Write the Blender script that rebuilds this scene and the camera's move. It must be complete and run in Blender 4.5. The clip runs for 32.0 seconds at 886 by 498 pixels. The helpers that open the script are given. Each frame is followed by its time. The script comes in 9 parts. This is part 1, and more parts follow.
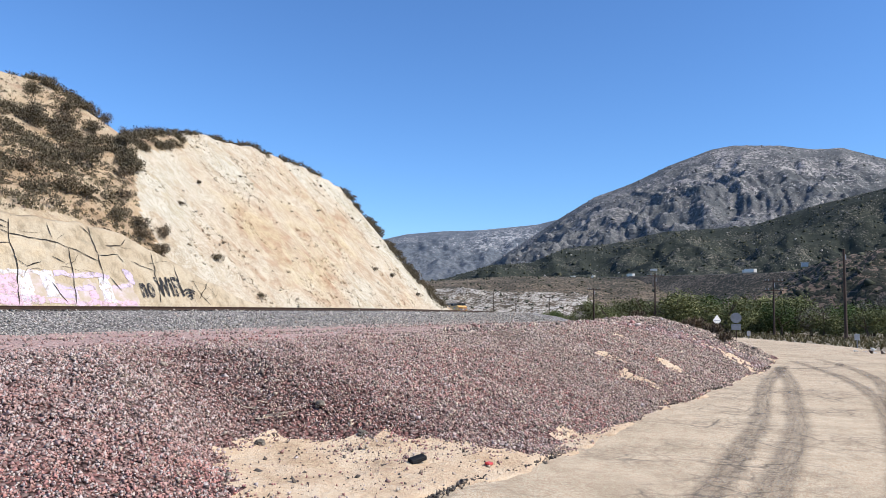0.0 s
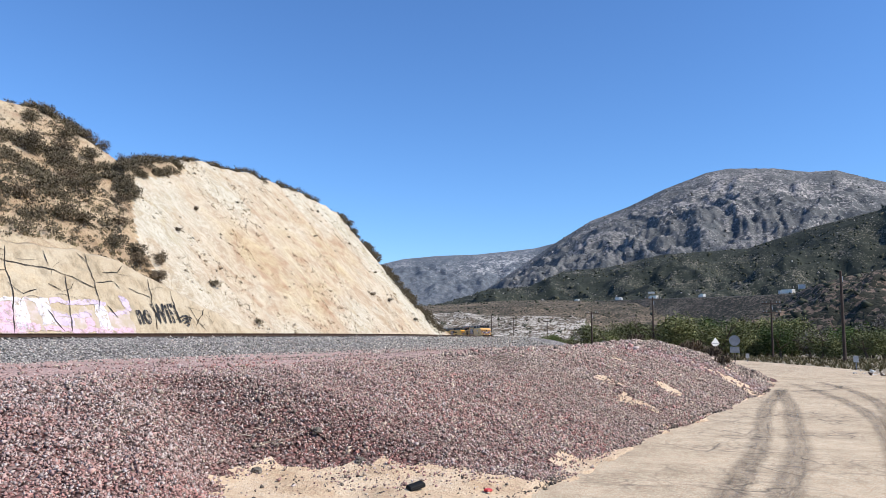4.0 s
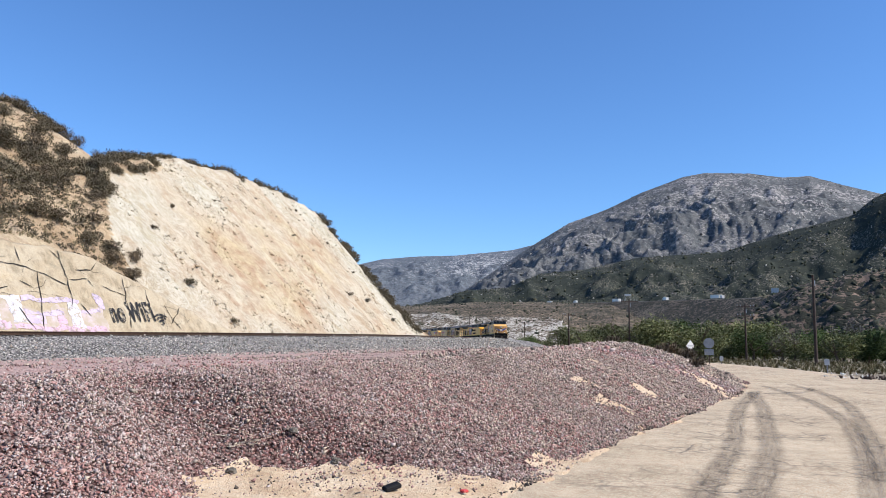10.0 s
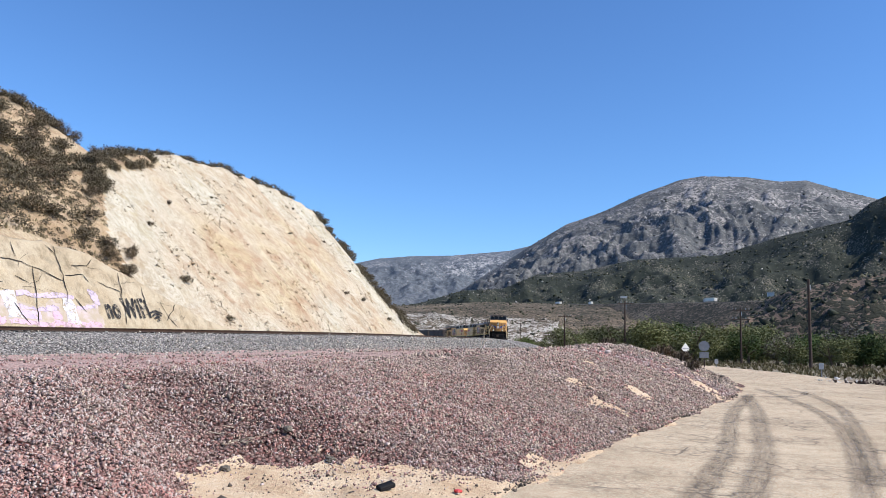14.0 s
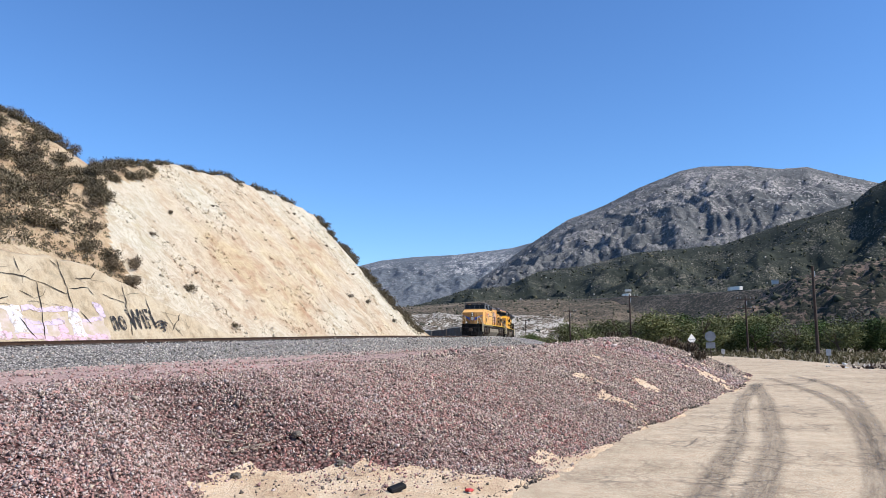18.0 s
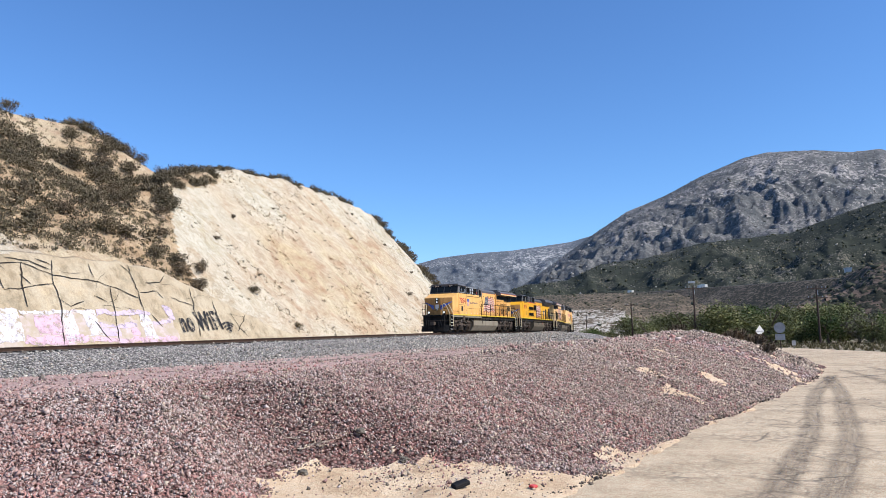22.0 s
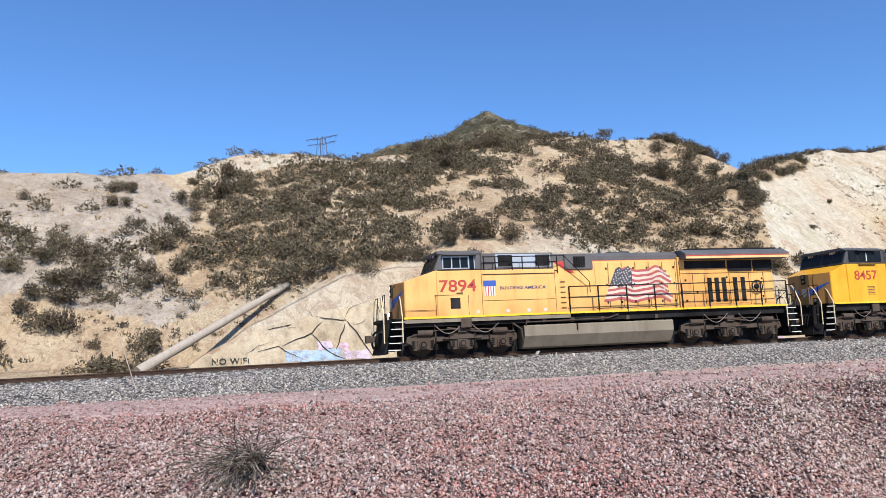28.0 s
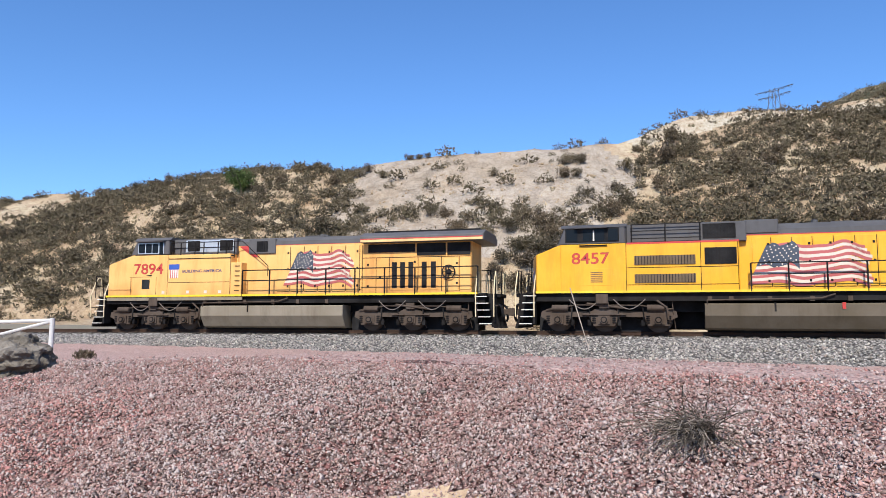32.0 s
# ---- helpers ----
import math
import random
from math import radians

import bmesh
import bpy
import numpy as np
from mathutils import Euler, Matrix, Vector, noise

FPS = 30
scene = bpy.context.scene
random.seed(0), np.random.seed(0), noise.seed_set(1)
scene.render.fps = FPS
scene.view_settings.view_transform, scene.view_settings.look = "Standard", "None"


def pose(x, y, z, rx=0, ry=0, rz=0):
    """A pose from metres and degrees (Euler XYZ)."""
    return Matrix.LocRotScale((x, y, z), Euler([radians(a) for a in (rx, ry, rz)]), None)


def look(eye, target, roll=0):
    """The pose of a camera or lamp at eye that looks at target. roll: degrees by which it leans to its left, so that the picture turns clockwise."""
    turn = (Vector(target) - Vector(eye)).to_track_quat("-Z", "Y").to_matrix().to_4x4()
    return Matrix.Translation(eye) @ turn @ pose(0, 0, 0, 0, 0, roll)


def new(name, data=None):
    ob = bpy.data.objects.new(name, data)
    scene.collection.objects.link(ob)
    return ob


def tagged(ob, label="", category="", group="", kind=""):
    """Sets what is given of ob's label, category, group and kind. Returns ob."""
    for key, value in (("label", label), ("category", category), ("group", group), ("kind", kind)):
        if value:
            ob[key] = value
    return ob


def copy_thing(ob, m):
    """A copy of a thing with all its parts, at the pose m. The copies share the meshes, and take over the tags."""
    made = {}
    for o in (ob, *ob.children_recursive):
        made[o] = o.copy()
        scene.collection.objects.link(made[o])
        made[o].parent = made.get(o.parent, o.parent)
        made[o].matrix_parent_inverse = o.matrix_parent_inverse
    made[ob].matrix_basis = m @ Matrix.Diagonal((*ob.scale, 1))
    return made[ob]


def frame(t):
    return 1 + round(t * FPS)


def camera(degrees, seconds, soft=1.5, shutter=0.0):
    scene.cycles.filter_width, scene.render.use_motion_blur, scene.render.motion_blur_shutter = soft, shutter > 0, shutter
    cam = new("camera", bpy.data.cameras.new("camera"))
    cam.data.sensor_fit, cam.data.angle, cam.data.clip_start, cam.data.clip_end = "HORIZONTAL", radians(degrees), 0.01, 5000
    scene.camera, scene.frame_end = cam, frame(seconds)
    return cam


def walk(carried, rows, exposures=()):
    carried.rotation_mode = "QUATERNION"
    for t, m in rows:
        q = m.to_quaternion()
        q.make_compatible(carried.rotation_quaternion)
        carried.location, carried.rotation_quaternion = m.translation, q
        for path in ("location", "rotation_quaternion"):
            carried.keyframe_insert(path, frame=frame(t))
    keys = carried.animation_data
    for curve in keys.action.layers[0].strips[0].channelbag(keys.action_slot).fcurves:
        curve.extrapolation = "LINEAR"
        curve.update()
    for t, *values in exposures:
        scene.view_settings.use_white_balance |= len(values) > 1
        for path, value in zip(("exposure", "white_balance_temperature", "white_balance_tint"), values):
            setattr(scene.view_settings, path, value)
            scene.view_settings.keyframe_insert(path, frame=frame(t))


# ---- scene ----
# the camera: held at eye height over the road, turned to follow the train
EYE = Vector((0.0, 0.0, 1.65))
VIEWS = [
    (0, -0.00, 4.59, 0.93), (0.5, -0.17, 4.63, 0.93), (1, -0.03, 4.83, 0.96), (1.5, 0.24, 5.20, 0.92),
    (2, 0.48, 5.62, 0.86), (2.5, 0.45, 6.04, 0.77), (3, 0.21, 6.34, 0.69), (3.5, 0.07, 6.50, 0.64),
    (5.5, 1.02, 6.56, -0.27), (6, 1.01, 6.61, -0.36), (6.5, 0.83, 6.67, -0.32), (7, 0.66, 6.76, -0.03),
    (7.5, 0.62, 6.81, 0.27), (8, 0.73, 6.84, 0.60), (8.5, 1.03, 6.79, 0.81), (9, 1.41, 6.73, 0.93),
    (9.5, 1.74, 6.66, 0.96), (10, 1.90, 6.61, 0.92), (10.5, 1.88, 6.63, 0.96), (11, 1.83, 6.64, 0.98),
    (11.5, 1.83, 6.70, 1.04), (12, 1.91, 6.74, 1.10), (12.5, 2.05, 6.74, 1.15), (13, 2.16, 6.73, 1.26),
    (13.5, 2.19, 6.67, 1.40), (14, 2.16, 6.61, 1.57), (14.5, 2.06, 6.54, 1.69), (16.5, 2.03, 6.84, 0.24),
    (17, 2.03, 6.91, -0.28), (17.5, 1.99, 6.83, -0.50), (18, 1.96, 6.59, -0.48), (18.5, 1.85, 6.23, -0.33),
    (19, 1.64, 5.85, -0.30), (19.5, 1.33, 5.60, -0.46), (20, 0.88, 5.50, -0.73), (20.5, 0.24, 5.62, -0.98),
    (21, -0.65, 5.91, -1.25), (21.5, -1.62, 6.19, -1.40), (22, -2.60, 6.40, -1.49), (22.5, -3.57, 6.50, -1.61),
    (23, -4.64, 6.56, -1.71), (23.5, -5.85, 6.58, -1.77), (24, -7.17, 6.53, -1.79), (24.5, -8.72, 6.46, -1.67),
    (26.5, -27.75, 7.20, -1.45), (27, -34.66, 7.41, -1.75), (27.5, -41.45, 7.61, -2.13), (28, -47.38, 7.81, -2.45),
    (28.5, -53.27, 7.92, -2.46), (29, -58.64, 7.78, -2.01), (29.5, -63.98, 7.44, -1.26), (30, -69.40, 6.90, -0.41),
    (30.5, -74.50, 6.41, 0.33), (31, -78.62, 6.05, 0.72), (31.5, -81.11, 5.82, 0.82), (32, -81.78, 5.60, 0.74),
]


def view_pose(pan, tilt, lean):
    a, e = radians(pan), radians(tilt)
    way = Vector((math.sin(a) * math.cos(e), math.cos(a) * math.cos(e), math.sin(e)))
    return look(EYE, EYE + way, lean)


cam = camera(62.85, 32.0, soft=0.5)
walk(cam, [(t, view_pose(p, e, r)) for t, p, e, r in VIEWS], [(0.0, 0.32, 5850, 10), (32.0, 0.32, 5850, 10)])

# daylight: clear sky, sun from the right behind the camera
SUN_PAN, SUN_UP = 111.0, 43.0
world = bpy.data.worlds.new("sky")
scene.world = world
world.use_nodes = True
wn = world.node_tree
sky = wn.nodes.new("ShaderNodeTexSky")
sky.sky_type, sky.sun_disc = "NISHITA", False
sky.sun_elevation, sky.sun_rotation = radians(SUN_UP), radians(SUN_PAN)
sky.altitude, sky.air_density, sky.dust_density, sky.ozone_density = 900, 1.15, 0.1, 9.5
wn.links.new(sky.outputs["Color"], wn.nodes["Background"].inputs["Color"])
wn.nodes["Background"].inputs["Strength"].default_value = 0.1306
sun_data = bpy.data.lights.new("sun", "SUN")
sun_data.energy, sun_data.angle, sun_data.color = 5.2, radians(0.53), (1.0, 0.885, 0.735)
sun = new("sun", sun_data)
_a, _e = radians(SUN_PAN), radians(SUN_UP)
sun.matrix_world = look((60 * math.sin(_a), 60 * math.cos(_a), 60), (60 * math.sin(_a) - math.sin(_a) * math.cos(_e), 60 * math.cos(_a) - math.cos(_a) * math.cos(_e), 60 - math.sin(_e)))

# ---- materials ----
def material(name, rough=0.8, metal=0.0, spec=0.3):
    m = bpy.data.materials.new(name)
    m.use_nodes = True
    b = m.node_tree.nodes["Principled BSDF"]
    b.inputs["Roughness"].default_value = rough
    b.inputs["Metallic"].default_value = metal
    b.inputs["Specular IOR Level"].default_value = spec
    return m, m.node_tree, b


TONE = 0.80                                             # paleness of all paints and stones together; lowered so that shade deepens


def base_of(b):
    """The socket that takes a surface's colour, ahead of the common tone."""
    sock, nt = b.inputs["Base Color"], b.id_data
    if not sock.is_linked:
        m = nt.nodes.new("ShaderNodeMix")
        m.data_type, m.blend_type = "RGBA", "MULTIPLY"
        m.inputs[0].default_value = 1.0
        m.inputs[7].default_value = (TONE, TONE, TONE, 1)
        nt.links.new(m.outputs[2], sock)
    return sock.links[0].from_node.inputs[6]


def coords(nt, scale=1.0, stretch=None):
    tc = nt.nodes.new("ShaderNodeTexCoord")
    mp = nt.nodes.new("ShaderNodeMapping")
    s = stretch or (1, 1, 1)
    mp.inputs["Scale"].default_value = (scale * s[0], scale * s[1], scale * s[2])
    nt.links.new(tc.outputs["Object"], mp.inputs["Vector"])
    return mp.outputs["Vector"]


def noise_node(nt, scale, detail=5, rough=0.55, stretch=None, dist=0.0):
    n = nt.nodes.new("ShaderNodeTexNoise")
    n.inputs["Scale"].default_value = scale
    n.inputs["Detail"].default_value = detail
    n.inputs["Roughness"].default_value = rough
    n.inputs["Distortion"].default_value = dist
    nt.links.new(coords(nt, 1.0, stretch), n.inputs["Vector"])
    return n.outputs["Fac"]


def ramp(nt, fac, stops):
    r = nt.nodes.new("ShaderNodeValToRGB")
    el = r.color_ramp.elements
    while len(el) < len(stops):
        el.new(0.5)
    for e, (p, c) in zip(el, stops):
        e.position = p
        e.color = (*c, 1) if len(c) == 3 else c
    nt.links.new(fac, r.inputs["Fac"])
    return r.outputs["Color"]


def mix(nt, fac, a, b, mode="MIX"):
    m = nt.nodes.new("ShaderNodeMix")
    m.data_type, m.blend_type = "RGBA", mode
    for sock, v in ((m.inputs[0], fac), (m.inputs[6], a), (m.inputs[7], b)):
        if isinstance(v, (int, float)):
            sock.default_value = v
        elif isinstance(v, tuple):
            sock.default_value = (*v, 1)
        else:
            nt.links.new(v, sock)
    return m.outputs[2]


def bump(nt, b, height, strength=0.4, distance=0.02):
    n = nt.nodes.new("ShaderNodeBump")
    n.inputs["Strength"].default_value = strength
    n.inputs["Distance"].default_value = distance
    nt.links.new(height, n.inputs["Height"])
    nt.links.new(n.outputs["Normal"], b.inputs["Normal"])


def island(nt):
    return nt.nodes.new("ShaderNodeNewGeometry").outputs["Random Per Island"]


def surface(name, colours, scale, rough=0.85, metal=0.0, spec=0.3, fine=None, bump_s=0.4, bump_d=0.02, stretch=None, detail=6):
    """A surface whose colour wanders between the given ones at a large scale, with finer grain over it."""
    m, nt, b = material(name, rough, metal, spec)
    n = len(colours)
    big = ramp(nt, noise_node(nt, scale, detail, 0.6, stretch), [(0.3 + 0.4 * i / max(1, n - 1), c) for i, c in enumerate(colours)])
    fine = fine or scale * 12
    g = noise_node(nt, fine, 4, 0.7, stretch)
    col = mix(nt, 0.35, big, ramp(nt, g, [(0.3, (0.25, 0.25, 0.25)), (0.7, (0.75, 0.75, 0.75))]), "OVERLAY")
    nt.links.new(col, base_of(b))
    bump(nt, b, g, bump_s, bump_d)
    return m


def islands(name, colours, rough=0.85, grain=40.0, spec=0.25):
    """Loose pieces in one mesh: each takes one of the colours."""
    m, nt, b = material(name, rough, 0.0, spec)
    n = len(colours)
    r = ramp(nt, island(nt), [(i / n, c) for i, c in enumerate(colours)])
    r.node.color_ramp.interpolation = "CONSTANT"
    g = noise_node(nt, grain, 3, 0.7)
    col = mix(nt, 0.4, r, ramp(nt, g, [(0.3, (0.2, 0.2, 0.2)), (0.7, (0.8, 0.8, 0.8))]), "OVERLAY")
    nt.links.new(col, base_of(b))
    bump(nt, b, g, 0.3, 0.01)
    return m


def cracked_asphalt():
    """Sun-bleached asphalt: coarse aggregate, stains, a net of fine cracks."""
    m, nt, b = material("worn_asphalt", 0.92, 0.0, 0.2)
    base = ramp(nt, noise_node(nt, 0.28, 6, 0.6), [(0.3, (0.58, 0.46, 0.305)), (0.5, (0.67, 0.535, 0.365)), (0.7, (0.74, 0.60, 0.415))])
    grit = noise_node(nt, 70, 3, 0.8)
    col = mix(nt, 0.8, base, ramp(nt, grit, [(0.35, (0.18, 0.18, 0.18)), (0.65, (0.8, 0.8, 0.8))]), "OVERLAY")
    patch = ramp(nt, noise_node(nt, 2.2, 6, 0.7), [(0.35, (0.62, 0.6, 0.57)), (0.6, (1, 1, 1))])
    col = mix(nt, 0.55, col, patch, "MULTIPLY")
    for scale, wide, amount in ((0.45, 0.010, 0.9), (1.5, 0.010, 0.6), (4.5, 0.008, 0.4)):
        warp = nt.nodes.new("ShaderNodeTexNoise")
        warp.inputs["Scale"].default_value, warp.inputs["Detail"].default_value = 1.4, 5
        nt.links.new(coords(nt), warp.inputs["Vector"])
        mv = nt.nodes.new("ShaderNodeVectorMath")
        mv.operation = "MULTIPLY_ADD"
        nt.links.new(warp.outputs["Color"], mv.inputs[0])
        mv.inputs[1].default_value = (0.7, 0.7, 0.7)
        nt.links.new(coords(nt), mv.inputs[2])
        v = nt.nodes.new("ShaderNodeTexVoronoi")
        v.feature = "DISTANCE_TO_EDGE"
        v.inputs["Scale"].default_value = scale
        nt.links.new(mv.outputs[0], v.inputs["Vector"])
        line = ramp(nt, v.outputs["Distance"], [(0.0, (1, 1, 1)), (wide * scale * 3, (0, 0, 0))])
        some = ramp(nt, noise_node(nt, 0.5, 4), [(0.45, (0, 0, 0)), (0.6, (amount, amount, amount))])
        col = mix(nt, mix(nt, 1.0, line, some, "MULTIPLY"), col, (0.10, 0.085, 0.07))
    nt.links.new(col, base_of(b))
    scar = nt.nodes.new("ShaderNodeMapping")
    scar.inputs["Rotation"].default_value = (0, 0, 0.6)
    scar.inputs["Scale"].default_value = (5.0, 9.0, 1.0)
    nt.links.new(coords(nt), scar.inputs["Vector"])
    fine = nt.nodes.new("ShaderNodeTexNoise")
    fine.inputs["Scale"].default_value, fine.inputs["Detail"].default_value = 1.6, 6
    nt.links.new(scar.outputs[0], fine.inputs["Vector"])
    nt.links.new(mix(nt, ramp(nt, fine.outputs[0], [(0.54, (0, 0, 0)), (0.72, (0.35, 0.35, 0.35))]), col, (0.26, 0.21, 0.16)), base_of(b))
    bump(nt, b, grit, 0.5, 0.01)
    return m


M_ROAD = cracked_asphalt()
M_HIGHWAY = surface("far_asphalt", [(0.11, 0.095, 0.075), (0.17, 0.145, 0.115)], 0.05, 0.9, fine=1.0)
M_SAND = surface("tan_sand", [(0.53, 0.37, 0.22), (0.72, 0.54, 0.35), (0.79, 0.635, 0.44)], 1.6, 0.95, fine=18, bump_s=0.8, bump_d=0.05)
def packed_stones(name, stops, scale, gap, strength=0.9):
    """Stones packed tight: each cell its own tint, shadow of the gaps painted dark, domed relief."""
    m, nt, b = material(name, 0.95, 0.0, 0.15)
    v = nt.nodes.new("ShaderNodeTexVoronoi")
    v.inputs["Scale"].default_value = scale
    nt.links.new(coords(nt), v.inputs["Vector"])
    sep = nt.nodes.new("ShaderNodeSeparateColor")
    nt.links.new(v.outputs["Color"], sep.inputs[0])
    col = ramp(nt, sep.outputs[0], [(k / len(stops), c) for k, c in enumerate(stops)])
    col.node.color_ramp.interpolation = "CONSTANT"
    gap_shade = ramp(nt, v.outputs["Distance"], [(0.35, (1, 1, 1)), (0.75, gap)])
    col = mix(nt, 1.0, col, gap_shade, "MULTIPLY")
    col = mix(nt, 0.3, col, ramp(nt, noise_node(nt, 0.5, 5, 0.6), [(0.3, (0.35, 0.35, 0.35)), (0.7, (0.65, 0.63, 0.6))]), "OVERLAY")
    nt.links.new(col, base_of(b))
    inv = nt.nodes.new("ShaderNodeMath")
    inv.operation = "SUBTRACT"
    inv.inputs[0].default_value = 1.0
    nt.links.new(v.outputs["Distance"], inv.inputs[1])
    bump(nt, b, inv.outputs[0], strength, 0.5 / scale)
    return m


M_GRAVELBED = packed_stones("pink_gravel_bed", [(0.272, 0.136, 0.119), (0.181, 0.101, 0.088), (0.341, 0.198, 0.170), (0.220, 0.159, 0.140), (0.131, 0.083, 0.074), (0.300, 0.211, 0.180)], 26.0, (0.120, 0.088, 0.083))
M_GRIT = packed_stones("pale_pink_fines", [(0.561, 0.366, 0.315), (0.464, 0.311, 0.271), (0.671, 0.488, 0.422), (0.512, 0.403, 0.353), (0.366, 0.262, 0.233), (0.610, 0.439, 0.378)], 30.0, (0.732, 0.708, 0.706), 0.7)
M_BALLASTBED = packed_stones("grey_ballast_bed", [(0.390, 0.370, 0.336), (0.195, 0.185, 0.175), (0.650, 0.611, 0.560), (0.286, 0.280, 0.259), (0.117, 0.111, 0.105), (0.468, 0.423, 0.378)], 13.0, (0.260, 0.247, 0.252))
M_GROUND = surface("dry_ground", [(0.22, 0.18, 0.12), (0.30, 0.25, 0.17), (0.20, 0.19, 0.11)], 0.08, 0.95, fine=1.5, bump_s=0.4, bump_d=0.1)


def rock_face(name, light, mid, warm, patch=0.10):
    """Pale cut rock: slanting streaks, warm weathering, fine rubble."""
    m, nt, b = material(name, 0.95, 0.0, 0.15)
    base = ramp(nt, noise_node(nt, patch, 6, 0.6), [(0.34, warm), (0.48, mid), (0.6, light)])
    streak = noise_node(nt, 0.5, 7, 0.7, (1.0, 1.0, 0.22), 0.6)
    col = mix(nt, 0.55, base, ramp(nt, streak, [(0.36, (0.26, 0.25, 0.23)), (0.5, (0.5, 0.5, 0.5)), (0.7, (0.68, 0.66, 0.62))]), "OVERLAY")
    spots = ramp(nt, noise_node(nt, 1.3, 8, 0.8), [(0.30, (0.38, 0.29, 0.2)), (0.42, (1, 1, 1))])
    col = mix(nt, 0.7, col, spots, "MULTIPLY")
    seams = ramp(nt, noise_node(nt, 0.8, 8, 0.75, (0.9, 0.9, 0.35), 1.5), [(0.44, (1, 1, 1)), (0.485, (0.45, 0.37, 0.28)), (0.53, (1, 1, 1))])
    col = mix(nt, 0.5, col, seams, "MULTIPLY")
    grain = noise_node(nt, 9, 5, 0.8)
    col = mix(nt, 0.5, col, ramp(nt, grain, [(0.3, (0.22, 0.22, 0.22)), (0.7, (0.78, 0.78, 0.78))]), "OVERLAY")
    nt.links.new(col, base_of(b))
    add = nt.nodes.new("ShaderNodeMath")
    nt.links.new(streak, add.inputs[0])
    nt.links.new(noise_node(nt, 2.5, 6, 0.7), add.inputs[1])
    bump(nt, b, add.outputs[0], 0.85, 0.26)
    return m


def two_tone_islands(name, warm, cool, scale):
    """Loose stones: each one its own shade, reddish in some stretches and greyer in others."""
    m, nt, b = material(name, 0.9, 0.0, 0.2)
    rnd = island(nt)
    cols = []
    for stops in (warm, cool):
        r = ramp(nt, rnd, [(i / len(stops), c) for i, c in enumerate(stops)])
        r.node.color_ramp.interpolation = "CONSTANT"
        cols.append(r)
    f = ramp(nt, noise_node(nt, scale, 4, 0.6), [(0.42, (0, 0, 0)), (0.6, (1, 1, 1))])
    col = mix(nt, f, cols[0], cols[1])
    g = noise_node(nt, 30, 3, 0.7)
    col = mix(nt, 0.4, col, ramp(nt, g, [(0.3, (0.2, 0.2, 0.2)), (0.7, (0.8, 0.8, 0.8))]), "OVERLAY")
    nt.links.new(col, base_of(b))
    return m


def spread(cs, k=1.55):
    """The same stones with more difference between dark and pale ones."""
    mean = sum(sum(c) for c in cs) / (3 * len(cs))
    return [tuple(min(q, 1.19 * v * (sum(c) / 3 / mean) ** (k - 1)) * w for v, w, q in zip(c, (1.03, 1.02, 1.03), (0.57, 0.48, 0.43))) for c in cs]


M_STONES = two_tone_islands("crushed_stones",
                            spread([(0.434, 0.220, 0.186), (0.337, 0.171, 0.148), (0.512, 0.283, 0.231), (0.249, 0.161, 0.141), (0.571, 0.362, 0.300), (0.317, 0.238, 0.207), (0.473, 0.238, 0.201), (0.385, 0.205, 0.177), (0.580, 0.508, 0.416), (0.185, 0.137, 0.120), (0.482, 0.269, 0.222), (0.580, 0.439, 0.360)]),
                            spread([(0.317, 0.238, 0.207), (0.425, 0.317, 0.262), (0.210, 0.158, 0.137), (0.415, 0.254, 0.217), (0.541, 0.405, 0.324), (0.278, 0.214, 0.192), (0.375, 0.283, 0.243), (0.580, 0.469, 0.364), (0.185, 0.141, 0.123), (0.434, 0.269, 0.231), (0.493, 0.386, 0.324), (0.580, 0.528, 0.426)]), 0.35)
M_BALLAST = two_tone_islands("ballast_stones",
                             [(0.396, 0.370, 0.319), (0.260, 0.240, 0.211), (0.549, 0.503, 0.433), (0.337, 0.329, 0.283), (0.473, 0.407, 0.336), (0.176, 0.162, 0.144), (0.716, 0.658, 0.558), (0.427, 0.414, 0.358)],
                             [(0.350, 0.333, 0.291), (0.223, 0.204, 0.182), (0.502, 0.465, 0.402), (0.289, 0.285, 0.247), (0.443, 0.362, 0.298), (0.152, 0.142, 0.128), (0.641, 0.592, 0.507), (0.389, 0.376, 0.327)], 0.2)
M_SPOIL = islands("spoil_stones", [(0.403, 0.330, 0.263), (0.515, 0.420, 0.319), (0.269, 0.218, 0.179), (0.616, 0.515, 0.392), (0.448, 0.325, 0.263), (0.190, 0.157, 0.129)], 0.92, 30.0)
M_HILL = rock_face("tan_hill_soil", (0.60, 0.49, 0.335), (0.55, 0.425, 0.275), (0.47, 0.335, 0.20))
M_CUT = rock_face("pale_cut_rock", (0.66, 0.605, 0.475), (0.645, 0.55, 0.41), (0.61, 0.475, 0.30), 0.055)
M_SHOTCRETE = rock_face("pale_sprayed_concrete", (0.62, 0.55, 0.43), (0.60, 0.505, 0.37), (0.57, 0.44, 0.28))
M_GREYDIRT = rock_face("grey_spoil", (0.52, 0.455, 0.37), (0.49, 0.42, 0.335), (0.45, 0.365, 0.265))


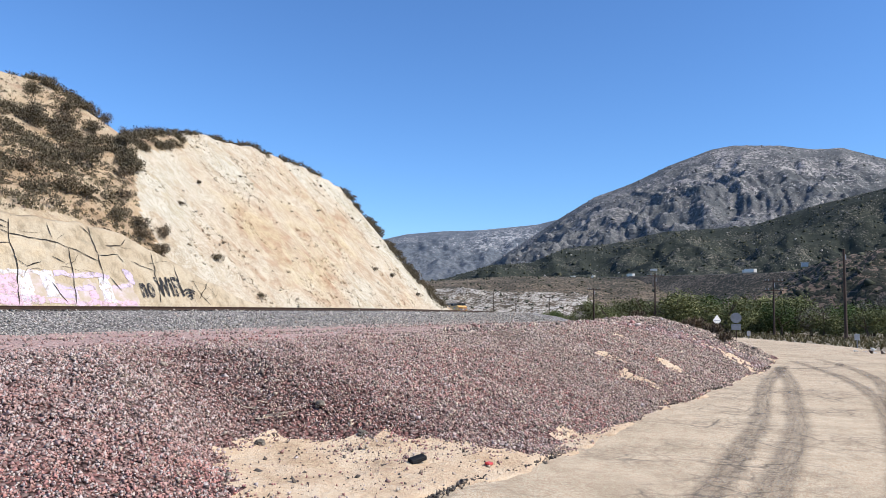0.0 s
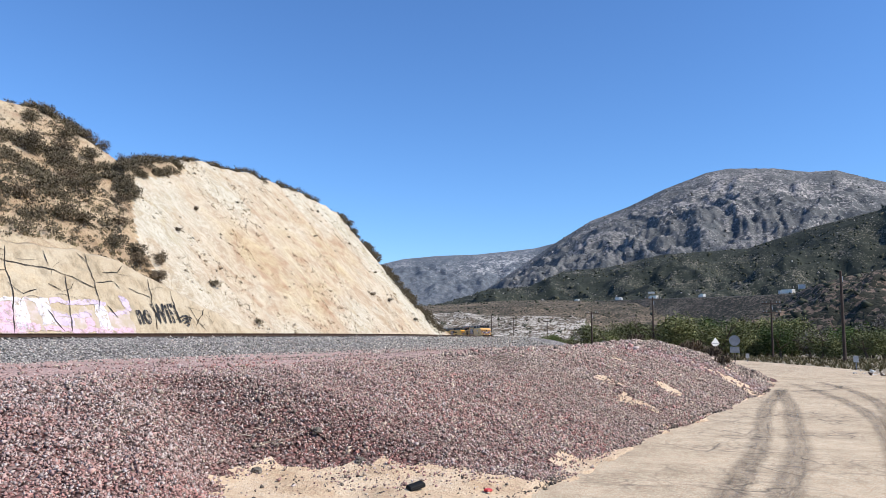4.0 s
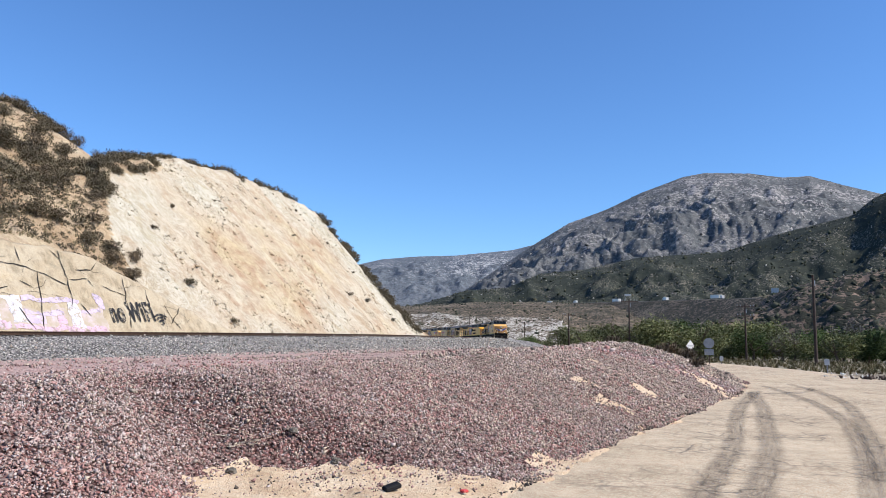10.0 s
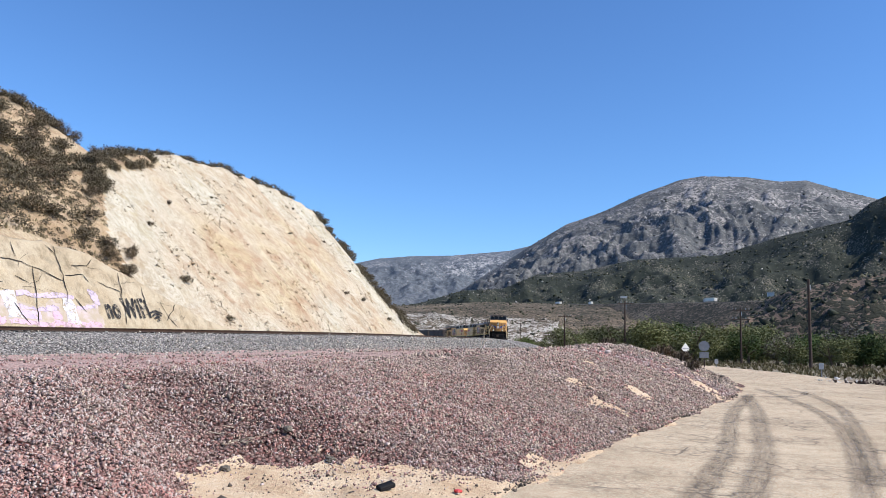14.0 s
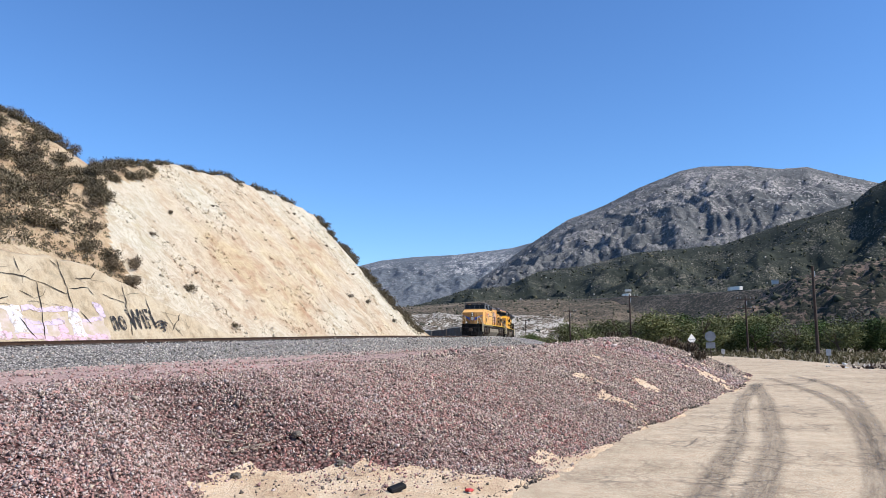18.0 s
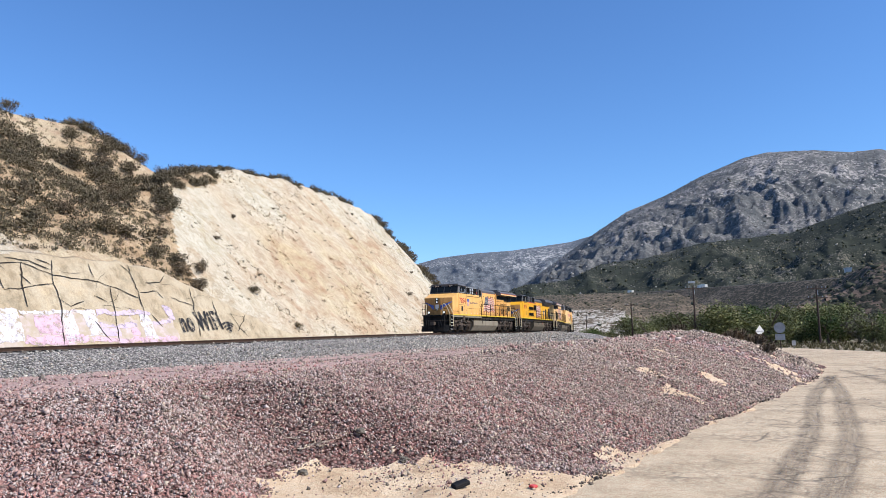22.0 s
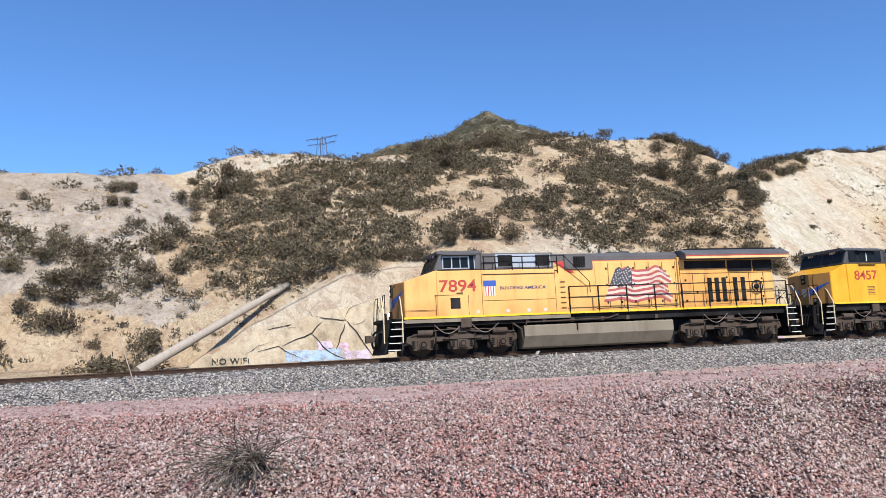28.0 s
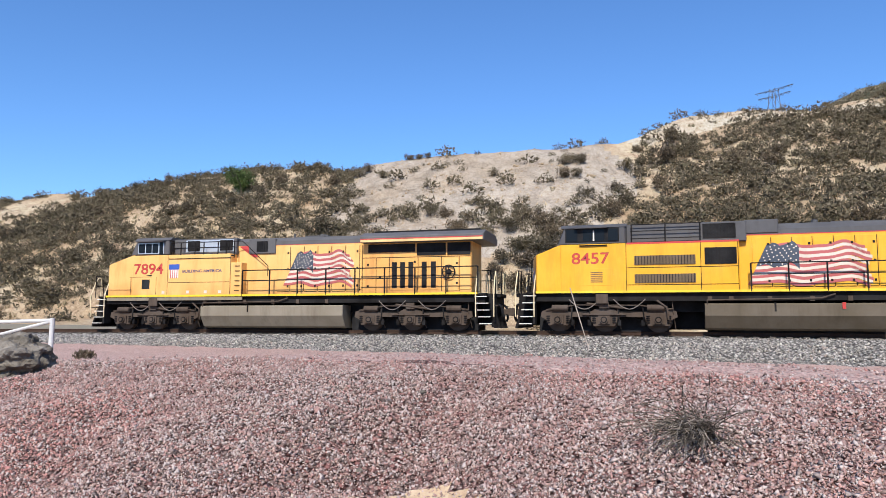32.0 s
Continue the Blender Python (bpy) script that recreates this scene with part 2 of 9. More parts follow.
def chaparral(name, soil, bush, dark, scale, cover):
    """A far slope: soil dotted with dark bushes."""
    m, nt, b = material(name, 0.95, 0.0, 0.1)
    v = nt.nodes.new("ShaderNodeTexVoronoi")
    v.inputs["Scale"].default_value = scale
    warp = nt.nodes.new("ShaderNodeTexNoise")
    warp.inputs["Scale"].default_value, warp.inputs["Detail"].default_value = scale * 1.6, 5
    nt.links.new(coords(nt), warp.inputs["Vector"])
    mv = nt.nodes.new("ShaderNodeVectorMath")
    mv.operation = "MULTIPLY_ADD"
    nt.links.new(warp.outputs["Color"], mv.inputs[0])
    mv.inputs[1].default_value = (1.5 / scale,) * 3
    nt.links.new(coords(nt), mv.inputs[2])
    nt.links.new(mv.outputs[0], v.inputs["Vector"])
    v.inputs["Scale"].default_value = scale * 1.5
    base = ramp(nt, noise_node(nt, scale * 0.12, 6, 0.65), [(0.35, soil[0]), (0.65, soil[1])])
    veg = ramp(nt, noise_node(nt, scale * 0.5, 4, 0.6), [(0.3, dark), (0.7, bush)])
    lim = ramp(nt, noise_node(nt, scale * 0.07, 5, 0.6), [(0.3, (cover * 1.3,) * 3), (0.7, (cover * 0.65,) * 3)])
    less = nt.nodes.new("ShaderNodeMath")
    less.operation = "LESS_THAN"
    nt.links.new(v.outputs["Distance"], less.inputs[0])
    nt.links.new(lim, less.inputs[1])
    nt.links.new(mix(nt, less.outputs[0], base, veg), base_of(b))
    inv = nt.nodes.new("ShaderNodeMath")
    inv.operation = "SUBTRACT"
    inv.inputs[0].default_value = 1.0
    nt.links.new(v.outputs["Distance"], inv.inputs[1])
    bump(nt, b, inv.outputs[0], 0.5, 0.3 / scale)
    return m




def rocky_slope(name, low, high, rock, size, cover, lie=1.0, patch=36.0, bare=None):
    """A far slope: brush of two shades with pale rock showing through in patches, size metres across; bare: heights between which it grows barer."""
    m, nt, b = material(name, 0.95, 0.0, 0.1)
    veg = ramp(nt, noise_node(nt, 0.12 / size, 8, 0.65), [(0.34, low), (0.66, high)])
    veg = mix(nt, 0.6, veg, ramp(nt, noise_node(nt, 0.7 / size, 5, 0.7), [(0.35, (0.22, 0.22, 0.22)), (0.65, (0.74, 0.74, 0.74))]), "OVERLAY")
    fine = noise_node(nt, 0.5 / size, 6, 0.72, (1, 1, lie), 0.4)
    where = noise_node(nt, 1.0 / (patch * size), 7, 0.65)
    gap = nt.nodes.new("ShaderNodeMath")
    gap.operation = "MULTIPLY_ADD"
    nt.links.new(where, gap.inputs[0])
    gap.inputs[1].default_value = 0.55
    nt.links.new(fine, gap.inputs[2])
    lim = 0.995 - 0.42 * cover
    show = ramp(nt, gap.outputs[0], [(lim - 0.015, (0, 0, 0)), (lim + 0.03, (1, 1, 1))])
    if bare:
        up = nt.nodes.new("ShaderNodeSeparateXYZ")
        nt.links.new(coords(nt), up.inputs[0])
        rise = nt.nodes.new("ShaderNodeMapRange")
        nt.links.new(up.outputs[2], rise.inputs[0])
        for k, q in enumerate((*bare, 0.12, 1.0)):
            rise.inputs[k + 1].default_value = q
        show = mix(nt, 1.0, show, rise.outputs[0], "MULTIPLY")
    nt.links.new(mix(nt, show, veg, rock), base_of(b))
    bump(nt, b, fine, 0.6, size * 1.2)
    return m


# blue of the distance haze is mixed into this range's colours
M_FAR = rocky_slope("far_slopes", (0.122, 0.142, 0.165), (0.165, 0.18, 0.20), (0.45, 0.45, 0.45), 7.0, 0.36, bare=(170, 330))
# brush tones greyed to carry some haze of the distance
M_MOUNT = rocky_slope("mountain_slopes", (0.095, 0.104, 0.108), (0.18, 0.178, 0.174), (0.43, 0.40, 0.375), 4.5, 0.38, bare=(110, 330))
M_CRUMB = islands("asphalt_crumbs", [(0.10, 0.085, 0.07), (0.16, 0.13, 0.10), (0.06, 0.052, 0.045), (0.28, 0.22, 0.165)], 0.92, 30.0)
M_GREEN = chaparral("foothill_slopes", [(0.115, 0.108, 0.085), (0.23, 0.205, 0.165)], (0.055, 0.062, 0.048), (0.033, 0.039, 0.033), 0.33, 0.80)
M_KNOLL = chaparral("knoll_slopes", [(0.165, 0.122, 0.092), (0.27, 0.195, 0.145)], (0.062, 0.06, 0.043), (0.037, 0.04, 0.029), 0.36, 0.62)
M_BADLAND = rocky_slope("terrace_slopes", (0.075, 0.065, 0.045), (0.19, 0.145, 0.10), (0.56, 0.52, 0.45), 0.95, 0.50, 2.2, 14.0)
M_BROWNSLOPE = chaparral("brown_scrub_slopes", [(0.18, 0.138, 0.098), (0.30, 0.235, 0.165)], (0.085, 0.075, 0.052), (0.05, 0.048, 0.035), 0.45, 0.6)
M_SCRUBHILL = chaparral("scrub_slope", [(0.32, 0.25, 0.16), (0.46, 0.38, 0.255)], (0.105, 0.097, 0.057), (0.06, 0.06, 0.035), 0.8, 0.74)

# ---- helpers for building ----
def lattice(ix, iy, seed):
    h = (ix * 374761393 + iy * 668265263 + seed * 1442695041) & 0x7FFFFFFF
    h = (h ^ (h >> 13)) * 1274126177 & 0x7FFFFFFF
    return ((h ^ (h >> 16)) & 0xFFFFFF) / float(0xFFFFFF) * 2 - 1


def vnoise(x, y, seed=0):
    x, y = np.asarray(x, float), np.asarray(y, float)
    ix, iy = np.floor(x).astype(np.int64), np.floor(y).astype(np.int64)
    fx, fy = x - ix, y - iy
    fx, fy = fx * fx * (3 - 2 * fx), fy * fy * (3 - 2 * fy)
    a, b = lattice(ix, iy, seed), lattice(ix + 1, iy, seed)
    c, d = lattice(ix, iy + 1, seed), lattice(ix + 1, iy + 1, seed)
    return (a * (1 - fx) + b * fx) * (1 - fy) + (c * (1 - fx) + d * fx) * fy


def fbm(x, y, seed=0, octaves=5, gain=0.5):
    s, amp = 0.0, 1.0
    for i in range(octaves):
        s = s + amp * vnoise(x * 2 ** i, y * 2 ** i, seed + 7 * i)
        amp *= gain
    return s


def ridged(x, y, seed=0, octaves=5, gain=0.5):
    s, amp = 0.0, 1.0
    for i in range(octaves):
        s = s + amp * (1 - 2 * np.abs(vnoise(x * 2 ** i, y * 2 ** i, seed + 7 * i)))
        amp *= gain
    return s


def smooth(a, b, x):
    t = np.clip((np.asarray(x, float) - a) / (b - a), 0, 1)
    return t * t * (3 - 2 * t)


def mesh_of(name, verts, faces, smooth_shade=False):
    me = bpy.data.meshes.new(name)
    verts = np.asarray(verts, np.float32).reshape(-1, 3)
    faces = np.asarray(faces, np.int32)
    k = faces.shape[1]
    me.vertices.add(len(verts))
    me.vertices.foreach_set("co", verts.ravel())
    me.loops.add(faces.size)
    me.loops.foreach_set("vertex_index", faces.ravel())
    me.polygons.add(len(faces))
    me.polygons.foreach_set("loop_start", np.arange(0, faces.size, k, dtype=np.int32))
    me.update(calc_edges=True)
    if smooth_shade:
        me.polygons.foreach_set("use_smooth", np.ones(len(faces), bool))
    me.validate()
    return me


def grid(name, X, Y, Z, mat, smooth_shade=True, keep=None):
    n, m = X.shape
    v = np.stack([X, Y, Z], -1).reshape(-1, 3)
    i = np.arange(n * m).reshape(n, m)
    f = np.stack([i[:-1, :-1], i[1:, :-1], i[1:, 1:], i[:-1, 1:]], -1)
    f = f[keep[:-1, :-1]] if keep is not None else f.reshape(-1, 4)
    # faces look up
    a, b, c = v[f[0][0]], v[f[0][1]], v[f[0][2]]
    if np.cross(b - a, c - a)[2] < 0:
        f = f[:, ::-1]
    me = mesh_of(name, v, f, smooth_shade)
    me.materials.append(mat)
    return new(name, me)


def chips(name, pos, size, mat, seed, flat=0.7, sides=3):
    """Many loose angular stones in one mesh: a few-sided chip each, or a four-faced splinter (2)."""
    rng = np.random.default_rng(seed)
    n = len(pos)
    octa = np.array([[1, 0.2, 0], [0.1, 1, 0], [-1, -0.1, 0.1], [-0.1, -1, 0], [0.15, 0, 0.9], [0, 0.1, -0.9]], float) * 0.72
    fc = np.array([[0, 1, 4], [1, 2, 4], [2, 3, 4], [3, 0, 4], [1, 0, 5], [2, 1, 5], [3, 2, 5], [0, 3, 5]])
    if sides == 3:
        octa = np.array([[0.95, 0.1, 0], [-0.5, 0.85, 0.1], [-0.45, -0.9, 0], [0.1, 0, 0.85], [0, 0.1, -0.85]]) * 0.85
        fc = np.array([[0, 1, 3], [1, 2, 3], [2, 0, 3], [1, 0, 4], [2, 1, 4], [0, 2, 4]])
    if sides == 2:
        octa = np.array([(1.0, 0, -0.4), (-0.5, 0.87, -0.4), (-0.5, -0.87, -0.4), (0, 0, 0.95)]) * 1.08
        fc = np.array([[0, 1, 3], [1, 2, 3], [2, 0, 3], [1, 0, 2]])
    m = len(octa)
    v = octa[None] + rng.uniform(-0.33, 0.33, (n, m, 3))
    v *= (np.asarray(size)[:, None] * rng.uniform(0.65, 1.35, (n, 3)))[:, None, :] * np.array([1, 1, flat])
    ang = rng.uniform(0, 2 * math.pi, (n, 3))
    ca, sa = np.cos(ang), np.sin(ang)
    x, y, z = v[..., 0], v[..., 1], v[..., 2]
    y, z = y * ca[:, 1:2] - z * sa[:, 1:2], y * sa[:, 1:2] + z * ca[:, 1:2]
    x, z = x * ca[:, 2:3] + z * sa[:, 2:3], -x * sa[:, 2:3] + z * ca[:, 2:3]
    x, y = x * ca[:, 0:1] - y * sa[:, 0:1], x * sa[:, 0:1] + y * ca[:, 0:1]
    v = np.stack([x, y, z], -1) + np.asarray(pos)[:, None, :]
    f = (fc[None] + (np.arange(n) * m)[:, None, None]).reshape(-1, fc.shape[1])
    me = mesh_of(name, v, f)
    me.materials.append(mat)
    return new(name, me)


# ---- the track: near rail's line, from the far bend towards the camera's left ----
LINE = [(-60.0, -63), (-46.0, -25), (-40.3, -10), (-34.4, 4.5), (-28.4, 19), (-22.0, 33.5), (-15.6, 48), (-9.7, 62.5), (-4.0, 77), (1.4, 91.5), (6.3, 106), (10.8, 120.5), (14.7, 135),
        (17.9, 149.5), (20.4, 164), (21.8, 178.5), (22.2, 193), (21.4, 207.5), (19.4, 222), (16.5, 236.5), (13.0, 251), (9.6, 265.5), (4.0, 285), (-6.0, 312), (-22, 345), (-45, 380), (-75, 410)]


def catmull(pts, step):
    p = np.asarray(pts, float)
    p = np.vstack([2 * p[0] - p[1], p, 2 * p[-1] - p[-2]])
    out = []
    for i in range(1, len(p) - 2):
        t = np.linspace(0, 1, 24, endpoint=False)[:, None]
        a, b, c, d = p[i - 1], p[i], p[i + 1], p[i + 2]
        out.append(0.5 * (2 * b + (c - a) * t + (2 * a - 5 * b + 4 * c - d) * t ** 2 + (3 * b - a - 3 * c + d) * t ** 3))
    out = np.vstack(out + [p[-2][None]])
    s = np.r_[0, np.cumsum(np.linalg.norm(np.diff(out, axis=0), axis=1))]
    q = np.arange(0, s[-1], step)
    return np.stack([np.interp(q, s, out[:, k]) for k in range(2)], 1)


TRACK_STEP = 0.5
_near = catmull(LINE, TRACK_STEP)
_tan = np.gradient(_near, axis=0)
_tan /= np.linalg.norm(_tan, axis=1)[:, None]
_left = np.stack([-_tan[:, 1], _tan[:, 0]], 1)          # away from the camera
BASE = _near + 0.75 * _left                             # line that the cut slopes follow
BASE_S = np.r_[0, np.cumsum(np.linalg.norm(np.diff(BASE, axis=0), axis=1))]
_side = np.degrees(np.arctan2(BASE[:, 0], BASE[:, 1]))
_draw = np.interp(_side, [-120, -88, -77, -64, -50, -37, -26, -15, -5], [1.0, 1.0, 0.985, 0.968, 0.955, 0.93, 0.91, 0.897, 0.89])
_rail_y = [-80, -40, -10, 7, 22, 50, 77, 94, 110, 124, 140, 156, 175, 198, 222, 250, 285, 345, 420]
_rail_z = [-0.1, 0.45, 0.98, 1.18, 1.33, 1.42, 1.42, 1.27, 1.14, 0.98, 0.60, 0.33, 0.12, -0.27, -0.82, -1.45, -2.2, -3.4, -4.8]
TRACK_Z = np.interp(BASE[:, 1], _rail_y, _rail_z)
_k = np.hanning(61)
_k /= _k.sum()
TRACK_Z = np.convolve(np.pad(TRACK_Z, 30, mode="edge"), _k, "valid")
_draw = np.convolve(np.pad(_draw, 30, mode="edge"), _k, "valid")
TRACK = BASE * _draw[:, None]                           # centre line of the rails
TRACK_Z = 1.65 + (TRACK_Z - 1.65) * _draw               # top of the rail
TRACK_S = np.r_[0, np.cumsum(np.linalg.norm(np.diff(TRACK, axis=0), axis=1))]
_ttan = np.gradient(TRACK, axis=0)
_ttan /= np.linalg.norm(_ttan, axis=1)[:, None]


def track_at(s):
    """Centre of the track at rail height, and its direction, s metres along it."""
    x, y, z = (np.interp(s, TRACK_S, a) for a in (TRACK[:, 0], TRACK[:, 1], TRACK_Z))
    e = 1.0
    x2, y2, z2 = (np.interp(s + e, TRACK_S, a) for a in (TRACK[:, 0], TRACK[:, 1], TRACK_Z))
    return Vector((x, y, z)), Vector((x2 - x, y2 - y, z2 - z)).normalized()


def to_line(x, y, line, line_s):
    """Distance along a line and off it (positive: beyond it) of points of the plan."""
    x, y = np.asarray(x, float), np.asarray(y, float)
    sh = x.shape
    q = np.stack([x.ravel(), y.ravel()], 1)
    s, o = np.zeros(len(q)), np.zeros(len(q))
    coarse = line[::6]
    for i in range(0, len(q), 4000):
        b = q[i:i + 4000]
        d = ((b[:, None, :] - coarse[None]) ** 2).sum(2)
        j = np.clip(d.argmin(1) * 6, 1, len(line) - 2)
        t = line[j + 1] - line[j - 1]
        t /= np.linalg.norm(t, axis=1)[:, None]
        r = b - line[j]
        s[i:i + 4000] = line_s[j] + (r * t).sum(1)
        o[i:i + 4000] = r[:, 1] * t[:, 0] - r[:, 0] * t[:, 1]
    return s.reshape(sh), o.reshape(sh)


def to_track(x, y):
    return to_line(x, y, TRACK, TRACK_S)


def to_slope(x, y):
    return to_line(x, y, BASE, BASE_S)


def from_line(s, o, line, line_s, tan):
    s, o = np.asarray(s, float), np.asarray(o, float)
    x, y = np.interp(s, line_s, line[:, 0]), np.interp(s, line_s, line[:, 1])
    tx, ty = np.interp(s, line_s, tan[:, 0]), np.interp(s, line_s, tan[:, 1])
    return x - ty * o, y + tx * o


def from_track(s, o):
    return from_line(s, o, TRACK, TRACK_S, _ttan)


def from_slope(s, o):
    return from_line(s, o, BASE, BASE_S, _tan)


def rail_z(s):
    return np.interp(s, TRACK_S, TRACK_Z)


# ---- ground, road and berm in the road's own directions ----
RD = np.array([0.53, 0.848])        # along the road
RN = np.array([-0.848, 0.53])       # from the road towards the track


def road_qp(x, y):
    return x * RD[0] + y * RD[1], x * RN[0] + y * RN[1]


def far_drop(d):
    return -0.017 * np.clip(d - 25, 0, 150)


def road_edge(q):
    return 3.35 + np.interp(q, [24, 30, 36, 44, 60, 80], [0, 0.7, 2.2, 4.4, 10, 20]) + 0.12 * vnoise(q * 0.7, q * 0 + 3, 5)


def ground_z(x, y):
    """Plain ground under and round everything."""
    d = np.hypot(x, y)
    s, o = to_track(x, y)
    g = far_drop(d)
    flat = 0.25 + 0.05 * vnoise(x * 0.15, y * 0.15, 3)
    g = g - 0.022 * np.clip(d - 170, 0, 160) * (1 - smooth(10, 16, np.degrees(np.arctan2(x, y)))) * smooth(-25, -8, np.degrees(np.arctan2(x, y)))
    w = smooth(3.5, 8.0, road_qp(x, y)[1] - road_edge(road_qp(x, y)[0]) + 2) * (1 - smooth(70, 110, d))
    return g * (1 - w) + flat * w - 0.12


def berm_z(q, p):
    """Height of the gravel bank beside the road."""
    e = road_edge(q)
    r = p - e
    wob = 0.5 * vnoise(q * 0.22, p * 0 + 1, 11) + 0.25 * vnoise(q * 0.7, p * 0 + 1, 12)
    sandw = 2.6 * np.exp(-((q - 5.6) / 1.7) ** 2) + 2.1 * np.exp(-((q + 2.8) / 1.5) ** 2) + 0.9 * np.exp(-((q + 7.0) / 2.0) ** 2) + 0.2 * np.exp(-((q - 9.3) / 1.6) ** 2) + 0.08
    foot = sandw + 0.25 * wob
    crest = np.maximum(foot + 1.9, 3.95 + 0.3 * wob)
    top = 1.10 + 0.04 * wob + 0.23 * np.exp(-((q - 28.3) / 2.6) ** 2) * (1 - smooth(4.8, 8.0, r)) + 0.09 * np.exp(-((q - 19.5) / 4.5) ** 2) - 0.12 * np.exp(-((q - 32) / 2) ** 2)
    top = top * (1 - smooth(36, 43, q)) * (1 - 0.24 * smooth(-5, -13, q))
    rise = np.clip((r - foot) / (crest - foot), 0, 1)
    rise = rise + 0.10 * np.sin(math.pi * rise)
    low = 0.02 + 0.18 * np.clip(r / np.maximum(foot, 0.1), 0, 1) * smooth(0.3, 1.5, sandw)
    z = low + (top - low) * rise
    back = np.clip((r - crest - 1.2) / (17.0 - 9.0 * smooth(-4, -12, q)), 0, 1)
    z = z - (z - 0.22) * smooth(0, 1, back) * (r > crest)
    z = z + (0.03 * fbm(q * 1.3, p * 1.3, 21, 3) + 0.022 * fbm(q * 4.5, p * 4.5, 22, 3)) * np.clip(r * 2, 0, 1)
    z = z + 0.02 * np.clip(-r / 0.1, 0, 1) - 0.27 * np.clip((-r - 0.03 - 0.1 * vnoise(q * 1.9, q * 0 + 7, 13) - 0.05 * vnoise(q * 7, q * 0, 14)) / 0.3, 0, 1)
    return z - smooth(38, 46, q) * 0.6 * np.clip(r, 0, 1)


def berm_hit(pan, el):
    """Where a sight line from the eye meets the bank: x, y, z."""
    d = np.linspace(3.0, 45, 4200)
    x, y = d * math.sin(radians(pan)), d * math.cos(radians(pan))
    q, p = road_qp(x, y)
    z = berm_z(q, p)
    k = int(np.argmax((1.65 + d * math.tan(radians(el)) <= z) & (p > road_edge(q))))
    return float(x[k]), float(y[k]), float(z[k])

# ---- ground sheet to the horizon ----
def build_ground():
    az = np.linspace(0, 2 * math.pi, 241)
    r = np.r_[0.01, np.geomspace(2.0, 4800, 110)]
    A, R = np.meshgrid(az, r)
    X, Y = R * np.sin(A), R * np.cos(A)
    Z = ground_z(X, Y)
    ob = grid("ground", X, Y, Z, M_GROUND)
    tagged(ob, "dry sandy ground with sparse weeds", "ground", kind="structure")


def build_road():
    q = np.linspace(-40, 78, 240)
    u = np.linspace(0, 1, 40)
    Q, U = np.meshgrid(q, u, indexing="ij")
    e = road_edge(Q)
    right = np.interp(Q, [-40, 0, 15, 22, 30, 40, 55, 78], [-9, -9, -8, -5.5, -3.4, -1.0, 3.0, 13])
    P = e + (right - e) * U
    X, Y = Q * RD[0] + P * RN[0], Q * RD[1] + P * RN[1]
    Z = far_drop(np.hypot(X, Y)) + 0.01 + 0.008 * vnoise(X, Y, 9)
    ob = grid("road", X, Y, Z, M_ROAD)
    ob.data.polygons.foreach_set("use_smooth", np.zeros(len(ob.data.polygons), bool))
    m = ob.modifiers.new("thickness", "SOLIDIFY")
    m.thickness, m.offset = 0.12, -1
    tagged(ob, "sun-bleached worn asphalt road with black tyre marks", "road", kind="structure")


def berm_zones(q, p):
    """Weight of bare sand on the bank, and how far past the crest."""
    r = p - road_edge(q)
    sandw = 2.6 * np.exp(-((q - 5.6) / 1.7) ** 2) + 2.1 * np.exp(-((q + 2.8) / 1.5) ** 2) + 0.9 * np.exp(-((q + 7.0) / 2.0) ** 2) + 0.2 * np.exp(-((q - 9.3) / 1.6) ** 2) - 0.12
    n = fbm(q * 0.8, p * 0.8, 51, 4)
    sand = smooth(0.3, -0.3, r - sandw + 0.45 * n)
    lean = q - 1.2 * r
    for c, w in ((12.6, 0.5), (15.5, 0.75), (18.0, 0.65), (21.5, 0.8), (25.0, 0.7), (27.5, 1.0), (32, 1.5)):
        sand = np.maximum(sand, smooth(0.0, 0.35, w * 0.52 - np.abs(lean - c) + 0.75 * n) * smooth(4.4, 3.0, r + 0.6 * n) * (0.78 + 0.5 * fbm(q * 2.2, p * 2.2, 59, 3)))
    sand = np.maximum(sand, smooth(0.1, 0.5, 0.5 * n - 0.25) * smooth(26, 34, q))
    return sand, r - 4.3


def build_berm():
    q = np.linspace(-45, 48, 466)
    p = np.r_[np.linspace(-0.5, 6, 66), np.linspace(6.25, 34, 60)]
    Q, R = np.meshgrid(q, p, indexing="ij")
    P = road_edge(Q) + R
    X, Y = Q * RD[0] + P * RN[0], Q * RD[1] + P * RN[1]
    Z = berm_z(Q, P)
    s, o = to_track(X, Y)
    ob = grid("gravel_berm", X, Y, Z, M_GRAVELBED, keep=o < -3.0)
    ob.data.materials.append(M_SAND)
    ob.data.materials.append(M_GRIT)
    n = len(ob.data.polygons)
    c = np.zeros(n * 3)
    ob.data.polygons.foreach_get("center", c)
    c = c.reshape(-1, 3)
    fq, fp = road_qp(c[:, 0], c[:, 1])
    sand, top = berm_zones(fq, fp)
    ob.data.polygons.foreach_set("material_index", np.where(sand > 0.5, 1, np.where(top > 0.4 + 0.3 * vnoise(fq, fp, 61), 2, 0)).astype(np.int32))
    tagged(ob, "bank of reddish crushed stone beside the road", "gravel bank", kind="structure")


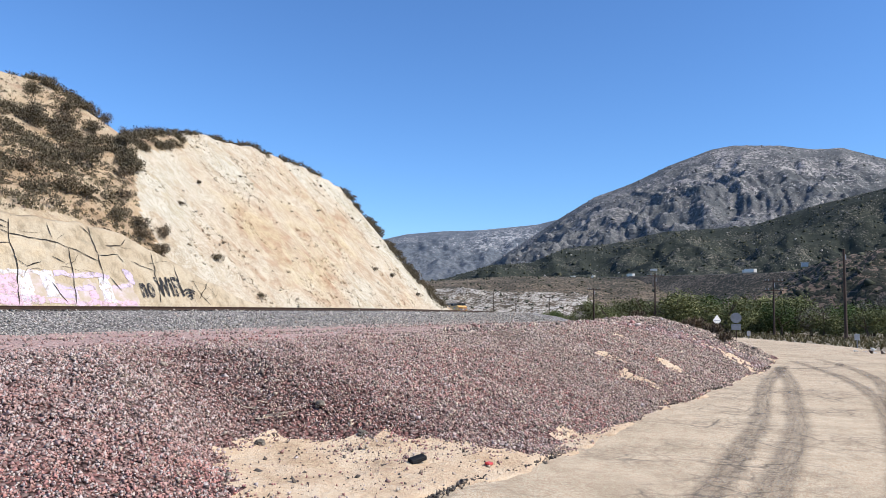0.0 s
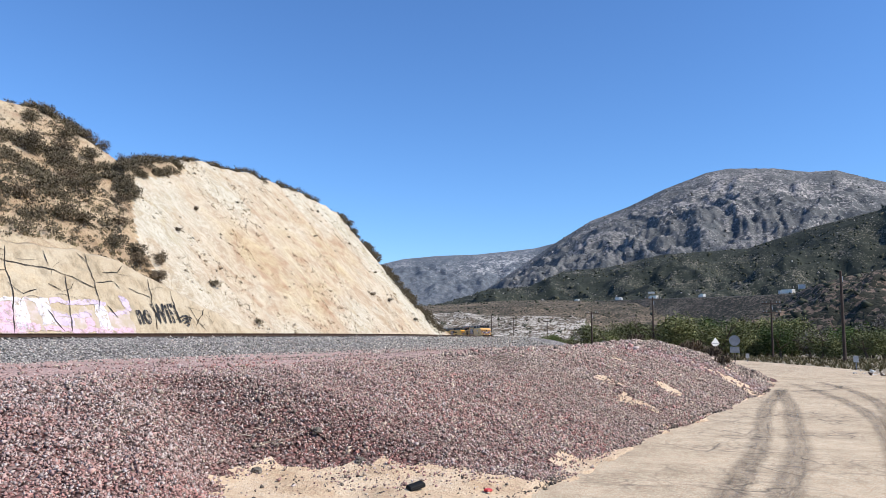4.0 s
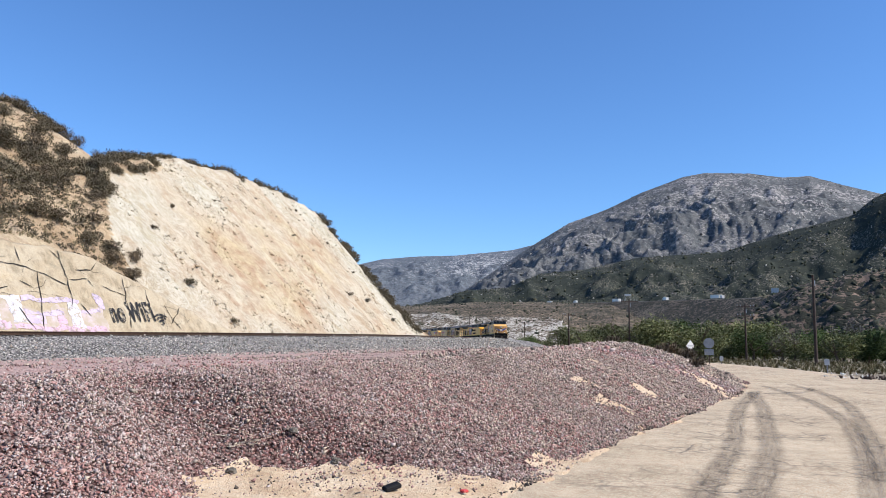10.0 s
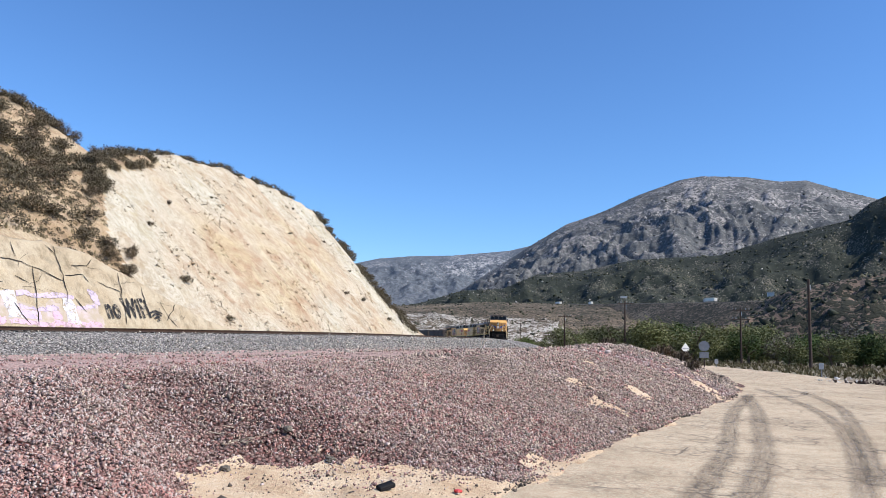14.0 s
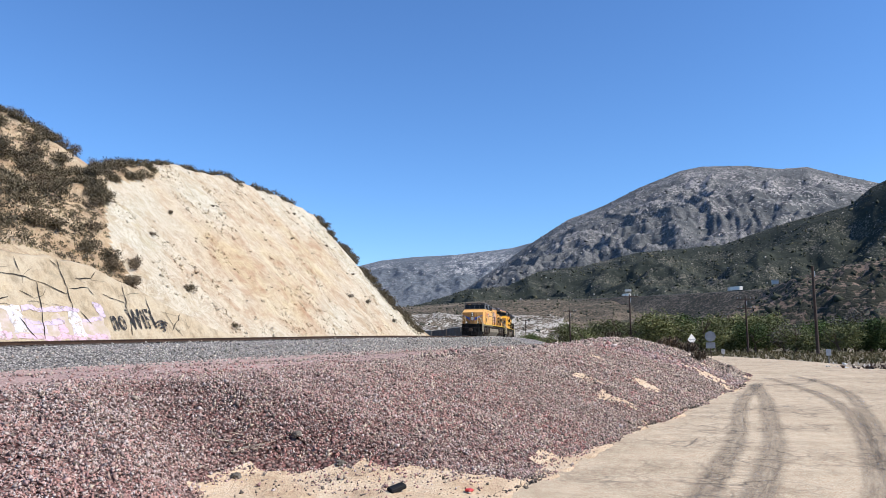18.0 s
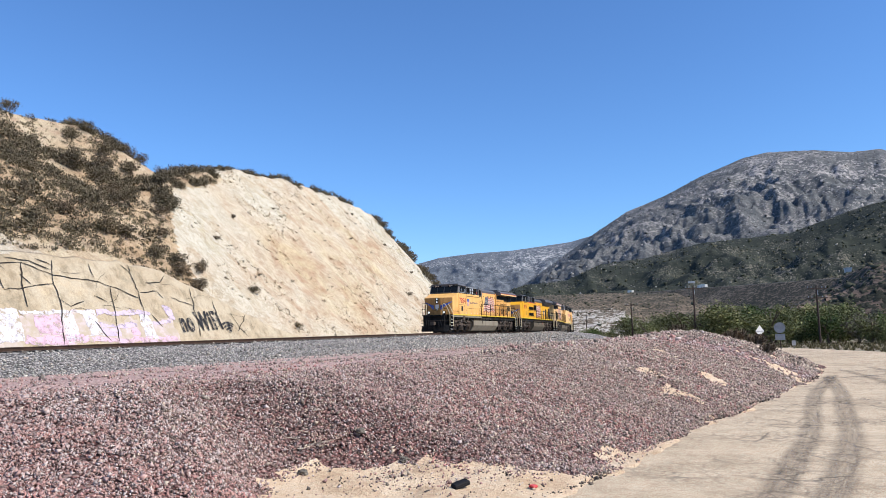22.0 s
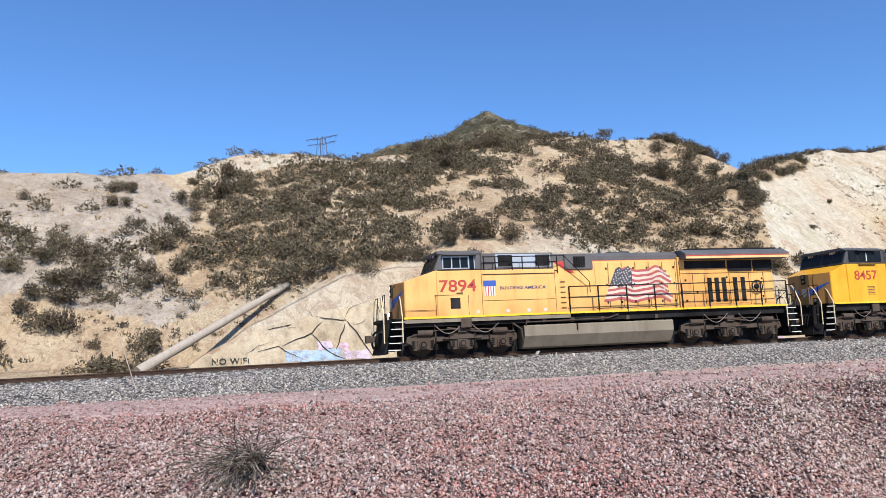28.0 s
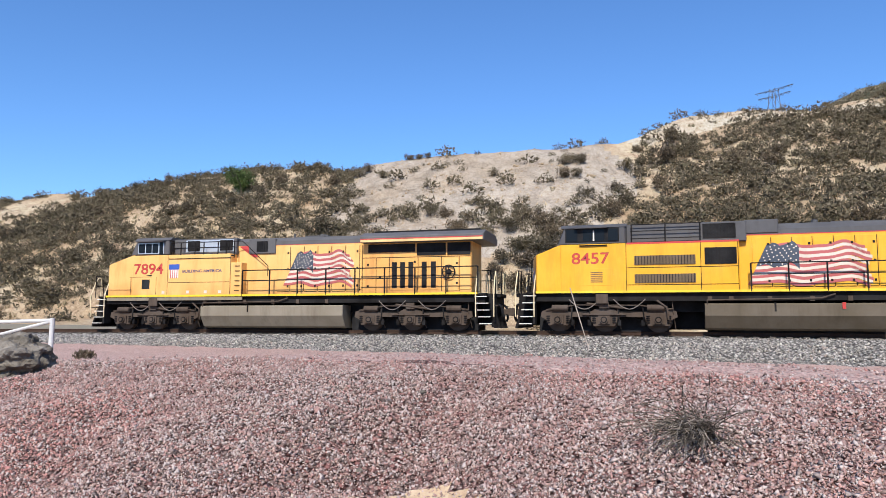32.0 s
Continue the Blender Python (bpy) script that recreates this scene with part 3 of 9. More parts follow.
def build_stones():
    rng = np.random.default_rng(11)
    sets = []
    for q0, q1, r0, r1, per, size in ((-12, 3, 0.03, 4.5, 3200, 0.0148), (3, 14, -0.1, 4.6, 1950, 0.0165), (14, 22, -0.1, 4.6, 1100, 0.022), (-19, -12, 0.05, 4.7, 950, 0.023), (-45, -19, 0.2, 5.5, 60, 0.09), (-19, 0, 4.5, 5.4, 120, 0.016), (0, 14, 4.6, 5.4, 330, 0.02), (14, 43, 4.6, 6.0, 120, 0.045), (-22, 0, 5.4, 8.5, 70, 0.015), (0, 20, 5.4, 9.0, 60, 0.02), (-25, 43, 9.0, 13.0, 10, 0.035), (20, 43, 5.4, 9.0, 25, 0.04), (-20, 46, 9.0, 17.0, 24, 0.034)):
        n = int((q1 - q0) * (r1 - r0) * per)
        q, r = rng.uniform(q0, q1, n), rng.uniform(r0, r1, n)
        p = road_edge(q) + r
        sand, top = berm_zones(q, p)
        keep = rng.uniform(0, 1, n) > sand * (0.985 - 0.16 * np.clip(fbm(q * 1.3, p * 1.3, 57, 3), 0, 1))
        q, p = q[keep], p[keep]
        sz = size * rng.lognormal(0, 0.27, len(q))
        z = berm_z(q, p) + sz * rng.uniform(-0.3, 0.8, len(q))
        sets.append((np.stack([q * RD[0] + p * RN[0], q * RD[1] + p * RN[1], z], 1), sz, q))
    pos, sz, q = np.vstack([a[0] for a in sets]), np.concatenate([a[1] for a in sets]), np.concatenate([a[2] for a in sets])
    dusty = rng.uniform(0, 1, len(q)) < np.clip((q - 3) / 18, 0, 0.55)
    ob = chips("spoil_stone", pos[dusty], sz[dusty], M_SPOIL, 18, 0.8, 2)
    tagged(ob, "dusty grey and tan stones among the pink ones", "crushed stone", kind="stuff")
    pos, sz = pos[~dusty], sz[~dusty] * 0.88
    ob = chips("crushed_stone", pos, sz, M_STONES, 12, 0.85, sides=2)
    tagged(ob, "loose pink, grey and tan crushed stones", "crushed stone", kind="stuff")
    # the far end of the bank: greyer, dirtier stone
    n = int(20 * 6.5 * 230)
    q, r = rng.uniform(22, 43, n), rng.uniform(0, 6.5, n)
    p = road_edge(q) + r
    keep = (rng.uniform(0, 1, n) > berm_zones(q, p)[0] * 0.9)
    q, p = q[keep], p[keep]
    sz = 0.038 * rng.lognormal(0, 0.4, len(q))
    pale = (q + 1.5 * vnoise(q * 0.5, p * 0.5, 58) + rng.uniform(-2.5, 2.5, len(q))) > 25.5
    for nm, mk, mat, lab, seed in (("crushed_stone", ~pale, M_STONES, "loose pink and grey crushed stones", 15), ("spoil_stone", pale, M_SPOIL, "dusty grey and tan broken stone at the end of the bank", 16)):
        ob = chips(nm, np.stack([q * RD[0] + p * RN[0], q * RD[1] + p * RN[1], berm_z(q, p) + sz * 0.25], 1)[mk], sz[mk], mat, seed, 0.75, 4)
        tagged(ob, lab, "crushed stone", kind="stuff")
    # ballast on the near shoulder and between the rails
    n = 56000
    s = 25 + 150 * rng.uniform(0, 1, n) ** 1.5
    o = rng.uniform(-4.1, 1.6, n)
    o = np.where(s > 100, o * 2.2 - 1.9, o)
    h = bed_h(s, o)
    x, y = from_track(s, o)
    sz = (0.030 + 0.00045 * (s - 30)) * rng.lognormal(0, 0.3, n)
    ob = chips("ballast_stone", np.stack([x, y, rail_z(s) + h + 0.02 - 0.055 * smooth(-2.8, -1.6, o) + sz * rng.uniform(-0.1, 0.5, n)], 1), sz, M_BALLAST, 13, 0.75, 4)
    tagged(ob, "loose grey ballast stones along the track", "ballast", kind="stuff")
    # rubble on the cut face and the bare slopes
    for nm, a0, a1, o0, o1, n, size, mat, lab in (("cut_rubble", 50, 106, 7.0, 29.5, 9000, 0.15, M_CUT, "small pale stones on the cut face"), ("slope_rubble", -75, 62, 6.2, 42, 20000, 0.11, M_HILL, "small tan stones on the dry slope")):
        a, o = rng.uniform(a0, a1, n), rng.uniform(o0, o1, n)
        x, y = from_slope(a + 80.5, o)
        w = cut_weight(x, y)
        ok = ((w > 0.5) if mat is M_CUT else (w < 0.5)) & (fbm(a * 0.4, o * 0.25, 95, 3) > (0.15 if mat is M_CUT else -0.2)) & ~((a > 0) & (a < 56) & (o < 10.6))
        x, y = x[ok], y[ok]
        ob = chips(nm, np.stack([x, y, hill_z(x, y)], 1), size * rng.lognormal(0, 0.45, len(x)), mat, 14)
        tagged(ob, lab, "rubble", kind="stuff")


def bed_h(s, o):
    """Height of the ballast over the rail's level; a broad level shoulder where the line bends away."""
    plain = np.interp(o, [-16, -12, -9.0, -6.0, -4.4, -3.6, -2.6, -1.75, -1.4, 0, 1.4, 1.75, 2.6, 4.0, 7.5, 14.0], [-3.6, -3.1, -2.4, -1.35, -1.12, -0.98, -0.60, -0.35, -0.235, -0.18, -0.19, -0.24, -0.5, -0.7, -0.75, -0.8])
    broad = np.interp(o, [-16, -12, -8, -5.5, -4.0, -1.75, -1.4, 0, 1.4, 1.75, 2.6, 4.0, 7.5, 14.0], [-3.2, -2.0, -0.9, -0.22, -0.10, -0.18, -0.2, -0.19, -0.2, -0.24, -0.5, -0.7, -0.75, -0.8])
    y = np.interp(s, TRACK_S, TRACK[:, 1])
    w = smooth(78, 100, y) * (1 - smooth(150, 175, y))
    return plain * (1 - w) + broad * w


def build_trackbed():
    s = np.arange(0, TRACK_S[-1] - 1, 1.0)
    o = np.array([-16.0, -12.0, -9.0, -7.5, -6.0, -5.2, -4.4, -3.6, -2.6, -1.75, -1.4, 0, 1.4, 1.75, 2.6, 4.0, 7.5, 14.0])
    S, O = np.meshgrid(s, o, indexing="ij")
    X, Y = from_track(S, O)
    Z = rail_z(S) + bed_h(S, O) + 0.03 * fbm(X, Y, 31, 3)
    ob = grid("ballast_bed", X, Y, Z, M_BALLASTBED)
    ob.data.materials.append(M_GRIT)
    ob.data.materials.append(M_HILL)
    ob.data.polygons.foreach_set("material_index", np.where(O > 3.0, 2, (O < -5.0) & (Y < 80))[:-1, :-1].ravel().astype(np.int32))
    tagged(ob, "grey crushed-stone ballast under the railway track", "ballast", kind="structure")


# ---- hillside behind the track ----
HILL_S = [-80, -67, -50, -37, -26, -13, 1, 12, 26, 42, 57, 64, 68, 73, 80, 105]
HILL_H = [15.6, 15.6, 15.4, 15.8, 15.9, 16.6, 17.2, 21.3, 22.8, 24.4, 26.0, 26.2, 24.6, 22.8, 21.2, 20.5]
HILL_O = [46, 44, 38, 34, 34, 34, 35, 42, 42, 42, 42, 42, 42, 42, 42, 42]


def along(x, y):
    return 0.36 * x + 0.933 * y, -0.933 * x + 0.36 * y - 34.0


def wall_top(a):
    return np.interp(a, [2, 12, 20, 44, 55], [0.3, 5.6, 6.3, 6.0, 0.2])


def cut_left(a, ot, soft=0.7):
    edge = np.interp(ot, [6, 7, 9, 11, 15, 20, 30, 36], [56, 54.5, 50.5, 48.5, 49.5, 54.0, 64.0, 69.0])
    return smooth(-soft, 0.7, a - edge + 0.7 * vnoise(ot * 0.35, ot * 0, 44)) * (1 - smooth(31.0, 35.0, ot))


def cut_weight(x, y):
    """1 on the pale cut face, 0 on the scrub slope."""
    a, o = along(x, y)
    _, ot = to_slope(x, y)
    face = (ot - 7.2) * 1.03
    rim = np.interp(a, [44, 52, 60, 64, 68, 73, 88, 100, 112], [13, 16, 18.3, 19.4, 20.3, 21.1, 21.8, 21.6, 19.6])
    bare = np.interp(ot, [20, 22, 23.5, 25, 30], [40, 54.5, 60.5, 66.5, 69.0]) + 1.2 * vnoise(ot * 0.8, a * 0.3, 48)
    return cut_left(a, ot) * (a > bare) * (face < rim + 0.4 + vnoise(a * 0.5, a * 0, 46)) * (a < 107 + 0.22 * ot + 2 * vnoise(ot * 0.4, ot * 0, 47))


def hill_z(x, y):
    """Height over the eye's level of the cut hillside."""
    a, o = along(x, y)
    _, ot = to_slope(x, y)
    ridge, ro = np.interp(a, HILL_S, HILL_H), np.interp(a, HILL_S, HILL_O)
    toe = 6.0
    t = np.clip((ot - toe) / (ro - toe), 0, 1.0)
    wt = wall_top(a)
    z = wt * np.clip((ot - toe) / 3.8, 0, 1) + (ridge - wt) * np.clip((ot - toe - 3.8) / (ro - toe - 3.8), 0, 1) ** 0.92
    z = z - 0.04 * np.clip(ot - ro - 2, 0, 60)
    rough = 0.6 * fbm(x * 0.11, y * 0.11, 41, 5) * np.clip(t * 3, 0, 1)
    scrub = z + rough - 0.4
    rim = np.interp(a, [44, 52, 60, 64, 68, 73, 88, 100, 112], [13, 16, 18.3, 19.4, 20.3, 21.1, 21.8, 21.6, 19.6])
    face = np.clip((ot - 7.2) * 1.03, -1, None)
    cut = np.minimum(face, rim - 0.05 * np.clip(ot - 29, 0, 40)) + 0.35 * fbm(a * 0.35, ot * 0.05, 43, 4) * np.clip(face / 3, 0, 1)
    cut = cut - 0.3 * np.clip(ridged(a * 0.5 + ot * 0.22, ot * 0.03, 45, 4) - 0.4, 0, 2) * np.clip(face / 3, 0, 1) * (1 - smooth(20, 22, face))
    left = cut_left(a, ot, 12.0)
    z = scrub * (1 - left) + np.minimum(cut, 99) * left
    nose = smooth(102.5, 124, a - 0.25 * np.clip(ot - 10, 0, 40))
    z = z * (1 - nose) - 1.2 * nose
    sa, so = to_slope(x, y)
    z = z + 0.75 * np.exp(-((sa - 80.5 - 8) / 7.5) ** 2 - ((so - 39) / 3.2) ** 2)
    return z + 1.45


def bare_zone(a, o):
    """Where the raw grey slope lies, beside the scrub."""
    return (a > -13.0 - 0.37 * o) & (a < 2)


def build_hill():
    a = np.r_[np.linspace(-80, 49, 200), np.linspace(49.6, 132, 200)]
    o = np.r_[np.linspace(5.2, 48, 120), np.linspace(49, 120, 30)]
    A, O = np.meshgrid(a, o, indexing="ij")
    OO = O + 34.0
    X, Y = 0.36 * A - 0.933 * OO, 0.933 * A + 0.36 * OO
    Z = hill_z(X, Y)
    ob = grid("hillside", X, Y, Z, M_HILL)
    ob.data.materials.append(M_CUT)
    ob.data.materials.append(M_GREYDIRT)
    ob.data.materials.append(M_SHOTCRETE)
    n = len(ob.data.polygons)
    c = np.zeros(n * 3)
    ob.data.polygons.foreach_get("center", c)
    c = c.reshape(-1, 3)
    cut = cut_weight(c[:, 0], c[:, 1])
    fa, fo = along(c[:, 0], c[:, 1])
    w = fbm(fa * 0.15, fo * 0.15, 71, 4)
    grey = bare_zone(fa - 2 * w, fo) & (fa < 2 + 3 * w - 0.15 * (fo - 30)) & (fo > 13 + 4 * w)
    _, ft = to_slope(c[:, 0], c[:, 1])
    sprayed_on = (fa > 6) & (fa < 33) & (ft < np.interp(fa, [6, 9, 13, 16, 19, 22, 27, 30, 33], [9, 11, 10.4, 12, 10.2, 12, 13.6, 14.4, 9]) + 1.2 * w)
    bare = (fa > 3 + 2 * w) & (fa < 27 + 3 * w) & (ft > 35.3 + 1.5 * w) & (ft < 41)
    ob.data.polygons.foreach_set("material_index", np.where((cut > 0.5) | bare, 1, np.where(grey, 2, np.where(sprayed_on, 3, 0))).astype(np.int32))
    tagged(ob, "steep tan hillside with a pale cut face and scrub", "hillside", kind="structure")
    return ob


def build_range(name, label, mat, profile, r0, r1, z0, amp, scale, seed, n_az=160, n_r=60, back=1.25, drop=0.6, shape=1.0, ribs=0.0, pitch=0.5):
    """A range of hills: profile gives the skyline (bearing, elevation) seen from the road."""
    pa, pe = [p[0] for p in profile], [p[1] for p in profile]
    az = np.linspace(pa[0], pa[-1], n_az)
    u = np.linspace(0, 1, n_r)
    v = np.linspace(0, 1, n_r // 3)[1:]
    U = np.r_[u, 1 + v]
    A, T = np.meshgrid(az, U, indexing="ij")
    R = np.where(T <= 1, r0 + (r1 - r0) * T, r1 * (1 + (back - 1) * (T - 1)))
    top = np.tan(np.radians(np.interp(A, pa, pe))) * r1 + 1.65
    X, Y = R * np.sin(np.radians(A)), R * np.cos(np.radians(A))
    N = ridged(X * scale, Y * scale, seed, 6, 0.55)
    f = np.clip(T, 0, 1) ** shape
    if ribs:
        lean = A * pitch + 0.9 * fbm(X * scale * 0.4, Y * scale * 0.4, seed + 11, 3) + 1.1 * T
        N = N + ribs * ridged(lean, T * 1.3, seed + 21, 4, 0.5)
    top = top + 0.02 * amp * (ridged(X * scale * 6, Y * scale * 6, seed + 3, 4) - 0.6)
    Z = z0 + (top - z0) * f + amp * (N - 0.6) * np.sin(math.pi * np.clip(T, 0, 1) ** 0.8) * (1 - smooth(0.86, 1.0, T))
    sight = 1.65 + R * (top - 1.65) / r1
    Z = np.where((T > 0.12) & (T <= 1), np.minimum(Z, sight - 0.03 * (1 - T) * (top - z0)), Z)
    Z = np.where(T > 1, top - (top - z0) * drop * (T - 1), Z)
    ob = grid(name, X, Y, Z, mat)
    tagged(ob, label, "mountain", kind="structure")
    return ob

# ---- shapes for built things ----
def bm_box(bm, x0, x1, y0, y1, z0, z1):
    m = Matrix.LocRotScale(((x0 + x1) / 2, (y0 + y1) / 2, (z0 + z1) / 2), None, (abs(x1 - x0), abs(y1 - y0), abs(z1 - z0)))
    return bmesh.ops.create_cube(bm, size=1.0, matrix=m)["verts"]


def bm_prism(bm, profile, a0, a1, axis="y"):
    """A closed outline pushed out along an axis: (x, z) along y, or (y, z) along x, or (x, y) along z."""
    rings = []
    for a in (a0, a1):
        if axis == "y":
            rings.append([bm.verts.new((p, a, q)) for p, q in profile])
        elif axis == "x":
            rings.append([bm.verts.new((a, p, q)) for p, q in profile])
        else:
            rings.append([bm.verts.new((p, q, a)) for p, q in profile])
    n = len(profile)
    fs = [bm.faces.new(rings[0]), bm.faces.new(rings[1][::-1])]
    for i in range(n):
        j = (i + 1) % n
        fs.append(bm.faces.new((rings[0][j], rings[0][i], rings[1][i], rings[1][j])))
    bmesh.ops.recalc_face_normals(bm, faces=fs)
    return rings


def bm_rod(bm, a, b, r, seg=8):
    a, b = Vector(a), Vector(b)
    d = b - a
    m = Matrix.Translation((a + b) / 2) @ d.to_track_quat("Z", "Y").to_matrix().to_4x4()
    return bmesh.ops.create_cone(bm, cap_ends=True, segments=seg, radius1=r, radius2=r, depth=d.length, matrix=m)["verts"]


def bm_path(bm, pts, r, seg=6):
    for a, b in zip(pts, pts[1:]):
        bm_rod(bm, a, b, r, seg)


def part(name, bm, mat, parent=None, label="", bevel=0.0):
    if bevel:
        bmesh.ops.bevel(bm, geom=bm.edges[:], offset=bevel, segments=1, affect="EDGES", profile=0.6)
    me = bpy.data.meshes.new(name)
    bm.to_mesh(me)
    bm.free()
    me.materials.append(mat)
    ob = new(name, me)
    if parent is not None:
        ob.parent = parent
    if label:
        ob["label"] = label
    return ob


class Pair(list):
    """The same piece on both sides: becomes two parts."""

    def __add__(self, other):
        return Pair(list(self) + list(other))


def shape(name, mat, parent, boxes=(), label="", bevel=0.0):
    if isinstance(boxes, Pair):
        return [shape(name, mat, parent, [b], label, bevel) for b in boxes][0]
    bm = bmesh.new()
    for b in boxes:
        bm_box(bm, *b)
    return part(name, bm, mat, parent, label, bevel)


def lettering(name, text, height, mat, parent, m, label="", bold=0.0, depth=0.004):
    cu = bpy.data.curves.new(name, "FONT")
    cu.body, cu.size, cu.extrude, cu.offset = text, height / 0.7, depth, bold
    tmp = new(name, cu)
    dg = bpy.context.evaluated_depsgraph_get()
    me = bpy.data.meshes.new_from_object(tmp.evaluated_get(dg))
    bpy.data.objects.remove(tmp)
    me.materials.clear()
    me.materials.append(mat)
    ob = new(name, me)
    ob.parent = parent
    ob.matrix_basis = m
    if label:
        ob["label"] = label
    return ob


def paint(name, colour, dirt=(0.16, 0.10, 0.06), rough=0.45, amount=0.5, metal=0.0, low=None, spec=0.4):
    """Weathered paint: faded patches, grime streaking down; low: colour of the soiling thrown up along the sill."""
    m, nt, b = material(name, rough, metal, spec)
    fade = mix(nt, ramp(nt, noise_node(nt, 0.9, 5, 0.6), [(0.35, (0, 0, 0)), (0.75, (1, 1, 1))]), tuple(colour), tuple(min(1, c * 1.12 + 0.03) for c in colour))
    streak = ramp(nt, noise_node(nt, 2.2, 6, 0.65, (1, 1, 0.16)), [(0.5, (0, 0, 0)), (0.85, (amount, amount, amount))])
    col = mix(nt, streak, fade, dirt)
    if low:
        up = nt.nodes.new("ShaderNodeSeparateXYZ")
        nt.links.new(coords(nt), up.inputs[0])
        band = nt.nodes.new("ShaderNodeMapRange")
        nt.links.new(up.outputs[2], band.inputs[0])
        band.inputs[1].default_value, band.inputs[2].default_value = 1.75, 2.65
        band.inputs[3].default_value, band.inputs[4].default_value = 1.0, 0.0
        patchy = ramp(nt, noise_node(nt, 0.7, 5, 0.6, (1, 1, 0.5)), [(0.35, (0.05, 0.05, 0.05)), (0.7, (0.85, 0.85, 0.85))])
        col = mix(nt, mix(nt, 1.0, band.outputs[0], patchy, "MULTIPLY"), col, low)
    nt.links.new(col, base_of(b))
    g = noise_node(nt, 1.2, 3)
    bump(nt, b, g, 0.15, 0.02)
    return m


M_YELLOW_OLD = paint("faded_yellow_paint", (0.88, 0.505, 0.15), (0.60, 0.25, 0.06), 0.42, 0.7, 0.0, (0.66, 0.27, 0.05))
M_YELLOW = paint("yellow_paint", (0.85, 0.43, 0.012), (0.40, 0.20, 0.03), 0.35, 0.5)
M_YELLOW_PALE = paint("bleached_yellow_paint", (0.84, 0.55, 0.22), (0.40, 0.25, 0.14), 0.5, 0.6)
M_RUSTY_YELLOW = paint("rust_stained_yellow", (0.80, 0.42, 0.10), (0.46, 0.19, 0.045), 0.45, 0.95, 0.0, (0.52, 0.20, 0.045))
# body yellow with the shade of the front put into the colour, plus dirt streaks
M_NOSE_SHADE = paint("shaded_yellow_paint", (0.47, 0.235, 0.055), (0.18, 0.10, 0.04), 0.6, 0.9)
M_LEMON = paint("bright_yellow_stripe", (0.90, 0.60, 0.02), (0.35, 0.22, 0.06), 0.4, 0.5)
M_GREYROOF = paint("grey_roof_paint", (0.105, 0.10, 0.098), (0.075, 0.062, 0.054), 0.55, 0.7)
M_DARKROOF = paint("sooty_roof", (0.075, 0.073, 0.075), (0.05, 0.04, 0.035), 0.6, 0.7)
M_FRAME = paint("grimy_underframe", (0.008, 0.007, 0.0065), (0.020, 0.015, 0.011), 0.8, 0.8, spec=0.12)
M_TRUCK = paint("dusty_truck_iron", (0.086, 0.063, 0.046), (0.012, 0.010, 0.008), 0.85, 0.95, spec=0.1)
M_TANK = paint("grey_tank_paint", (0.25, 0.215, 0.155), (0.12, 0.09, 0.06), 0.7, 0.7, spec=0.15)
M_TANK2 = paint("brown_grey_tank", (0.125, 0.10, 0.065), (0.07, 0.05, 0.033), 0.65, 0.6, spec=0.2)
M_RED = paint("red_paint", (0.55, 0.045, 0.035), (0.35, 0.05, 0.03), 0.45, 0.4)
M_RED_FADED = paint("faded_red_paint", (0.46, 0.11, 0.10), (0.30, 0.10, 0.07), 0.5, 0.5)
M_CREAM = paint("faded_white_paint", (0.72, 0.62, 0.50), (0.5, 0.33, 0.2), 0.5, 0.5)
M_WHITE = paint("white_paint", (0.78, 0.74, 0.66), (0.5, 0.4, 0.3), 0.5, 0.5)
M_NAVY = paint("dark_blue_paint", (0.03, 0.05, 0.14), (0.02, 0.03, 0.08), 0.45, 0.4)
M_NAVY_FADED = paint("faded_navy_paint", (0.045, 0.06, 0.085), (0.08, 0.07, 0.05), 0.5, 0.5)
M_BLUE = paint("blue_paint", (0.04, 0.10, 0.42), (0.03, 0.06, 0.2), 0.4, 0.3)
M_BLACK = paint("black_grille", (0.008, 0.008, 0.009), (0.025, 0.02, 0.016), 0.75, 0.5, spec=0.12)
M_NUMEDGE = paint("dark_red_edge", (0.10, 0.02, 0.015), (0.06, 0.02, 0.015), 0.5, 0.3)
M_BROWNVENT = paint("rusty_louvre", (0.13, 0.085, 0.04), (0.06, 0.04, 0.02), 0.6, 0.7)
M_SILVER = paint("bare_metal_panel", (0.50, 0.55, 0.60), (0.3, 0.3, 0.3), 0.35, 0.5, 0.3)
M_CABLE = paint("dusty_cable", (0.20, 0.17, 0.14), (0.08, 0.07, 0.06), 0.7, 0.6)
M_GRAB = paint("pale_yellow_rail_paint", (0.80, 0.66, 0.40), (0.5, 0.4, 0.25), 0.5, 0.4)
M_STEEL, _nt, _b = material("rail_steel", 0.35, 0.9, 0.5)
_nt.links.new(ramp(_nt, noise_node(_nt, 3, 5), [(0.3, (0.16, 0.10, 0.07)), (0.7, (0.28, 0.22, 0.18))]), base_of(_b))
M_RUST = surface("rusty_rail_side", [(0.05, 0.028, 0.018), (0.085, 0.05, 0.032)], 3, 0.8, 0.3, fine=30)
M_GLASS, _nt, _b = material("dark_window_glass", 0.25, 0.0, 0.12)
base_of(_b).default_value = (0.012, 0.016, 0.02, 1)
M_LAMP, _nt, _b = material("lit_headlight", 0.2)
base_of(_b).default_value = (0.9, 0.88, 0.8, 1)
_b.inputs["Emission Color"].default_value = (1, 0.93, 0.78, 1)
_b.inputs["Emission Strength"].default_value = 0.6

M_LENS, _nt, _b = material("lamp_lens", 0.15, 0.0, 0.6)
base_of(_b).default_value = (0.16, 0.16, 0.15, 1)

SIZE = 1.025
HALF = 10.575
WHEELS = []


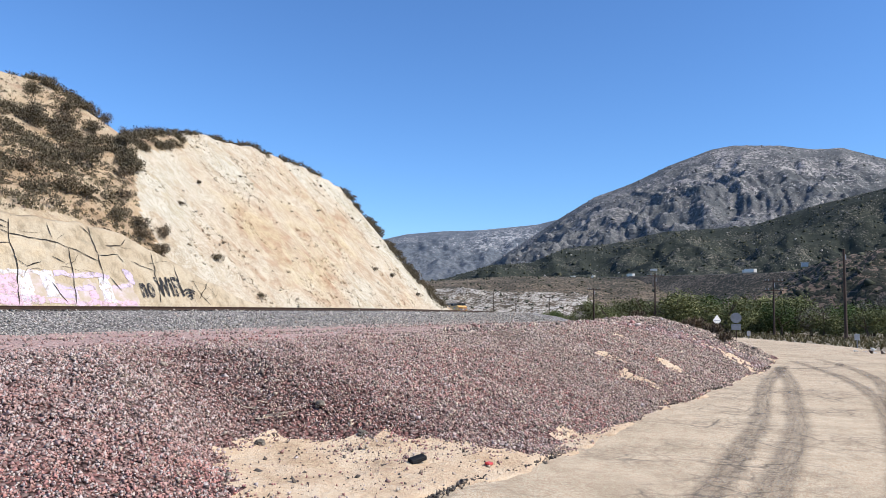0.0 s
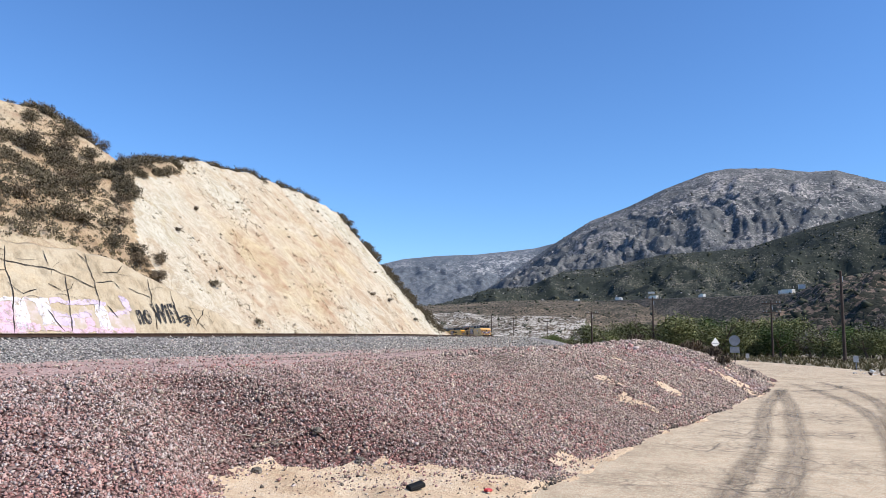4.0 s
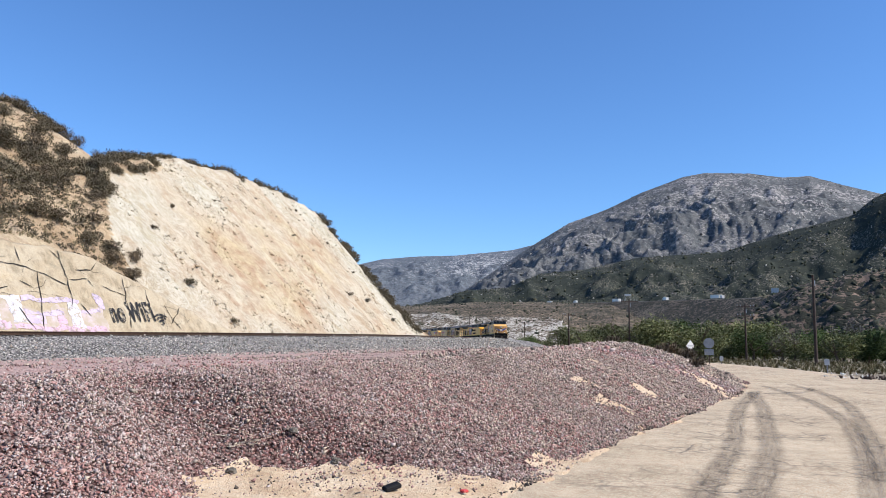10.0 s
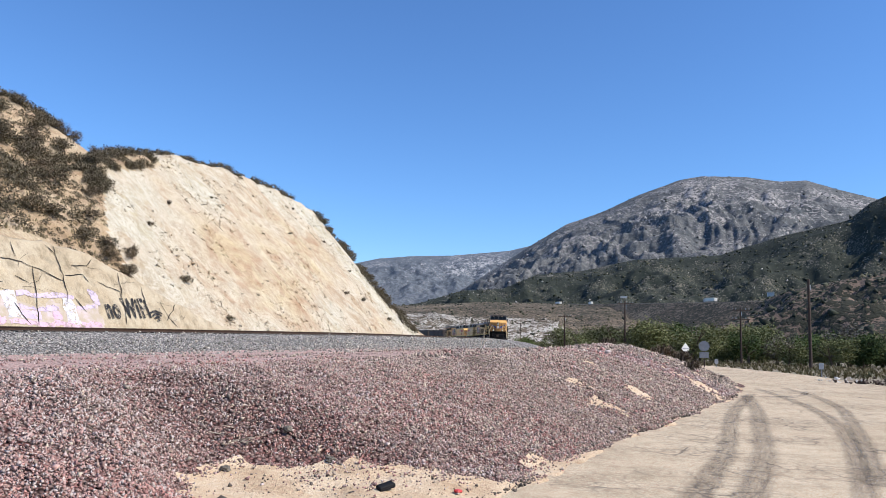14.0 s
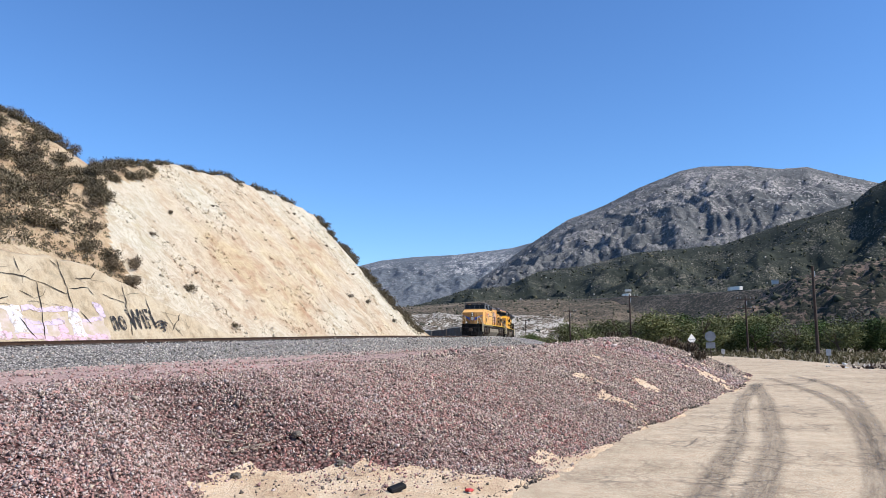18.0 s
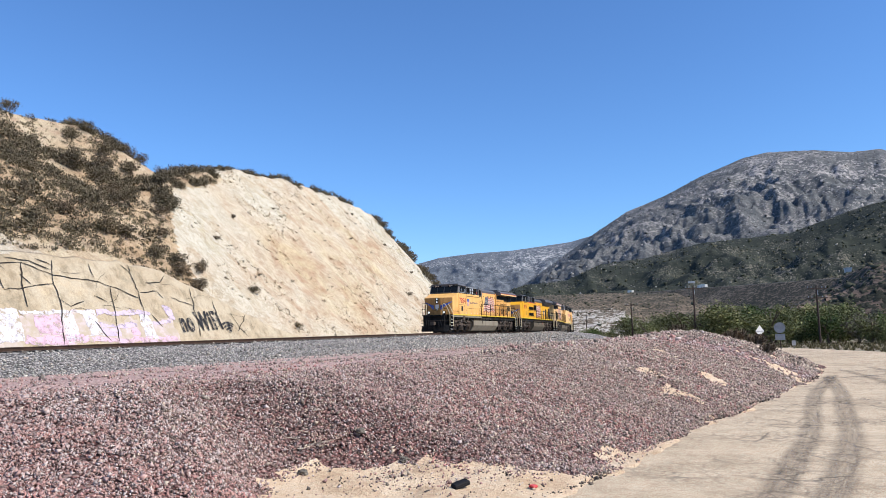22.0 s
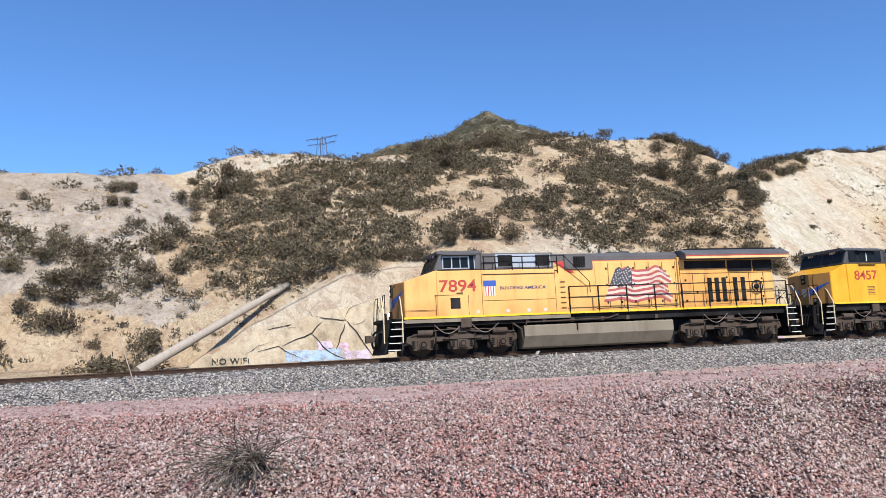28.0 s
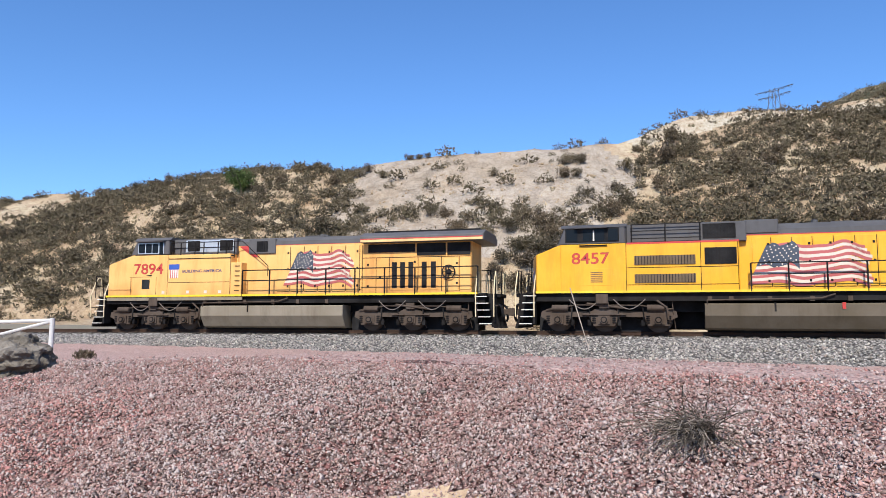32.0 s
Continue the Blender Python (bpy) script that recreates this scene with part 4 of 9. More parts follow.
def U(u):
    return HALF - u


def ubox(u0, u1, y0, y1, z0, z1):
    return (U(u1), U(u0), y0, y1, z0, z1)


def both(u0, u1, y0, y1, z0, z1):
    return Pair([ubox(u0, u1, y0, y1, z0, z1), ubox(u0, u1, -y1, -y0, z0, z1)])


def flag_strip(bm, u0, u1, z0, z1, y, wave, n=18, shear=0.0):
    """A waving strip of painted cloth on the body's side."""
    lo, hi = [], []
    for i in range(n + 1):
        t = i / n
        u = u0 + (u1 - u0) * t
        w = wave * (math.sin(t * 11.0 - 0.6) + 0.4 * math.sin(t * 21 + z0)) * (0.4 + 0.9 * t)
        lo.append(bm.verts.new((U(u), y, z0 + w)))
        hi.append(bm.verts.new((U(u + shear * (1 - t)), y, z1 + w)))
    for i in range(n):
        bm.faces.new((lo[i + 1], lo[i], hi[i], hi[i + 1]) if y > 0 else (lo[i], lo[i + 1], hi[i + 1], hi[i]))


def paint_flag(parent, u0, u1, z0, z1, y):
    lean = 0.75
    h = (z1 - z0) / 13
    for side in (1, -1):
        yy = side * y
        white, red, stars, canton = bmesh.new(), bmesh.new(), bmesh.new(), bmesh.new()
        for k in range(13):
            zz = z0 + k * h
            flag_strip(red if k % 2 == 0 else white, u0 + lean * (k / 13), u1 + 0.12 * math.sin(k * 0.9), zz, zz + h, yy, 0.10, 18, lean / 13)
        flag_strip(canton, u0 + lean * 6 / 13 - 0.02, u0 + (u1 - u0) * 0.44, z0 + 6 * h, z1 + 0.02, yy + side * 0.004, 0.10, 10, lean * 7 / 13)
        for r in range(6):
            for c in range(7):
                t = (c + 0.5 + 0.5 * (r % 2)) / 7.6
                left = lean * (6.8 + r * 1.1) / 13
                u = u0 + left + t * ((u1 - u0) * 0.44 - left)
                w = 0.10 * (math.sin(t * 11.0 - 0.6) + 0.4 * math.sin(t * 21 + z0)) * (0.4 + 0.9 * t)
                z = z0 + 6.5 * h + r * h * 1.12 + w
                m = Matrix.Translation((U(u), yy + side * 0.007, z)) @ Matrix.Rotation(radians(-90 * side), 4, "X")
                bmesh.ops.create_circle(stars, cap_ends=True, segments=5, radius=0.034, matrix=m)
        f = part("flag_decal", canton, M_NAVY_FADED, parent, "painted waving striped flag")
        part("red_stripe", red, M_RED_FADED, f)
        part("white_stripe", white, M_CREAM, f)
        tagged(part("star_field", stars, M_CREAM, f), "small white painted stars", kind="stuff")


def numeral(parent, text, u, z, height, y, mat, width_scale=1.0, label="", bold=0.006):
    for side in (1, -1):
        sx = -1 if side > 0 else 1
        w = Matrix(((sx * width_scale, 0, 0, U(u)), (0, 0, side * 1.0, side * y), (0, 1, 0, z), (0, 0, 0, 1)))
        if side < 0:
            break
        lettering("lettering", text, height, mat, parent, w, label, bold)
        if height > 0.3:
            w2 = w.copy()
            w2[1][3] = side * (y - 0.0015)
            lettering("number_edge", text, height, M_NUMEDGE, parent, w2, "dark edge of the number", bold + 0.010)


def truck(parent, axles):
    """A three-axle truck: side frames, journal boxes, springs, brake cylinders and wheels."""
    u0, u1 = axles[0], axles[2]
    shape("truck_bolster", M_FRAME, parent, [ubox(u0 + 0.3, u1 - 0.3, -0.9, 0.9, 0.55, 1.05)])
    for side in (1, -1):
        y0, y1 = (1.05, 1.22) if side > 0 else (-1.22, -1.05)
        bm = bmesh.new()
        pr = [(u0 - 0.75, 0.62), (u0 - 0.7, 0.86), (u0 - 0.25, 0.98), (u0 + 0.45, 0.82), (axles[1] - 0.65, 0.80), (axles[1] - 0.35, 0.96), (axles[1] + 0.35, 0.96), (axles[1] + 0.65, 0.80),
              (u1 - 0.45, 0.82), (u1 + 0.25, 0.98), (u1 + 0.7, 0.86), (u1 + 0.75, 0.62), (u1 + 0.5, 0.50), (u1 + 0.42, 0.26), (u1 - 0.42, 0.26), (u1 - 0.56, 0.62), (axles[1] + 0.6, 0.62),
              (axles[1] + 0.44, 0.24), (axles[1] - 0.44, 0.24), (axles[1] - 0.6, 0.62), (u0 + 0.56, 0.62), (u0 + 0.42, 0.26), (u0 - 0.42, 0.26), (u0 - 0.5, 0.50)]
        bm_prism(bm, [(U(a), b) for a, b in pr], y0, y1)
        f = part("truck_frame", bm, M_TRUCK, parent, "dusty cast-iron truck side frame")
        for a in axles:
            bm = bmesh.new()
            bm_rod(bm, (U(a), side * 1.2, 0.5), (U(a), side * 1.36, 0.5), 0.17, 14)
            bm_rod(bm, (U(a), side * 1.36, 0.5), (U(a), side * 1.4, 0.5), 0.09, 10)
            cap = bmesh.new()
            bm_rod(cap, (U(a), side * 1.34, 0.5), (U(a), side * 1.375, 0.5), 0.135, 14)
            part("bearing_cap", cap, M_FRAME, f)
            bm_box(bm, U(a) - 0.24, U(a) + 0.24, side * 1.14, side * 1.28, 0.32, 0.68)
            part("journal_box", bm, M_TRUCK, f)
            for d in (-0.42, 0.42):
                bm = bmesh.new()
                for k in range(4):
                    bm_rod(bm, (U(a + d), side * 1.17, 0.36 + 0.09 * k), (U(a + d), side * 1.17, 0.40 + 0.09 * k), 0.10, 10)
                part("spring", bm, M_FRAME, f)
        for a in (u0 + 0.1, u1 - 0.1):
            bm = bmesh.new()
            bm_rod(bm, (U(a - 0.34), side * 1.26, 1.0), (U(a + 0.34), side * 1.26, 1.0), 0.13, 12)
            part("brake_cylinder", bm, M_TRUCK, f)
        bm = bmesh.new()
        bm_path(bm, [(U(u0 - 0.5), side * 1.3, 0.92), (U(u0 + 0.8), side * 1.3, 1.12), (U(u1 - 0.8), side * 1.3, 1.1), (U(u1 + 0.6), side * 1.3, 0.94)], 0.025)
        bm_path(bm, [(U(axles[1] - 0.9), side * 1.28, 0.72), (U(axles[1] + 0.9), side * 1.28, 0.72)], 0.035)
        part("brake_pipe", bm, M_TRUCK, f)
        for a, d in ((axles[0], 0.62), (axles[1], -0.62), (axles[1], 0.62), (axles[2], -0.62)):
            bm = bmesh.new()
            bm_path(bm, [(U(a + d), side * 1.24, 1.02), (U(a + d * 0.92), side * 1.25, 0.52), (U(a + d * 0.86), side * 1.1, 0.30)], 0.03)
            bm_box(bm, U(a + d) - 0.07, U(a + d) + 0.07, side * 1.0, side * 1.2, 0.26, 0.5)
            part("brake_hanger", bm, M_FRAME, f)
        for a in axles:
            bm = bmesh.new()
            bm_path(bm, [(U(a + 0.55), side * 1.2, 1.3), (U(a + 0.58), side * 1.24, 0.8), (U(a + 0.66), side * 0.9, 0.12)], 0.022)
            part("sand_pipe", bm, M_TRUCK, f)
        bm = bmesh.new()
        bm_box(bm, U(axles[1] + 0.2), U(axles[1] - 0.2), side * 1.1, side * 1.32, 0.98, 1.26)
        bm_rod(bm, (U(axles[1] - 0.7), side * 1.3, 1.18), (U(axles[1] + 0.9), side * 1.3, 0.98), 0.05, 8)
        part("damper", bm, M_TRUCK, f)
        for a in (axles[0] + 0.5, axles[1] + 0.4):
            bm = bmesh.new()
            bm_path(bm, [(U(a + 1.3 * k / 8), side * 1.36, 1.36 - 0.42 * math.sin(math.pi * k / 8)) for k in range(9)], 0.02)
            part("cable", bm, M_CABLE, f)
    for a in axles:
        bm = bmesh.new()
        for side in (1, -1):
            bm_rod(bm, (0, side * 0.72, 0), (0, side * 0.86, 0), 0.53, 28)
            bm_rod(bm, (0, side * 0.66, 0), (0, side * 0.72, 0), 0.56, 28)
            for k in range(6):
                c = Vector((math.cos(k * 1.047), 0, math.sin(k * 1.047))) * 0.33
                bm_rod(bm, (c.x, side * 0.86, c.z), (c.x, side * 0.875, c.z), 0.05, 6)
        bm_rod(bm, (0, -1.1, 0), (0, 1.1, 0), 0.1, 10)
        w = part("wheelset", bm, M_TRUCK, parent, "worn steel wheels on an axle")
        w.location = (U(a), 0, 0.53)
        WHEELS.append((w, U(a)))


def stairs(parent, u, facing):
    """Corner steps with pale edges and curved grab rails; facing: +1 towards the front end."""
    for side in (1, -1):
        ya, yb = (0.98, 1.50) if side > 0 else (-1.50, -0.98)
        bm = bmesh.new()
        bm_box(bm, U(u) - 0.04, U(u) + 0.30, ya, yb, 0.25, 0.31)
        st = part("step_well", bm, M_FRAME, parent)
        a, b = U(u) - 0.32 * 0, U(u)
        for k in range(5):
            z = 0.30 + 0.30 * k
            off = 0.05 * k * -facing
            shape("step", M_FRAME, st, [(U(u) + off - 0.30, U(u) + off + 0.26, ya, yb, z, z + 0.03)])
            shape("step_edge", M_WHITE, st, [(U(u) + off - 0.30, U(u) + off + 0.26, side * 1.50, side * 1.515, z, z + 0.035)])
        shape("step_side", M_FRAME, st, [(U(u) - facing * 0.42, U(u) - facing * 0.34, ya, yb, 0.3, 1.65), (U(u) - 0.4, U(u) + 0.2, side * 0.98, side * 1.0, 0.3, 1.65)])
        for d in (0.42, -0.40):
            bm = bmesh.new()
            x = U(u) + d
            bm_path(bm, [(x, side * 1.50, 0.62), (x, side * 1.52, 1.72), (x, side * 1.20, 2.42), (x, side * 1.0, 2.66), (x, side * 0.82, 2.62), (x, side * 0.82, 1.68)], 0.026)
            part("grab_rail", bm, M_GRAB, st, "pale curved grab rail")


def coupler(parent, front=True):
    sg = 1 if front else -1
    e = HALF * sg
    bm = bmesh.new()
    bm_box(bm, min(e - sg * 0.2, e + sg * 0.42), max(e - sg * 0.2, e + sg * 0.42), -0.13, 0.13, 0.72, 0.98)
    bm_box(bm, min(e + sg * 0.36, e + sg * 0.62), max(e + sg * 0.36, e + sg * 0.62), -0.22, 0.16, 0.68, 1.02)
    part("coupler", bm, M_TRUCK, parent, bevel=0.02)
    bm = bmesh.new()
    pr = [(e - sg * 0.25, 0.16), (e + sg * 0.16, 0.12), (e + sg * 0.02, 0.62), (e - sg * 0.05, 1.62), (e - sg * 0.25, 1.62)]
    bm_prism(bm, pr, -0.94, 0.94)
    part("pilot_plate", bm, M_FRAME, parent, "grimy black pilot plate")
    shape("anticlimber", M_FRAME, parent, [(min(e - sg * 0.25, e + sg * 0.14), max(e - sg * 0.25, e + sg * 0.14), -0.72, 0.72, 1.50, 1.66)], bevel=0.02)
    shape("cut_lever", M_TRUCK, parent, [(min(e, e + sg * 0.12), max(e, e + sg * 0.12), -1.35, 1.35, 1.10, 1.14)])
    for s in (1, -1):
        bm = bmesh.new()
        blade = [(e + sg * 0.34, s * 0.02), (e + sg * 0.02, s * 1.36), (e - sg * 0.06, s * 1.36), (e + sg * 0.24, s * 0.02)]
        rings = bm_prism(bm, blade, 0.13, 0.66 if front else 0.4, "z")
        for v in rings[1]:
            v.co.x -= sg * 0.16
        part("plough_blade", bm, M_FRAME, parent, "scuffed black plough blade")
    for y in (-0.8, -0.62, -0.46, 0.46, 0.62, 0.8):
        bm = bmesh.new()
        bm_path(bm, [(e + sg * 0.03, y, 1.2), (e + sg * 0.16, y * 0.98, 1.05), (e + sg * 0.24, y * 0.9, 0.62), (e + sg * 0.2, y * 0.7, 0.42)], 0.03)
        part("air_hose", bm, M_BLACK, parent)
    for y in (-1.3, -0.75, 0.75, 1.3):
        bm = bmesh.new()
        bm_rod(bm, (e - sg * 0.1, y, 1.6), (e - sg * 0.1, y, 2.75), 0.022, 6)
        part("railing_post", bm, M_FRAME, parent)
    for y in (-1, 1):
        for pts, r in (([(e - sg * 0.1, y * 1.3, 2.72), (e - sg * 0.1, y * 0.75, 2.72)], 0.02), ([(e - sg * 0.1, y * 1.3, 2.2), (e - sg * 0.1, y * 0.75, 2.2)], 0.02), ([(e - sg * 0.1, y * 0.75, 2.45), (e - sg * 0.08, 0, 2.05)], 0.015)):
            bm = bmesh.new()
            bm_path(bm, pts, r)
            part("handrail", bm, M_FRAME, parent)


def railing(parent, u0, u1, y, n, z0=1.68, z1=2.87):
    for side in (1, -1):
        bm = bmesh.new()
        bm_path(bm, [(U(u0), side * y, z1), (U(u1), side * y, z1)], 0.027)
        bm_path(bm, [(U(u0), side * y, (z0 + z1) / 2 + 0.1), (U(u1), side * y, (z0 + z1) / 2 + 0.1)], 0.022)
        r = part("handrail", bm, M_FRAME, parent, "thin black walkway handrail")
        for i in range(n):
            u = u0 + (u1 - u0) * i / (n - 1)
            bm = bmesh.new()
            bm_rod(bm, (U(u), side * y, z0 - 0.05), (U(u), side * y, z1), 0.036, 6)
            part("handrail_post", bm, M_FRAME, r)


def door_lines(parent, doors, y):
    """Raised door panels with latches along the hood."""
    for u0, u1, z0, z1, mat in doors:
        d = shape("hood_door", mat, parent, both(u0, u1, y, y + 0.022, z0, z1), bevel=0.008)
        shape("door_gap", M_FRAME, d, both(u1 + 0.005, u1 + 0.032, y + 0.001, y + 0.006, z0, z1) + both(u0, u1, y + 0.001, y + 0.005, z0 - 0.03, z0 - 0.004))
        for zz in (z0 + 0.25, (z0 + z1) / 2, z1 - 0.3):
            shape("latch", M_FRAME, d, both(u1 - 0.13, u1 - 0.05, y + 0.02, y + 0.045, zz - 0.05, zz + 0.05))


def vents(parent, u0, u1, z0, z1, y, mat=M_BLACK, slats=6):
    v = shape("vent", mat, parent, both(u0, u1, y, y + 0.03, z0, z1))
    for i in range(slats):
        u = u0 + (u1 - u0) * (i + 0.5) / slats
        for side in (1, -1):
            bm = bmesh.new()
            bm_box(bm, U(u) - 0.012, U(u) + 0.012, side * (y + 0.025), side * (y + 0.05), z0, z1)
            part("slat", bm, M_FRAME if mat is M_BLACK else M_BLACK, v)


def cab_nose(t, yel, nose, base, zc, lit, number=""):
    """Wide nose with a shallow folded front, lamps, emblem and platform; zc: height of the windscreen's foot."""
    fold = 0.34

    def front(y, z, off=0.0):
        u = nose - 0.28 + max(0.0, abs(y) - 0.35) / 1.07 * fold
        return (U(u) + off, y, z)

    bm = bmesh.new()
    plan = [(U(nose - 0.28), 0.35), (U(nose - 0.28 + fold), 1.42), (U(nose + 0.12), 1.46), (U(base + 0.1), 1.46), (U(base + 0.1), -1.46), (U(nose + 0.12), -1.46), (U(nose - 0.28 + fold), -1.42), (U(nose - 0.28), -0.35)]
    rings = bm_prism(bm, plan, 1.66, 1.8, "z")
    for v in rings[1]:
        u = HALF - v.co.x
        v.co.z = zc - 0.50 + 0.50 * max(0.0, min(1.0, (u - nose - 0.06) / (base - nose - 0.06)))
    part("nose", bm, yel, t, "wide yellow nose with sloping top", 0.02)
    bm = bmesh.new()
    for s in (1, -1):
        q = [front(0.0, 1.69, 0.006), front(s * 0.35, 1.69, 0.006), front(s * 0.35, zc - 0.53, 0.006), front(0.0, zc - 0.53, 0.006)]
        bm.faces.new([bm.verts.new(c) for c in (q if s > 0 else q[::-1])])
        q = [front(s * 0.35, 1.69, 0.006), front(s * 1.40, 1.69, 0.006), front(s * 1.40, zc - 0.53, 0.006), front(s * 0.35, zc - 0.53, 0.006)]
        bm.faces.new([bm.verts.new(c) for c in (q if s > 0 else q[::-1])])
    part("nose_front", bm, M_NOSE_SHADE, t, "dirt-streaked nose front, its yellow darkened for shade")
    shape("nose_door", M_NOSE_SHADE, t, [(U(nose - 0.28) + 0.008, U(nose - 0.28) + 0.03, -0.3, 0.3, 1.72, 2.62)], bevel=0.01)
    for s in (1, -1):
        bm = bmesh.new()
        for k in range(4):
            z0, z1, ye = 2.50 - 0.11 * k, 2.84 - 0.10 * k, 1.34 - 0.17 * k
            q = [front(s * 0.32, z0 - 0.07, 0.034), front(s * ye, z1 - 0.03, 0.016), front(s * ye, z1 + 0.05, 0.016), front(s * 0.32, z0 + 0.02, 0.034)]
            bm.faces.new([bm.verts.new(c) for c in (q if s > 0 else q[::-1])])
        part("wing_emblem", bm, M_BLUE, t, "dark blue painted wing emblem")
    bm = bmesh.new()
    bm_prism(bm, [(-0.15, 2.62), (-0.17, 2.3), (0, 2.08), (0.17, 2.3), (0.15, 2.62)], U(nose - 0.28) + 0.03, U(nose - 0.28) + 0.04, "x")
    part("emblem_shield", bm, M_WHITE, t)
    shape("headlight_housing", M_FRAME, t, [(U(nose - 0.28) - 0.02, U(nose - 0.28) + 0.05, -0.15, 0.15, zc - 1.08, zc - 0.52)], bevel=0.02)
    for z in (zc - 0.66, zc - 0.92):
        bm = bmesh.new()
        bm_rod(bm, (U(nose - 0.28) + 0.03, 0, z), (U(nose - 0.28) + 0.075, 0, z), 0.075, 14)
        part("headlight", bm, M_LAMP if lit else M_LENS, t, "lit headlight" if lit else "unlit headlight")
    for s in (1, -1):
        shape("lamp_bracket", M_FRAME, t, [(U(0.5), U(0.38), s * 0.78 - 0.13, s * 0.78 + 0.13, 1.66, 2.02)], bevel=0.02)
        bm = bmesh.new()
        bm_rod(bm, (U(0.42), s * 0.78, 1.88), (U(0.33), s * 0.78, 1.88), 0.10, 14)
        part("ditch_light", bm, M_LAMP if lit else M_LENS, t, "lit round ditch light" if lit else "unlit round ditch light")
        z = zc + 0.66
        nb = shape("number_board", M_BLACK, t, [(U(base + 0.32), U(base + 0.10), s * 0.72 - 0.36, s * 0.72 + 0.36, z - 0.10, z + 0.12)], bevel=0.015)
        if number:
            m = Matrix(((0, 0, 1, U(base + 0.10) + 0.004), (1, 0, 0, s * 0.72 - 0.25), (0, 1, 0, z - 0.06), (0, 0, 0, 1)))
            lettering("lettering", number, 0.13, M_CREAM, nb, m, "pale number on the board", 0.002)
    bm = bmesh.new()
    bm_path(bm, [(U(nose - 0.2), 0.62, zc - 0.6), (U(nose - 0.31), 0.62, zc - 0.7), (U(nose - 0.31), 0.62, 2.2)], 0.02)
    part("grab_iron", bm, M_FRAME, t)


def locomotive(kind, number, yel, tank_mat, label):
    t = new("locomotive")
    tagged(t, label, "locomotive", "locomotives of the train")
    roof = M_GREYROOF if kind == "wing" else M_DARKROOF
    shape("underframe", M_FRAME, t, [ubox(0.5, 20.7, -1.35, 1.35, 1.28, 1.6)])
    # black boxes added round motors and sill, standing in for the shade underneath
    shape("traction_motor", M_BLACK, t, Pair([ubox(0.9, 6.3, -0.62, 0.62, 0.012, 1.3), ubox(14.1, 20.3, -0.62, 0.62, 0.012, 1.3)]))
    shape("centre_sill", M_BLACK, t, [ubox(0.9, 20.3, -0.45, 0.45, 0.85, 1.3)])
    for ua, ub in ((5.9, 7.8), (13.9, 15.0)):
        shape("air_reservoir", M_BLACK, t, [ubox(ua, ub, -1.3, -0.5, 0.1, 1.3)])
    shape("walkway", M_FRAME, t, [ubox(0.45, 20.75, -1.5, 1.5, 1.6, 1.67)])
    shape("side_sill", M_LEMON, t, both(0.9, 20.4, 1.485, 1.515, 1.62, 1.71), "bright yellow sill stripe")
    if kind == "wing":
        shape("skirt", M_TANK, t, both(0.95, 8.7, 1.43, 1.49, 1.44, 1.6))
    shape("jacking_pad", M_TRUCK, t, both(3.45, 3.95, 1.44, 1.50, 1.18, 1.58))
    coupler(t, True)
    coupler(t, False)
    stairs(t, 0.42, 1)
    stairs(t, 20.72, -1)
    truck(t, (1.75, 3.55, 5.4) if kind == "wing" else (1.8, 3.75, 5.95))
    truck(t, (15.2, 17.2, 19.35) if kind == "wing" else (15.1, 17.1, 19.2))
    ta, tb = (6.42, 13.95) if kind == "wing" else (7.75, 14.2)
    bm = bmesh.new()
    bm_prism(bm, [(-1.38, 1.17), (1.38, 1.17), (1.46, 1.11), (1.46, 0.68), (1.12, 0.18), (0.92, 0.10), (-0.92, 0.10), (-1.12, 0.18), (-1.46, 0.68), (-1.46, 1.11)], U(tb), U(ta), "x")
    tank = part("fuel_tank", bm, tank_mat, t, "dusty grey fuel tank")
    # added black box: closes the bright gap below the tank as shade would
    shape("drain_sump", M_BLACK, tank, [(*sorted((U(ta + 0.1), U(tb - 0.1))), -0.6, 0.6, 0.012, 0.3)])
    shape("tank_strap", M_FRAME, tank, both(ta + 2.55, ta + 2.62, 1.455, 1.475, 0.85, 1.2))
    shape("fuel_gauge", M_RED, tank, both(ta + 4.9, ta + 5.02, 1.46, 1.49, 0.95, 1.2)) if kind != "wing" else None
    bm = bmesh.new()
    bm_path(bm, [(U(ta + 0.1), 1.4, 1.0), (U(ta + 0.1), 1.45, 1.3), (U(ta + 4.2), 1.45, 1.36), (U(ta + 4.7), 1.45, 1.52)], 0.03)
    bm_path(bm, [(U(5.9), 1.35, 1.3), (U(6.3), 1.4, 1.0), (U(6.35), 1.4, 0.5)], 0.04)
    part("air_pipe", bm, M_TRUCK, t)
    for a in (0.2, 1.0, 2.4, 3.9, 5.2, 6.7):
        shape("valve_box", M_TRUCK, t, [(U(ta + a) - 0.08, U(ta + a) + 0.08, 1.2, 1.42, 1.26, 1.45)])
    if kind == "wing":
        cab_nose(t, yel, 0.9, 2.4, 3.78, number == "7894", number or "")
        shape("cab_body", yel, t, [ubox(2.42, 8.05, -1.5, 1.5, 1.66, 3.72)], "weathered yellow cab side", 0.025)
        bm = bmesh.new()
        bm_prism(bm, [(U(2.3), 3.74), (U(2.62), 4.5), (U(4.52), 4.5), (U(4.52), 3.74)], -1.48, 1.48)
        part("cab_top", bm, M_GREYROOF, t, "grey upper cab", 0.04)
        bm = bmesh.new()
        bm_prism(bm, [(-1.52, 4.47), (-1.3, 4.63), (1.3, 4.63), (1.52, 4.47)], U(4.6), U(2.5), "x")
        part("cab_roof", bm, M_GREYROOF, t)
